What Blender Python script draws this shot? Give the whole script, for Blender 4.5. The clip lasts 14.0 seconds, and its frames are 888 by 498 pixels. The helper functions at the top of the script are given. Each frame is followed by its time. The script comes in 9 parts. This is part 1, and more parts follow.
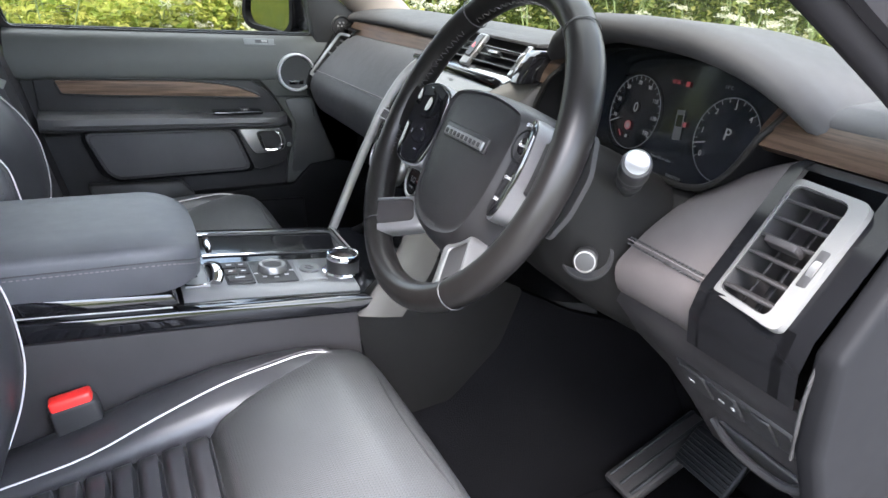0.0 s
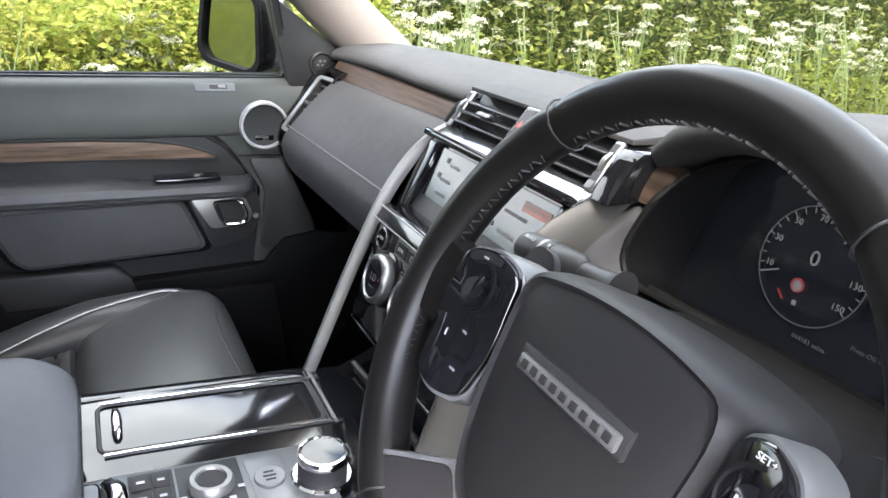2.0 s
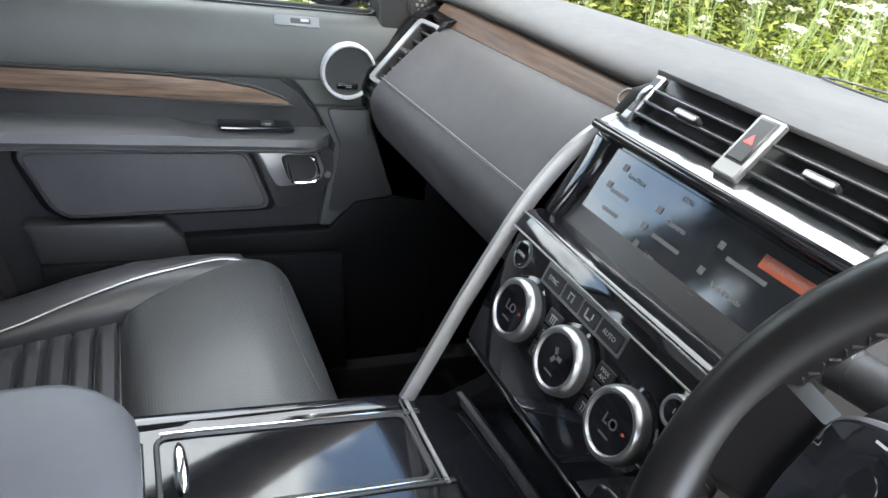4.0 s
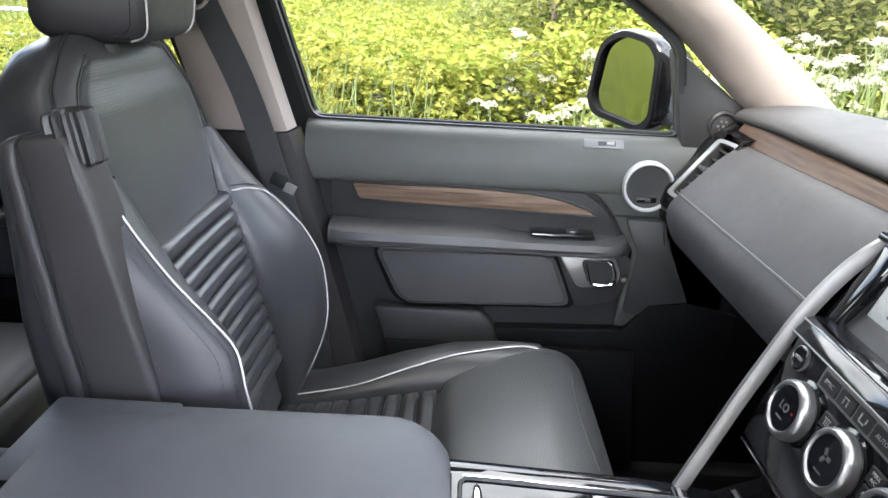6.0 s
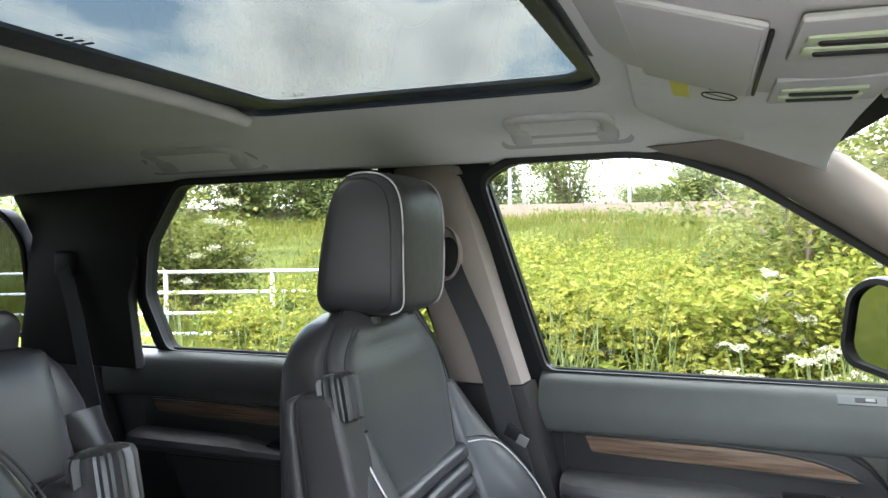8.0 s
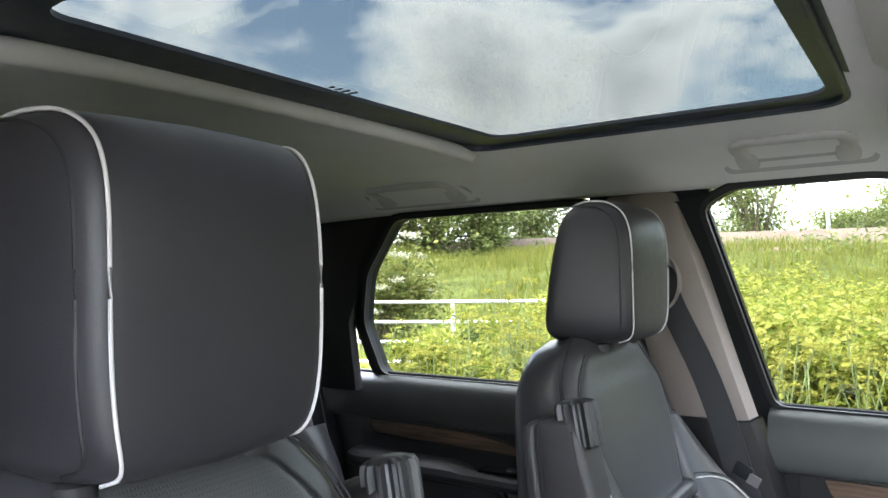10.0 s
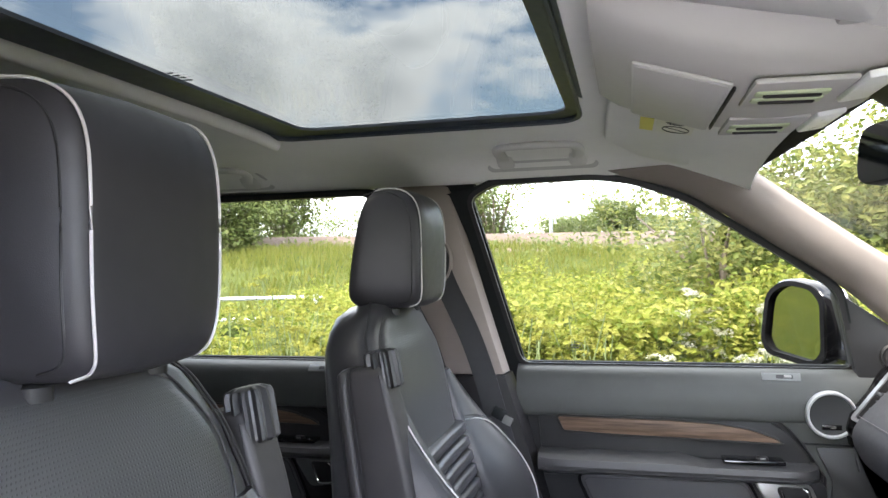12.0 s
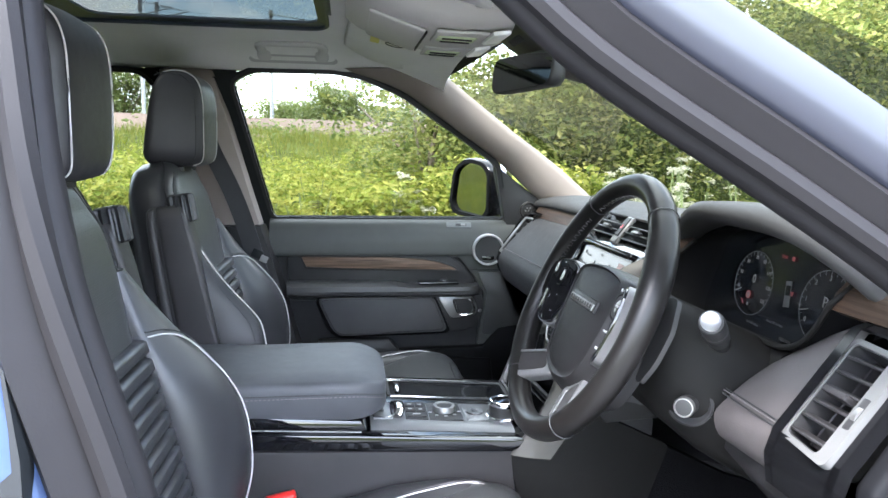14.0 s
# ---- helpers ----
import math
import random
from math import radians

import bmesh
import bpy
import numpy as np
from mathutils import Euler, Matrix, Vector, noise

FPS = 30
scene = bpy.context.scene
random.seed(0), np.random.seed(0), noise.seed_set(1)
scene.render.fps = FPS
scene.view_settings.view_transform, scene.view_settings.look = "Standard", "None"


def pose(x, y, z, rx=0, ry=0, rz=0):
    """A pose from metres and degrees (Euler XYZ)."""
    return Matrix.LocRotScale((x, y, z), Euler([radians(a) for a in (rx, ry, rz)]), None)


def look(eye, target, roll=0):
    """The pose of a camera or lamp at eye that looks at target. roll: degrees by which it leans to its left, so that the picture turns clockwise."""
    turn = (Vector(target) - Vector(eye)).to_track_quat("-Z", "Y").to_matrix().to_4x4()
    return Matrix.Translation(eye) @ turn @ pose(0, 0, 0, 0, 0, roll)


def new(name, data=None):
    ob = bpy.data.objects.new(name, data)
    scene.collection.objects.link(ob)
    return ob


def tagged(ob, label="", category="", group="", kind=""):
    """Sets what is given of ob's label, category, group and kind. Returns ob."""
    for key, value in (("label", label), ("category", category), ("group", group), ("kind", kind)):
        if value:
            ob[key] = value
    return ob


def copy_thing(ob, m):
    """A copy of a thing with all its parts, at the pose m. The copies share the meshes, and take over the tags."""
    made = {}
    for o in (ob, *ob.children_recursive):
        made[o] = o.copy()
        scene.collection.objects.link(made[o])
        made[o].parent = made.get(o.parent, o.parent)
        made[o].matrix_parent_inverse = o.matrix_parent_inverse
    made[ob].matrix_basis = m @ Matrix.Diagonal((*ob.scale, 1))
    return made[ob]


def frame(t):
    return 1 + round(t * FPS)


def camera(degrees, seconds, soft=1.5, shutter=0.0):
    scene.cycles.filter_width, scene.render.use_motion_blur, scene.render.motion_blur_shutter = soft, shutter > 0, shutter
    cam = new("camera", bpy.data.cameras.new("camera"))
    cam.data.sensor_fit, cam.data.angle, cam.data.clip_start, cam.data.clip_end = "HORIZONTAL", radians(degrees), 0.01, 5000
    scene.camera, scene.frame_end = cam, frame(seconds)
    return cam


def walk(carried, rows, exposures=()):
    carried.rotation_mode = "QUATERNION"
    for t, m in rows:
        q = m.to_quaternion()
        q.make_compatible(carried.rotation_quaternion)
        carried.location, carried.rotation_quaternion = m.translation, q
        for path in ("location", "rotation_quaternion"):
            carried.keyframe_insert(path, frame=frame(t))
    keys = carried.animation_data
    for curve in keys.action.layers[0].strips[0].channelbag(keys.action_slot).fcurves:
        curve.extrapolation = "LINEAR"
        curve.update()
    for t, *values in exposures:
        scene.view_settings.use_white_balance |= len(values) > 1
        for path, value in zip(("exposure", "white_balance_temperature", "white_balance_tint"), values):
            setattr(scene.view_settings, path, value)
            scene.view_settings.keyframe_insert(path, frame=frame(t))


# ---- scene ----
cam = camera(63.8, 14.0)
PATH = [
    (0, (-0.346, -1.048, 1.33), (0.482, 0.626, 0.615), 4.0),
    (0.5, (-0.279, -0.947, 1.343), (0.495, 0.755, 0.632), 3.1),
    (1, (-0.256, -0.817, 1.35), (0.564, 0.869, 0.654), 2.7),
    (1.5, (-0.248, -0.724, 1.367), (0.628, 0.936, 0.677), 3.0),
    (2, (-0.212, -0.637, 1.369), (0.654, 1.022, 0.662), 4.2),
    (2.2, (-0.193, -0.604, 1.369), (0.653, 1.059, 0.65), 4.9),
    (4.3, (-0.256, -0.389, 1.36), (0.523, 1.225, 0.471), 11.0),
    (4.5, (-0.261, -0.394, 1.358), (0.445, 1.252, 0.467), 10.5),
    (5, (-0.269, -0.424, 1.365), (0.205, 1.311, 0.49), 8.0),
    (5.5, (-0.269, -0.469, 1.38), (-0.047, 1.348, 0.576), 5.1),
    (6, (-0.259, -0.518, 1.397), (-0.269, 1.362, 0.715), 3.0),
    (6.5, (-0.239, -0.544, 1.402), (-0.456, 1.376, 0.885), 1.5),
    (7, (-0.234, -0.55, 1.419), (-0.608, 1.384, 1.074), 0.7),
    (7.5, (-0.226, -0.556, 1.432), (-0.753, 1.366, 1.257), -0.2),
    (8, (-0.22, -0.569, 1.436), (-0.92, 1.304, 1.39), -0.8),
    (8.5, (-0.251, -0.589, 1.432), (-1.139, 1.202, 1.461), -0.9),
    (9, (-0.292, -0.612, 1.434), (-1.357, 1.08, 1.48), -1.1),
    (9.2, (-0.291, -0.616, 1.434), (-1.423, 1.031, 1.483), -1.2),
    (11.3, (-0.264, -0.698, 1.413), (-1.205, 1.065, 1.5), -1.6),
    (11.5, (-0.286, -0.729, 1.407), (-1.085, 1.102, 1.493), -1.4),
    (12, (-0.286, -0.809, 1.396), (-0.781, 1.129, 1.433), -1.1),
    (12.5, (-0.253, -0.932, 1.389), (-0.539, 1.047, 1.336), -0.2),
    (13, (-0.272, -1.039, 1.383), (-0.343, 0.955, 1.245), 0.5),
    (13.5, (-0.307, -1.157, 1.372), (-0.171, 0.828, 1.162), 0.9),
    (14, (-0.313, -1.275, 1.365), (-0.041, 0.688, 1.091), 1.1),
]
walk(cam, [(t, look(eye, target, roll)) for t, eye, target, roll in PATH],
     [(0.0, 4.55, 6450, 14), (1.0, 4.7, 6500, 15), (2.2, 4.9, 6550, 17), (4.5, 5.15, 6500, 14), (5.5, 5.2, 6600, 16), (6.5, 5.05, 6650, 17), (8.0, 4.8, 6600, 12), (9.2, 4.8, 6550, 12), (11.5, 4.8, 6700, 18), (12.5, 4.65, 6550, 18), (14.0, 4.45, 6200, 12)])

# ---------------------------------------------------------------- light
SUN_EL, SUN_AZ = 52.0, 218.0  # the sun stands high over the open driver's door
world = bpy.data.worlds.new("world")
scene.world = world
world.use_nodes = True
wn, wl = world.node_tree.nodes, world.node_tree.links
wn.clear()
sky = wn.new("ShaderNodeTexSky")
sky.sky_type, sky.sun_disc = "NISHITA", False
sky.sun_elevation, sky.sun_rotation = radians(SUN_EL), radians(SUN_AZ)
sky.air_density, sky.dust_density = 1.0, 1.5
wcoord = wn.new("ShaderNodeTexCoord")
wnoise = wn.new("ShaderNodeTexNoise")
wnoise.inputs["Scale"].default_value, wnoise.inputs["Detail"].default_value, wnoise.inputs["Roughness"].default_value = 2.7, 9.0, 0.58
wnoise.inputs["Distortion"].default_value = 0.35
wmap = wn.new("ShaderNodeMapping")
wmap.inputs["Scale"].default_value, wmap.inputs["Location"].default_value = (1.0, 1.0, 1.9), (3.1, 0.4, 0.7)
wl.new(wcoord.outputs["Generated"], wmap.inputs["Vector"])
wl.new(wmap.outputs["Vector"], wnoise.inputs["Vector"])
wramp = wn.new("ShaderNodeValToRGB")
wramp.color_ramp.elements[0].position, wramp.color_ramp.elements[1].position = 0.42, 0.53
wl.new(wnoise.outputs["Fac"], wramp.inputs["Fac"])
wcloud = wn.new("ShaderNodeValToRGB")
wcloud.color_ramp.elements[0].position, wcloud.color_ramp.elements[1].position = 0.42, 0.70
wcloud.color_ramp.elements[0].color, wcloud.color_ramp.elements[1].color = (8.0, 8.5, 9.3, 1), (3.4, 3.8, 4.4, 1)
wl.new(wnoise.outputs["Fac"], wcloud.inputs["Fac"])
wmix = wn.new("ShaderNodeMix")
wmix.data_type = "RGBA"
wl.new(wramp.outputs["Color"], wmix.inputs["Factor"])
wl.new(sky.outputs["Color"], wmix.inputs["A"])
wsep = wn.new("ShaderNodeSeparateXYZ")
wl.new(wcoord.outputs["Generated"], wsep.inputs["Vector"])
whaze = wn.new("ShaderNodeMapRange")
whaze.inputs["From Min"].default_value, whaze.inputs["From Max"].default_value = 0.0, 0.40
whaze.inputs["To Min"].default_value, whaze.inputs["To Max"].default_value = 0.56, 1.06
wl.new(wsep.outputs["Z"], whaze.inputs["Value"])
wdull = wn.new("ShaderNodeMix")
wdull.data_type, wdull.blend_type = "RGBA", "MULTIPLY"
wdull.inputs["Factor"].default_value = 1.0
wl.new(wcloud.outputs["Color"], wdull.inputs["A"])
wl.new(whaze.outputs["Result"], wdull.inputs["B"])
wl.new(wdull.outputs["Result"], wmix.inputs["B"])
wbg = wn.new("ShaderNodeBackground")
wbg.inputs["Strength"].default_value = 0.15
wl.new(wmix.outputs["Result"], wbg.inputs["Color"])
wout = wn.new("ShaderNodeOutputWorld")
wl.new(wbg.outputs["Background"], wout.inputs["Surface"])

sun_data = bpy.data.lights.new("sun", "SUN")
sun_data.energy, sun_data.angle, sun_data.color = 1.2, radians(24.0), (1.0, 0.975, 0.94)
sun = new("sun", sun_data)
# azimuth is measured clockwise from +y
sun_dir = Vector((math.sin(radians(SUN_AZ)) * math.cos(radians(SUN_EL)), math.cos(radians(SUN_AZ)) * math.cos(radians(SUN_EL)), math.sin(radians(SUN_EL))))
sun.matrix_world = look(sun_dir * 50, (0, 0, 0))

# ---------------------------------------------------------------- materials
def mat_base(name):
    m = bpy.data.materials.new(name)
    m.use_nodes = True
    n, l = m.node_tree.nodes, m.node_tree.links
    b = n["Principled BSDF"]
    return m, n, l, b


def coords(n, l, scale=(1, 1, 1), uv=False):
    c = n.new("ShaderNodeTexCoord")
    mp = n.new("ShaderNodeMapping")
    mp.inputs["Scale"].default_value = scale
    l.new(c.outputs["UV" if uv else "Object"], mp.inputs["Vector"])
    return mp.outputs["Vector"]


def noise_tex(n, l, vec, scale, detail=4.0, rough=0.55):
    t = n.new("ShaderNodeTexNoise")
    t.inputs["Scale"].default_value, t.inputs["Detail"].default_value, t.inputs["Roughness"].default_value = scale, detail, rough
    l.new(vec, t.inputs["Vector"])
    return t.outputs["Fac"]


def ramp(n, l, fac, stops):
    r = n.new("ShaderNodeValToRGB")
    e = r.color_ramp.elements
    while len(e) < len(stops):
        e.new(0.5)
    for el, (p, c) in zip(e, stops):
        el.position, el.color = p, (*c, 1) if len(c) == 3 else c
    l.new(fac, r.inputs["Fac"])
    return r.outputs["Color"]


def bump(n, l, b, height, strength, distance, chain=None):
    u = n.new("ShaderNodeBump")
    u.inputs["Strength"].default_value, u.inputs["Distance"].default_value = strength, distance
    l.new(height, u.inputs["Height"])
    if chain:
        l.new(chain, u.inputs["Normal"])
    l.new(u.outputs["Normal"], b.inputs["Normal"])
    return u.outputs["Normal"]


def shade(c, k):
    return tuple(min(1.0, v * k) for v in c)


def surface(name, colour, rough, metal=0.0, vary=0.18, grain=900.0, grain_depth=0.0003, grain_strength=0.25, stain=7.0, coat=0.0, spec=0.5, voronoi=False):
    """A plain material with stains at large scale, grain at small scale and uneven gloss."""
    m, n, l, b = mat_base(name)
    v = coords(n, l)
    big = noise_tex(n, l, v, stain, 5.0, 0.6)
    l.new(ramp(n, l, big, [(0.25, shade(colour, 1 - vary)), (0.75, shade(colour, 1 + vary))]), b.inputs["Base Color"])
    mid = noise_tex(n, l, v, stain * 9, 3.0)
    mr = n.new("ShaderNodeMapRange")
    mr.inputs["To Min"].default_value, mr.inputs["To Max"].default_value = max(0.02, rough - 0.07), min(1.0, rough + 0.07)
    l.new(mid, mr.inputs["Value"])
    l.new(mr.outputs["Result"], b.inputs["Roughness"])
    b.inputs["Metallic"].default_value = metal
    b.inputs["Coat Weight"].default_value = coat
    b.inputs["Coat Roughness"].default_value = 0.05
    b.inputs["Specular IOR Level"].default_value = spec
    if grain:
        if voronoi:
            t = n.new("ShaderNodeTexVoronoi")
            t.feature = "DISTANCE_TO_EDGE"
            t.inputs["Scale"].default_value = grain
            l.new(v, t.inputs["Vector"])
            h = t.outputs["Distance"]
        else:
            h = noise_tex(n, l, v, grain, 2.0)
        bump(n, l, b, h, grain_strength, grain_depth)
    return m


def perforated(name, colour, rough):
    m, n, l, b = mat_base(name)
    v = coords(n, l, uv=True)
    t = n.new("ShaderNodeTexVoronoi")
    t.inputs["Scale"].default_value, t.inputs["Randomness"].default_value = 270.0, 0.0
    l.new(v, t.inputs["Vector"])
    hole = ramp(n, l, t.outputs["Distance"], [(0.15, (0.0, 0.0, 0.0)), (0.29, (1, 1, 1))])
    big = noise_tex(n, l, coords(n, l), 8.0)
    mx = n.new("ShaderNodeMix")
    mx.data_type = "RGBA"
    l.new(hole, mx.inputs["Factor"])
    mx.inputs["A"].default_value = (0.016, 0.016, 0.016, 1)
    l.new(ramp(n, l, big, [(0.25, shade(colour, 0.85)), (0.75, shade(colour, 1.15))]), mx.inputs["B"])
    l.new(mx.outputs["Result"], b.inputs["Base Color"])
    b.inputs["Roughness"].default_value, b.inputs["Specular IOR Level"].default_value = rough, 0.36
    first = bump(n, l, b, noise_tex(n, l, coords(n, l), 900.0), 0.2, 0.0003)
    bump(n, l, b, hole, 0.5, 0.0006, first)
    return m


def wood_mat(name, along, k=1.0):
    m, n, l, b = mat_base(name)
    sc = {"x": (4.0, 110.0, 110.0), "y": (110.0, 4.0, 110.0)}[along]
    v = coords(n, l, sc)
    a = noise_tex(n, l, v, 1.6, 8.0, 0.7)
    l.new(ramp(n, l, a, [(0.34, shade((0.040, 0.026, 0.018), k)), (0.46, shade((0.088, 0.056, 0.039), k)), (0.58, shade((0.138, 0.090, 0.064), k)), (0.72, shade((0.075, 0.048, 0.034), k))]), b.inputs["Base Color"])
    b.inputs["Roughness"].default_value = 0.45
    b.inputs["Specular IOR Level"].default_value = 0.15
    bump(n, l, b, a, 0.25, 0.0006)
    return m


def glass_mat(name, tint, ior=1.45, rough=0.0):
    m, n, l, b = mat_base(name)
    n.remove(b)
    tr, gl, mx, fr = n.new("ShaderNodeBsdfTransparent"), n.new("ShaderNodeBsdfGlossy"), n.new("ShaderNodeMixShader"), n.new("ShaderNodeFresnel")
    tr.inputs["Color"].default_value = (*tint, 1)
    gl.inputs["Roughness"].default_value = rough
    fr.inputs["IOR"].default_value = ior
    l.new(fr.outputs["Fac"], mx.inputs["Fac"])
    l.new(tr.outputs["BSDF"], mx.inputs[1])
    l.new(gl.outputs["BSDF"], mx.inputs[2])
    l.new(mx.outputs["Shader"], n["Material Output"].inputs["Surface"])
    return m


def glow(name, colour, strength):
    m, n, l, b = mat_base(name)
    b.inputs["Base Color"].default_value = (0.02, 0.02, 0.02, 1)
    b.inputs["Emission Color"].default_value = (*colour, 1)
    b.inputs["Emission Strength"].default_value = strength
    return m


def leaf_mat(name, a, c, d, rough=0.5, trans=0.45):
    m, n, l, b = mat_base(name)
    g = n.new("ShaderNodeNewGeometry")
    col = ramp(n, l, g.outputs["Random Per Island"], [(0.0, a), (0.5, c), (1.0, d)])
    l.new(col, b.inputs["Base Color"])
    b.inputs["Roughness"].default_value = rough
    b.inputs["Specular IOR Level"].default_value = 0.12
    tl = n.new("ShaderNodeBsdfTranslucent")
    l.new(col, tl.inputs["Color"])
    mx = n.new("ShaderNodeMixShader")
    mx.inputs["Fac"].default_value = trans
    l.new(b.outputs["BSDF"], mx.inputs[1])
    l.new(tl.outputs["BSDF"], mx.inputs[2])
    l.new(mx.outputs["Shader"], n["Material Output"].inputs["Surface"])
    return m


LEATHER = surface("leather_black", (0.026, 0.0255, 0.0275), 0.36, grain=700, grain_depth=0.0004, voronoi=True, spec=0.42)
LEATHER_DULL = surface("leather_dull", (0.020, 0.019, 0.0215), 0.46, grain=700, grain_depth=0.0004, voronoi=True, spec=0.4)
LEATHER_PERF = perforated("leather_perforated", (0.040, 0.041, 0.042), 0.35)
ARMLEATHER = surface("armrest_leather", (0.027, 0.025, 0.026), 0.48, grain=700, grain_depth=0.0004, voronoi=True, spec=0.4)
ROLLER = surface("roller_plastic", (0.012, 0.012, 0.013), 0.42, grain=1200)
GRABTRIM = surface("grab_handle_plastic", (0.50, 0.485, 0.46), 0.7, vary=0.05, grain=1400)
GRABPOCKET = surface("grab_pocket_shaded", (0.43, 0.415, 0.395), 0.8, vary=0.05, grain=1400)
COWL = surface("column_plastic", (0.0065, 0.0062, 0.006), 0.52, grain=1200, spec=0.08)
DASH = surface("dash_soft_skin", (0.034, 0.033, 0.034), 0.62, grain=900, grain_depth=0.0005, voronoi=True, spec=0.16)
DASH_LOW = surface("dash_lower_skin", (0.054, 0.048, 0.047), 0.55, grain=900, grain_depth=0.0005, voronoi=True, spec=0.15)
LIDSKIN = surface("lid_skin", (0.038, 0.037, 0.038), 0.50, grain=900, grain_depth=0.0004, voronoi=True, spec=0.4)
DOORSKIN = surface("door_skin", (0.042, 0.044, 0.041), 0.50, grain=900, grain_depth=0.0004, voronoi=True, spec=0.32)
ARMSKIN = surface("armrest_skin", (0.052, 0.053, 0.058), 0.52, grain=900, grain_depth=0.0004, voronoi=True, spec=0.3)
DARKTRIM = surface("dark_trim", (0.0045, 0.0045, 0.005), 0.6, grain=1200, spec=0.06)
HUBSKIN = surface("hub_skin", (0.013, 0.0125, 0.013), 0.46, grain=900, grain_depth=0.0005, voronoi=True, spec=0.16)
WHEELSKIN = surface("wheel_leather", (0.0065, 0.0059, 0.0057), 0.35, vary=0.10, grain=0, stain=3.0, spec=0.19)
PLASTIC = surface("black_plastic", (0.020, 0.0195, 0.020), 0.45, grain=1200, spec=0.22)
GREYPLASTIC = surface("charcoal_plastic", (0.020, 0.0185, 0.019), 0.50, grain=1200, spec=0.15)
RUBBER = surface("rubber_seal", (0.008, 0.009, 0.010), 0.55, grain=500, spec=0.18)
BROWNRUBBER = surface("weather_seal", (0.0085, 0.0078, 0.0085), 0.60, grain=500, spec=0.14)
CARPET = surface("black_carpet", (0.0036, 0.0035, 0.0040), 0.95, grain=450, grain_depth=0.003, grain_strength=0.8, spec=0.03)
PIANO = surface("gloss_black", (0.005, 0.005, 0.006), 0.05, grain=0, coat=0.0, spec=0.5)
SATIN = surface("satin_aluminium", (0.19, 0.187, 0.183), 0.42, metal=0.75, vary=0.05, grain=0)
SILVER = surface("silver_paint", (0.115, 0.115, 0.117), 0.38, metal=0.35, vary=0.04, grain=1500, grain_depth=0.0001)
BRIGHTRING = surface("bright_silver", (0.33, 0.33, 0.335), 0.40, metal=0.0, vary=0.04, grain=0)
CAPMETAL = surface("stalk_cap_metal", (0.22, 0.22, 0.22), 0.32, metal=0.8, vary=0.06, grain=0)
LEGMETAL = surface("brushed_leg_metal", (0.16, 0.155, 0.148), 0.46, metal=0.7, vary=0.05, grain=0)
# Darker copy of the leg metal: the driver's side dimmer light is painted in
LEGDARK = surface("brushed_leg_metal_dimmed", (0.062, 0.058, 0.053), 0.48, metal=0.5, vary=0.05, grain=0, spec=0.2)
GLOSSDIM = surface("vent_gloss_black", (0.004, 0.004, 0.0045), 0.16, grain=0, spec=0.12)
KNOBMETAL = surface("knob_metal", (0.22, 0.22, 0.22), 0.33, metal=0.9, vary=0.05, grain=0)
VENTSLAT = surface("vent_slat_plastic", (0.012, 0.012, 0.013), 0.42, grain=0, spec=0.35)
SILLGLOSS = surface("gloss_metal_bar", (0.20, 0.205, 0.215), 0.14, metal=0.9, vary=0.03, grain=0)
RIMTHREAD = surface("rim_thread", (0.030, 0.028, 0.029), 0.5, grain=0)
VENTSILVER = surface("vent_silver_dimmed", (0.105, 0.103, 0.10), 0.50, metal=0.3, vary=0.05, grain=0, spec=0.25)
LOCKGREY = surface("lock_plate_paint", (0.085, 0.09, 0.09), 0.42, vary=0.05, grain=0)
# Low reflectance paints in the dark view that the cabin mirror should reflect
DARKMIRROR = surface("darkened_mirror", (0.22, 0.23, 0.235), 0.03, metal=1.0, vary=0.01, grain=0)
CHROME = surface("chrome", (0.80, 0.80, 0.80), 0.07, metal=1.0, vary=0.03, grain=0)
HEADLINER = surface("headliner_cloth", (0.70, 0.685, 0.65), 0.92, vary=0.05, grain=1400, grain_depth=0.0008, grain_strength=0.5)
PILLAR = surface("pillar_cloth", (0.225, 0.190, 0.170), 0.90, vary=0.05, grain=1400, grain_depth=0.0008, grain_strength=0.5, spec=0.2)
BLIND = surface("blind_rail", (0.62, 0.59, 0.56), 0.6, vary=0.05)
ROOFTRIM = surface("roof_console_plastic", (0.43, 0.41, 0.39), 0.55, vary=0.05, grain=1400)
FRAMEBLUE = surface("roof_frame", (0.019, 0.026, 0.038), 0.45, grain=0)
PIPING = surface("white_piping", (0.44, 0.42, 0.41), 0.45, vary=0.06, grain=900)
STITCH = surface("stitch_thread", (0.10, 0.09, 0.09), 0.7, grain=0)
# Near-black of thread and joints; plates drawn as slots get their shade from it
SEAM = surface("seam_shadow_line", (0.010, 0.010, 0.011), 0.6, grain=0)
BELT = surface("belt_webbing", (0.020, 0.020, 0.022), 0.65, grain=1100, grain_depth=0.0008, grain_strength=0.7)
RED = surface("red_button", (0.75, 0.03, 0.025), 0.35, vary=0.06, grain=0)
PAINT = surface("blue_paint", (0.042, 0.064, 0.130), 0.36, metal=0.35, vary=0.04, grain=0, coat=0.15, spec=0.3)
PILLARGLOSS = surface("shaded_pillar_finish", (0.014, 0.015, 0.022), 0.34, vary=0.05, grain=0, spec=0.45)
WOOD_X = wood_mat("walnut_along_car", "x")
# Dashboard walnut: the door's grain scaled dark, its shade in the colour
WOOD_Y = wood_mat("shaded_walnut_across_car", "y", 0.34)
GLASS = glass_mat("clear_glass", (0.345, 0.352, 0.318))
SCREEN_GLASS = glass_mat("windscreen_glass", (0.36, 0.367, 0.326), 1.13)
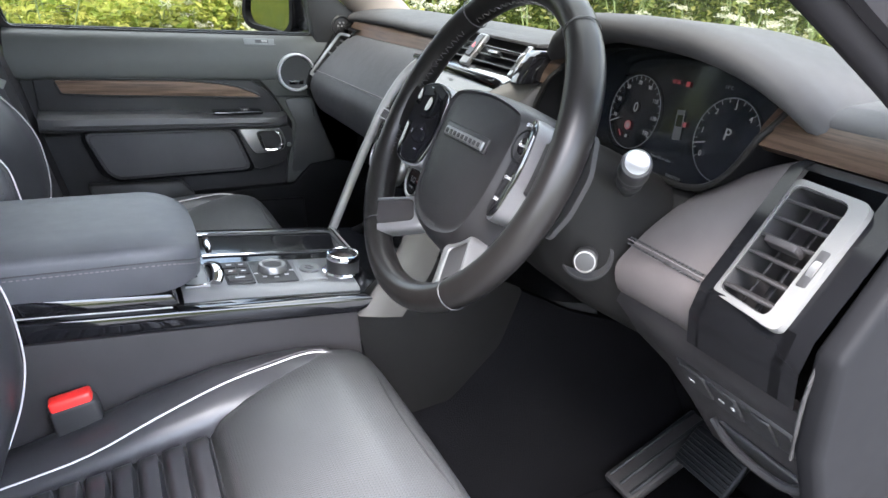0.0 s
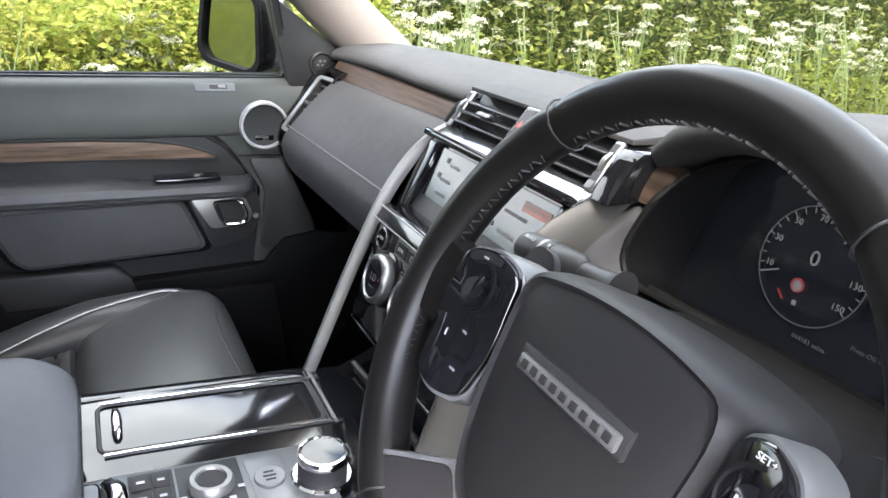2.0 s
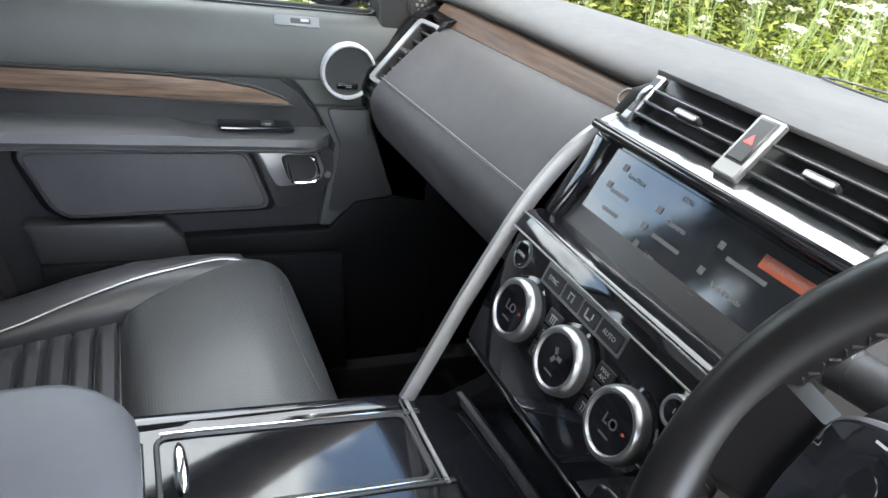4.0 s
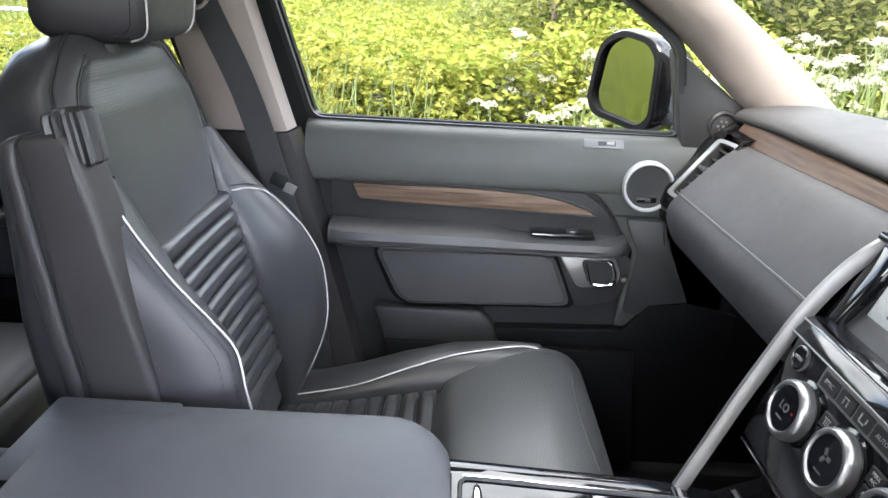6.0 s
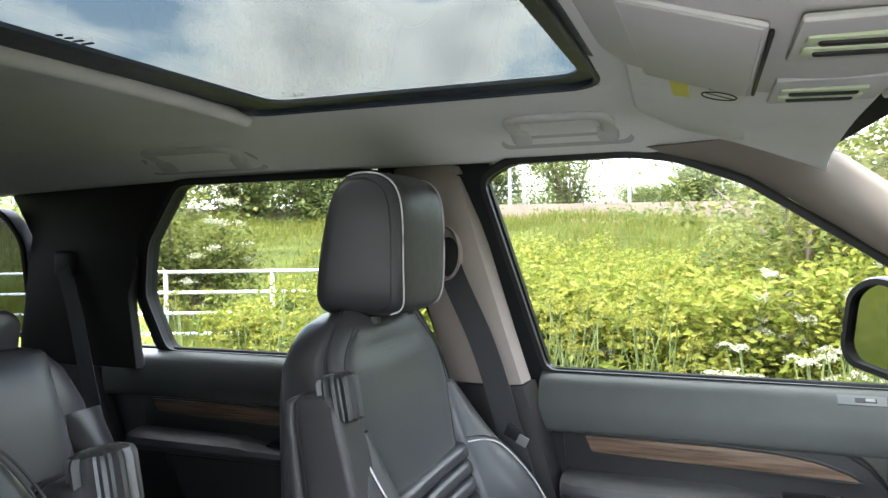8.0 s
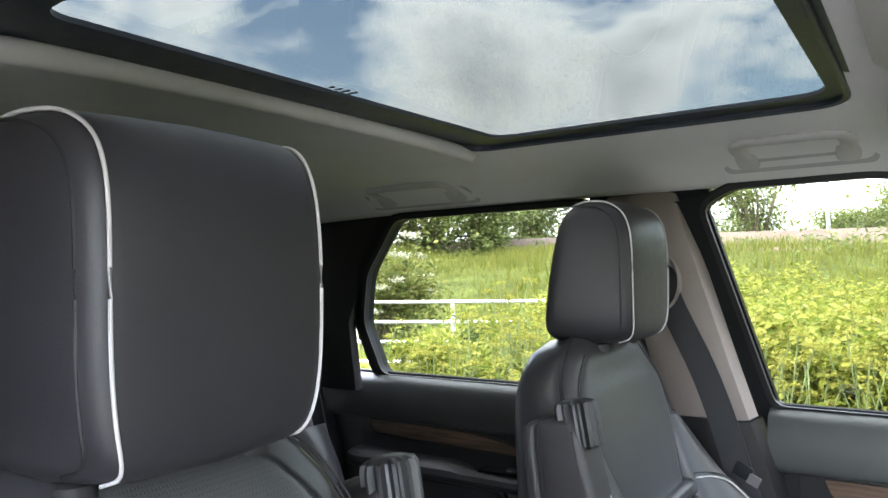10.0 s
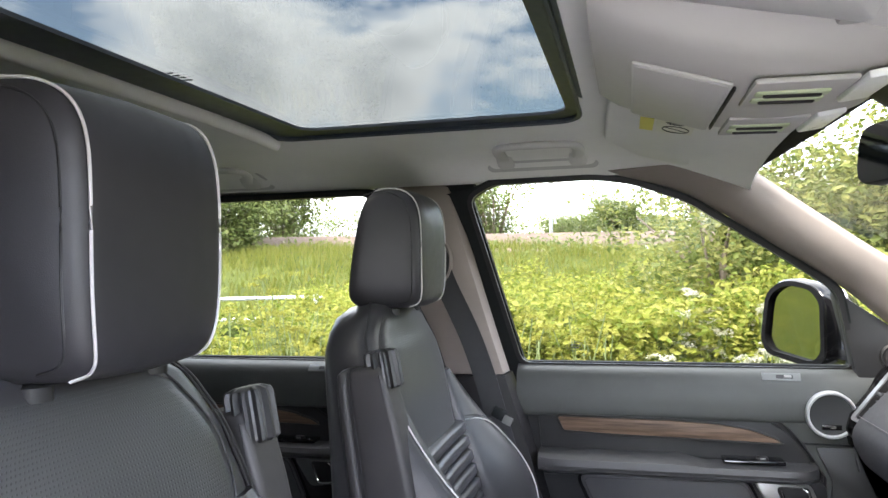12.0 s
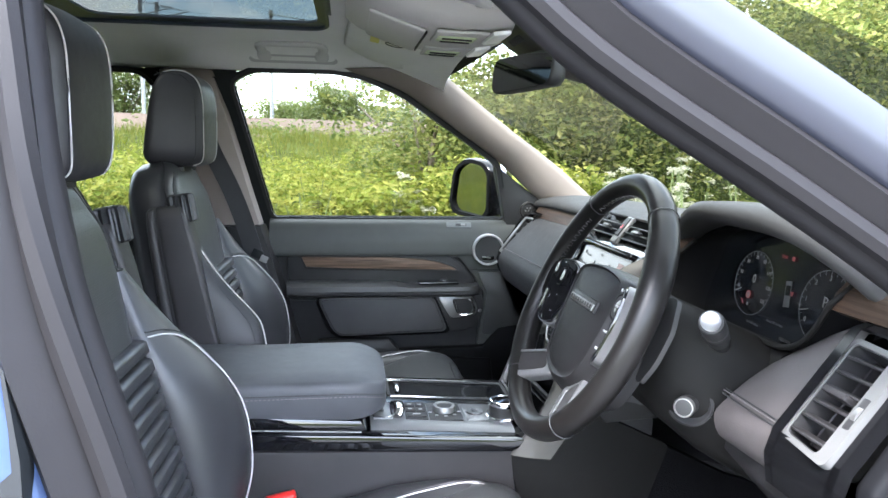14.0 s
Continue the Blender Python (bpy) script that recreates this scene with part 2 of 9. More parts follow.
TINT_GLASS = glass_mat("sunroof_glass", (0.027, 0.0287, 0.0255), 1.06)
PRIVACY = glass_mat("privacy_glass", (0.05, 0.055, 0.055))
MIRROR = surface("mirror_glass", (0.38, 0.39, 0.38), 0.02, metal=1.0, vary=0.01, grain=0)
DISPLAY = surface("display_panel", (0.008, 0.009, 0.011), 0.10, grain=0, spec=0.6)
LIT = glow("lit_white", (0.80, 0.84, 0.88), 0.006)
LITDIM = glow("lit_grey", (0.55, 0.60, 0.65), 0.0022)
LITRED = glow("lit_red", (1.0, 0.05, 0.06), 0.007)
LITORANGE = glow("lit_orange", (1.0, 0.22, 0.06), 0.08)
PRINT = surface("white_print", (0.30, 0.30, 0.30), 0.5, grain=0)
LABELW = surface("visor_label_white", (0.62, 0.60, 0.52), 0.5, grain=0)
LABELY = surface("visor_label_yellow", (0.62, 0.55, 0.10), 0.5, grain=0)
VENTFRAME = surface("vent_frame", (0.42, 0.48, 0.30), 0.5, vary=0.05, grain=0)
LENS = surface("lamp_lens", (0.80, 0.80, 0.78), 0.30, grain=0)

# ---------------------------------------------------------------- building helpers
def thing(name, at, label, category, group="", kind=""):
    e = new(name)
    e.empty_display_size = 0.05
    e.location = at
    return tagged(e, label, category, group, kind)


def finish(bm, sharp=38):
    bmesh.ops.recalc_face_normals(bm, faces=bm.faces)
    for f in bm.faces:
        f.smooth = True
    lim = radians(sharp)
    for e in bm.edges:
        if len(e.link_faces) == 2:
            e.smooth = e.calc_face_angle(0) < lim


def part(name, bm, material, parent=None, label="", sharp=38):
    """Links a bmesh, drawn in the car's own metres, as one mesh object."""
    finish(bm, sharp)
    me = bpy.data.meshes.new(name)
    bm.to_mesh(me)
    bm.free()
    me.materials.append(material)
    ob = new(name, me)
    if parent is not None:
        ob.parent = parent
        if parent.type == "EMPTY":
            ob.matrix_parent_inverse = Matrix.Translation(parent.location).inverted()
    return tagged(ob, label)


def face_to(ob, point):
    """Turns the normals of an open sheet towards a point."""
    bm = bmesh.new()
    bm.from_mesh(ob.data)
    for f in bm.faces:
        if f.normal.dot(Vector(point) - f.calc_center_median()) < 0:
            f.normal_flip()
    bm.to_mesh(ob.data)
    bm.free()
    return ob


def setting(name, bm, material, label, category="", sharp=38):
    return tagged(part(name, bm, material, None, label, sharp), category=category, kind="structure")


def box(c, s, bev=0.003, seg=2, rot=None):
    """A bevelled box: centre, size, rotation matrix."""
    bm = bmesh.new()
    bmesh.ops.create_cube(bm, size=1.0)
    for v in bm.verts:
        v.co = Vector((v.co.x * s[0], v.co.y * s[1], v.co.z * s[2]))
    if bev:
        bmesh.ops.bevel(bm, geom=bm.edges[:], offset=min(bev, min(s) * 0.45), segments=seg, profile=0.5, affect="EDGES")
    m = Matrix.Translation(c) @ (rot.to_4x4() if rot else Matrix())
    bm.transform(m)
    return bm


def prism(poly, axis, a, b, bev=0.002, seg=2):
    """A polygon pushed along an axis from a to b. axis y: points are (x, z); x: (y, z); z: (x, y)."""
    put = {"y": lambda p, d: (p[0], d, p[1]), "x": lambda p, d: (d, p[0], p[1]), "z": lambda p, d: (p[0], p[1], d)}[axis]
    bm = bmesh.new()
    lo = [bm.verts.new(put(p, a)) for p in poly]
    hi = [bm.verts.new(put(p, b)) for p in poly]
    bm.faces.new(lo)
    bm.faces.new(hi[::-1])
    for i in range(len(poly)):
        j = (i + 1) % len(poly)
        bm.faces.new((lo[i], hi[i], hi[j], lo[j]))
    bmesh.ops.recalc_face_normals(bm, faces=bm.faces)
    if bev:
        ed = [e for e in bm.edges if len(e.link_faces) == 2 and e.calc_face_angle(0) > radians(25)]
        bmesh.ops.bevel(bm, geom=ed, offset=bev, segments=seg, profile=0.5, affect="EDGES", clamp_overlap=True)
    return bm


def loft(rows, ring=False, cap=False):
    """A skin through rows of points; ring closes each row; cap closes the ends. UVs run in metres."""
    bm = bmesh.new()
    uv = bm.loops.layers.uv.new("UVMap")
    grid = [[bm.verts.new(p) for p in r] for r in rows]
    n = len(rows[0])
    us = [0.0]
    mid = rows[len(rows) // 2]
    for i in range(n):
        us.append(us[-1] + (Vector(mid[(i + 1) % n]) - Vector(mid[i])).length)
    vs = [0.0]
    for k in range(len(rows) - 1):
        vs.append(vs[-1] + (Vector(rows[k + 1][n // 2]) - Vector(rows[k][n // 2])).length)
    for k in range(len(rows) - 1):
        for i in range(n if ring else n - 1):
            j = (i + 1) % n
            f = bm.faces.new((grid[k][i], grid[k][j], grid[k + 1][j], grid[k + 1][i]))
            for lp, w in zip(f.loops, ((us[i], vs[k]), (us[i + 1], vs[k]), (us[i + 1], vs[k + 1]), (us[i], vs[k + 1]))):
                lp[uv].uv = w
    if cap:
        bm.faces.new(grid[0][::-1])
        bm.faces.new(grid[-1])
    return bm


def thick(bm, t):
    bmesh.ops.recalc_face_normals(bm, faces=bm.faces)
    bmesh.ops.solidify(bm, geom=bm.faces[:], thickness=t)
    return bm


def spline(pts, k=6, closed=False):
    """Points of a smooth curve through pts."""
    p = [Vector(q) for q in pts]
    out = []
    n = len(p)
    for i in range(n if closed else n - 1):
        a, b = p[i], p[(i + 1) % n]
        z = p[i - 1] if (i or closed) else a * 2 - b
        c = p[(i + 2) % n] if (closed or i + 2 < n) else b * 2 - a
        for j in range(k):
            t = j / k
            out.append(0.5 * (2 * a + (b - z) * t + (2 * z - 5 * a + 4 * b - c) * t * t + (3 * a - z - 3 * b + c) * t ** 3))
    if not closed:
        out.append(p[-1])
    return out


def tube(path, r, n=8, closed=False, flat=1.0, up=(0, 0, 1)):
    """A round or flattened rod along path; r is a number or one for each point."""
    p = [Vector(q) for q in path]
    m = len(p)
    rows = []
    for i in range(m):
        if closed:
            d = p[(i + 1) % m] - p[i - 1]
        else:
            d = p[min(i + 1, m - 1)] - p[max(i - 1, 0)]
        d.normalize()
        s = d.cross(Vector(up))
        if s.length < 1e-4:
            s = d.cross(Vector((0, 1, 0)))
        s.normalize()
        w = s.cross(d)
        rr = r[i] if isinstance(r, (list, tuple)) else r
        rows.append([p[i] + s * rr * math.cos(2 * math.pi * k / n) + w * rr * flat * math.sin(2 * math.pi * k / n) for k in range(n)])
    if closed:
        rows.append(rows[0])
    bm = loft(rows, ring=True, cap=not closed)
    if closed:
        bmesh.ops.remove_doubles(bm, verts=bm.verts, dist=1e-6)
    return bm


def lathe(profile, origin, axis, n=32, cap=True):
    """A turned shape: (radius, height) points round an axis."""
    q = Vector(axis).normalized().to_track_quat("Z", "Y")
    rows = [[Vector(origin) + q @ Vector((r * math.cos(2 * math.pi * k / n), r * math.sin(2 * math.pi * k / n), h)) for k in range(n)] for r, h in profile]
    return loft(rows, ring=True, cap=cap)


def offset(poly, d):
    """A flat polygon moved outwards by d (counter-clockwise order gives growth)."""
    n = len(poly)
    area = sum(poly[i][0] * poly[(i + 1) % n][1] - poly[(i + 1) % n][0] * poly[i][1] for i in range(n))
    sg = 1 if area > 0 else -1
    out = []
    for i in range(n):
        a, b, c = (Vector(poly[(i + k) % n]) for k in (-1, 0, 1))
        d1, d2 = (b - a).normalized(), (c - b).normalized()
        n1, n2 = Vector((d1.y, -d1.x)) * sg, Vector((d2.y, -d2.x)) * sg
        mm = n1 + n2
        mm = mm / max(0.35, mm.length_squared) * 2 * 0.5 if mm.length > 1e-6 else n1
        mm = (n1 + n2).normalized() / max(0.5, (n1 + n2).normalized().dot(n1))
        out.append((b.x + mm.x * d, b.y + mm.y * d))
    return out


def rounded(poly, r, k=4):
    """A flat polygon with its corners rounded."""
    out = []
    n = len(poly)
    for i in range(n):
        a, b, c = (Vector(poly[(i + j) % n]) for j in (-1, 0, 1))
        rr = min(r, (a - b).length * 0.45, (c - b).length * 0.45)
        p, q = b + (a - b).normalized() * rr, b + (c - b).normalized() * rr
        for j in range(k + 1):
            t = j / k
            v = p * (1 - t) ** 2 + b * 2 * t * (1 - t) + q * t * t
            out.append((v.x, v.y))
    return out


def band(inner, outer, put, t0, t1):
    """A flat ring between two outlines of equal length, with thickness; put(p, depth) places a point."""
    rows = []
    for (p, d) in ((inner, t0), (outer, t0), (outer, t1), (inner, t1)):
        rows.append([put(q, d) for q in p])
    rows.append(rows[0])
    bm = loft([list(r) for r in zip(*rows)] + [[r[0] for r in rows]])
    bmesh.ops.remove_doubles(bm, verts=bm.verts, dist=1e-6)
    return bm


def pad(place, lo, hi, v0, v1, height, na=12, nv=10, drop=0.012, power=4.0):
    """A cushion: place(a, v, w) puts a point; a runs from lo(v) to hi(v); height(s, t) is its swell for s, t in 0..1."""
    rows = []
    for j in range(-1, nv + 2):
        t = min(1.0, max(0.0, j / nv))
        v = v0 + (v1 - v0) * t
        r = []
        for i in range(-1, na + 2):
            s = min(1.0, max(0.0, i / na))
            a = lo(v) + (hi(v) - lo(v)) * s
            edge = max(abs(2 * s - 1) ** power, abs(2 * t - 1) ** power)
            w = height(s, t) * (1 - edge ** 2) ** 0.5 if edge < 1 else 0.0
            if i in (-1, na + 1) or j in (-1, nv + 1):
                w = -drop
            r.append(place(a, v, w))
        rows.append(r)
    return loft(rows)


def const(c):
    return lambda *_: c


def writing(name, text, at, right, up, size, material, parent, align="CENTER", depth=0.0003):
    """Letters of the built-in font as a mesh, lying in the plane of right and up."""
    cu = bpy.data.curves.new(name, "FONT")
    cu.body, cu.size, cu.align_x, cu.align_y, cu.extrude, cu.resolution_u = text, size, align, "CENTER", depth, 2
    tmp = new(name, cu)
    me = bpy.data.meshes.new_from_object(tmp)
    bpy.data.objects.remove(tmp)
    bpy.data.curves.remove(cu)
    r = Vector(right).normalized()
    u = Vector(up)
    nn = r.cross(u).normalized()
    u = nn.cross(r)
    m = Matrix((r, u, nn)).transposed().to_4x4()
    m.translation = Vector(at)
    me.transform(m)
    me.materials.clear()
    me.materials.append(material)
    ob = new(name, me)
    ob.parent = parent
    if parent.type == "EMPTY":
        ob.matrix_parent_inverse = Matrix.Translation(parent.location).inverted()
    return ob


def plate(at, right, up, w, h, t=0.0012, bev=0.0004):
    """A thin bevelled plate lying in the plane of right and up."""
    r, u = Vector(right).normalized(), Vector(up).normalized()
    nn = r.cross(u).normalized()
    u = nn.cross(r)
    return box(at, (w, h, t), bev, 1, Matrix((r, u, nn)).transposed())


def ridge(path, w, h, up=(0, 0, 1), n=6):
    return tube(path, w, n, flat=h / w, up=up)

# ---------------------------------------------------------------- the car's shell: floor, pillars, roof, windows
def yside(z):
    """How far out the side of the cabin stands at a height: it leans in above the belt."""
    return 0.795 - max(0.0, z - 1.16) * 0.30


def zroof(x, y):
    z = 1.648 - 0.034 * (abs(y) / 0.58) ** 3
    if x > -0.33:
        z -= 0.062 * ((x + 0.33) / 0.27) ** 1.5
    if x < -1.3:
        z -= 0.06 * ((-1.3 - x) / 1.1) ** 1.5
    return z


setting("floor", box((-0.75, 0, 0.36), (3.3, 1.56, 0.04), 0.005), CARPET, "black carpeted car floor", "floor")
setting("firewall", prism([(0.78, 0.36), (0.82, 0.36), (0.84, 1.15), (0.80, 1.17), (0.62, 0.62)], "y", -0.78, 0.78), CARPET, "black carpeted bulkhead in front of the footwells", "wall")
setting("sill_left", prism([(-2.4, 0.34), (0.8, 0.34), (0.8, 0.50), (-2.4, 0.50)], "y", 0.70, 0.86, 0.01), PLASTIC, "black plastic door sill along the passenger side", "door sill")
setting("sill_right", prism([(-2.4, 0.34), (0.8, 0.34), (0.8, 0.47), (-2.4, 0.47)], "y", -0.90, -0.70, 0.01), PLASTIC, "black plastic door sill under the open door", "door sill")
setting("wall_rear", prism([(-0.78, 0.34), (0.78, 0.34), (0.78, 1.12), (-0.78, 1.12)], "x", -2.46, -2.40, 0.01), PLASTIC, "dark tailgate wall behind the rear seats", "wall")
setting("wall_right", prism([(-2.40, 0.47), (-0.62, 0.47), (-0.66, 1.16), (-2.40, 1.16)], "y", -0.83, -0.76, 0.01), DOORSKIN, "dark rear side wall of the driver's side", "wall")

for sg, nm in ((1, "left"), (-1, "right")):
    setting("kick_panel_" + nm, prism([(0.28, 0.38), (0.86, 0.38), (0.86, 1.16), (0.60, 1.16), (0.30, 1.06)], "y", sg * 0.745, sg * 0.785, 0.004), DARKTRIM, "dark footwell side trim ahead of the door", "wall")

# side window outlines, x and z
FRONT_WIN = rounded([(-0.517, 1.168), (0.150, 1.166), (0.112, 1.325), (0.014, 1.392), (-0.166, 1.508), (-0.274, 1.549), (-0.348, 1.560), (-0.555, 1.558), (-0.608, 1.530)], 0.02, 3)
REAR_WIN = rounded([(-1.43, 1.165), (-0.72, 1.168), (-0.805, 1.52), (-0.84, 1.548), (-1.29, 1.546), (-1.41, 1.42), (-1.455, 1.30)], 0.025, 3)
QUARTER_WIN = rounded([(-2.32, 1.20), (-1.86, 1.19), (-1.80, 1.43), (-1.84, 1.50), (-2.28, 1.46)], 0.03, 3)


def on_side(sign):
    return lambda p, d: (p[0], sign * (yside(p[1]) + d), p[1])


def side_window(number, outline, label, sign=1, glass=None):
    put = on_side(sign)
    w = thing("window_%d" % number, put(outline[0], 0), label, "car window", kind="structure")
    outer = []
    for x, z in offset(outline, 0.013):
        if number == 1:
            x -= 0.058 * min(1.0, max(0.0, (-0.500 - 0.27 * max(0.0, z - 1.2) - x) / 0.02))
        elif number == 2:
            x += 0.030 * min(1.0, max(0.0, (x + 0.86) / 0.03)) - 0.02 * min(1.0, max(0.0, (-1.26 - x) / 0.05))
        outer.append((x, z))
    frame_ = part("window_frame", band(outline, outer, put, -0.010, 0.026), RUBBER, w)
    part("window_seal", band(offset(outline, -0.002), offset(outline, 0.008), put, -0.014, -0.008), PLASTIC, frame_)
    bm = bmesh.new()
    bm.faces.new([bm.verts.new(put(p, 0.008)) for p in outline])
    pane = part("pane", bm, glass or GLASS, w)
    face_to(pane, (-0.6, 0, 1.2)).visible_shadow = False
    return w


W1 = side_window(1, FRONT_WIN, "clear front passenger door window with black rubber frame")
W2 = side_window(2, REAR_WIN, "clear rear passenger door window in a dark frame")
side_window(3, QUARTER_WIN, "small rear quarter window of dark privacy glass", 1, PRIVACY)
for wobj, cx in ((W1, -0.40), (W2, -1.36)):
    ring_ = [(cx + 0.018 * math.cos(a * math.pi / 8), yside(1.20) + 0.004, 1.205 + 0.010 * math.sin(a * math.pi / 8)) for a in range(16)]
    part("glass_stamp", tube(ring_, 0.0007, 5, True), PLASTIC, wobj)
    for k in range(2):
        part("stamp_bar", box((cx, yside(1.20) + 0.004, 1.2085 - 0.006 * k), (0.022 - 0.004 * k, 0.001, 0.002), 0), PLASTIC, wobj)

# windscreen: a curved pane from the cowl to the roof's front edge
def wsx(y, t):
    base, top = (0.86 - 0.32 * (y / 0.72) ** 2, 1.14 + 0.05 * (y / 0.72) ** 2), (-0.04 - 0.05 * (y / 0.66) ** 2, 1.590 - 0.03 * (y / 0.66) ** 2)
    bulge = 0.03 * math.sin(math.pi * t)
    return (base[0] + (top[0] - base[0]) * t + bulge, base[1] + (top[1] - base[1]) * t + bulge)


rows = []
for j in range(11):
    t = j / 10
    hw = 0.76 + (0.655 - 0.76) * t
    rows.append([(wsx(y, t)[0], y, wsx(y, t)[1]) for y in [hw * k / 10 + (0.07 if k > 9 else 0.0) for k in range(-10, 11)]])
wscreen = thing("window_4", (0.6, 0, 1.2), "large raked windscreen of slightly hazy glass", "windscreen", kind="structure")
ws = part("pane", loft(rows), SCREEN_GLASS, wscreen)
face_to(ws, (-0.6, 0, 1.2))
part("shade_band", loft([[Vector(p) + Vector((-0.004, 0, -0.004)) for p in r] for r in [[(wsx(0.66 * k / 10, t)[0], 0.66 * k / 10, wsx(0.66 * k / 10, t)[1]) for k in range(-10, 11)] for t in (0.965, 0.98, 1.0)]]), DARKTRIM, wscreen)
setting("cowl", loft([[(0.95, y, 1.08), (0.86, y, 1.14), (0.80, y, 1.185), (0.74, y, 1.20), (0.70, y, 1.16)] for y in (-0.7, -0.35, 0, 0.35, 0.7)]), PLASTIC, "black plastic cowl at the foot of the windscreen", "cowl")
setting("bonnet", thick(loft([[(0.95 + 0.9 * i / 8, y, 1.09 - 0.10 * (i / 8) ** 2 - 0.05 * (abs(y) / 0.85) ** 4) for i in range(9)] for y in [0.85 * k / 8 for k in range(-8, 9)]]), 0.02), PAINT, "metallic blue bonnet in front of the windscreen", "bonnet")


def a_pillar(sign, name):
    e1 = spline([(-0.34, 0.662, 1.575), (-0.166, 0.684, 1.520), (0.014, 0.715, 1.405), (0.118, 0.745, 1.336), (0.20, 0.758, 1.265), (0.30, 0.766, 1.185)], 5)
    e2 = spline([(-0.10, 0.610, 1.592), (-0.031, 0.630, 1.542), (0.135, 0.670, 1.425), (0.230, 0.695, 1.362), (0.310, 0.710, 1.305), (0.420, 0.720, 1.215)], 5)
    rws = []
    for a, b in zip(e1, e2):
        a, b = Vector(a), Vector(b)
        mid = (a + b) / 2 + Vector((0.0, -0.028, -0.012))
        out = (a + b) / 2 + (Vector((0.035, 0.06, 0.04)) if sign > 0 else Vector((0.006, 0.004, 0.004)))
        q = [a, a * 0.72 + mid * 0.28 + Vector((0, -0.014, -0.004)), mid, b * 0.72 + mid * 0.28 + Vector((0, -0.012, -0.002)), b, out]
        rws.append([(p.x, sign * p.y, p.z) for p in q])
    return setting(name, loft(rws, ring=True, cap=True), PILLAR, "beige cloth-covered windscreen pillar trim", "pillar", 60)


ap = a_pillar(1, "pillar_a_left")
a_pillar(-1, "pillar_a_right")
# the airbag tag pressed into the trim
tag_c = Vector((0.005, 0.652, 1.470))
for k in (-1, 1):
    part("airbag_tag_line", tube(spline([tag_c + Vector((-0.022, 0.004, 0.015 + 0.005 * k)), tag_c + Vector((0, 0, 0.005 * k)), tag_c + Vector((0.022, 0.004, -0.015 + 0.005 * k))], 4), 0.0006, 5), GREYPLASTIC, ap)

# the black sail panel in the corner of the front window, with its tweeter
setting("sail_panel", prism(rounded([(0.112, 1.325), (0.150, 1.150), (0.30, 1.150), (0.285, 1.20), (0.20, 1.262)], 0.012, 3), "y", 0.755, 0.80, 0.006), PLASTIC, "black plastic mirror sail panel", "sail panel")
tw = thing("tweeter", (0.215, 0.752, 1.195), "small round tweeter with perforated grille in a black ring", "tweeter")
part("ring", lathe([(0.0265, 0), (0.0265, 0.006), (0.023, 0.009), (0.020, 0.006), (0.020, 0)], (0.215, 0.7565, 1.195), (0, -1, 0), 28, cap=False), PLASTIC, tw)
part("grille", lathe([(0.0005, 0.006), (0.010, 0.0058), (0.0205, 0.003), (0.0205, 0)], (0.215, 0.7565, 1.195), (0, -1, 0), 28), GREYPLASTIC, tw)
for k in range(7):
    a = k * math.pi / 3
    rr = 0.009 if k < 6 else 0.0
    part("hole", lathe([(0.0026, 0.0), (0.0026, 0.0068), (0.0005, 0.0070)], (0.215 + rr * math.cos(a), 0.7565, 1.195 + rr * math.sin(a)), (0, -1, 0), 8), SATIN, tw)


def b_pillar(sign, tag):
    def yb(z):
        return 0.690 - max(0, z - 1.16) * 0.16
    rws = []
    for z, x0, x1 in ((1.155, -0.700, -0.540), (1.25, -0.722, -0.566), (1.35, -0.745, -0.592), (1.45, -0.770, -0.618), (1.53, -0.792, -0.642), (1.555, -0.800, -0.650), (1.580, -0.806, -0.654)):
        y = yb(z) + 0.075 * max(0.0, (z - 1.47) / 0.11) ** 2
        q = [(x0, y + 0.06), (x0 + 0.012, y + 0.012), (x0 + 0.04, y), (x1 - 0.03, y), (x1 - 0.006, y + 0.012), (x1, y + 0.06), ((x0 + x1) / 2, y + 0.10)]
        rws.append([(p[0], sign * p[1], z) for p in q])
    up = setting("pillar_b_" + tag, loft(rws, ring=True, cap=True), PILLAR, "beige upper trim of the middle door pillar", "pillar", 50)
    rws = []
    for z, x0, x1, d in ((0.45, -0.60, -0.34, 0.02), (0.60, -0.61, -0.39, 0.01), (0.80, -0.63, -0.435, 0.0), (0.95, -0.655, -0.475, 0.0), (1.06, -0.675, -0.505, -0.004), (1.152, -0.700, -0.536, 0.0)):
        y = 0.686 + d
        q = [(x0, y + 0.08), (x0 + 0.012, y + 0.012), (x0 + 0.04, y), (x1 - 0.04, y), (x1 - 0.008, y + 0.014), (x1, y + 0.08)]
        rws.append([(p[0], sign * p[1], z) for p in q])
    post = [(-0.724, 1.10), (-0.513, 1.10), (-0.514, 1.168), (-0.604, 1.53), (-0.590, 1.60), (-0.84, 1.60), (-0.808, 1.52), (-0.722, 1.168)]
    setting("pillar_b_post_" + tag, loft([[on_side(sign)(p, d) for p in post] for d in (0.011, 0.030)], ring=True, cap=True), RUBBER, "black post between the front and rear door windows", "pillar")
    setting("pillar_b_lower_" + tag, loft(rws, ring=True, cap=True), GREYPLASTIC, "charcoal plastic lower trim of the middle door pillar", "pillar", 50)
    return up


b_pillar(1, "left")
b_pillar(-1, "right")
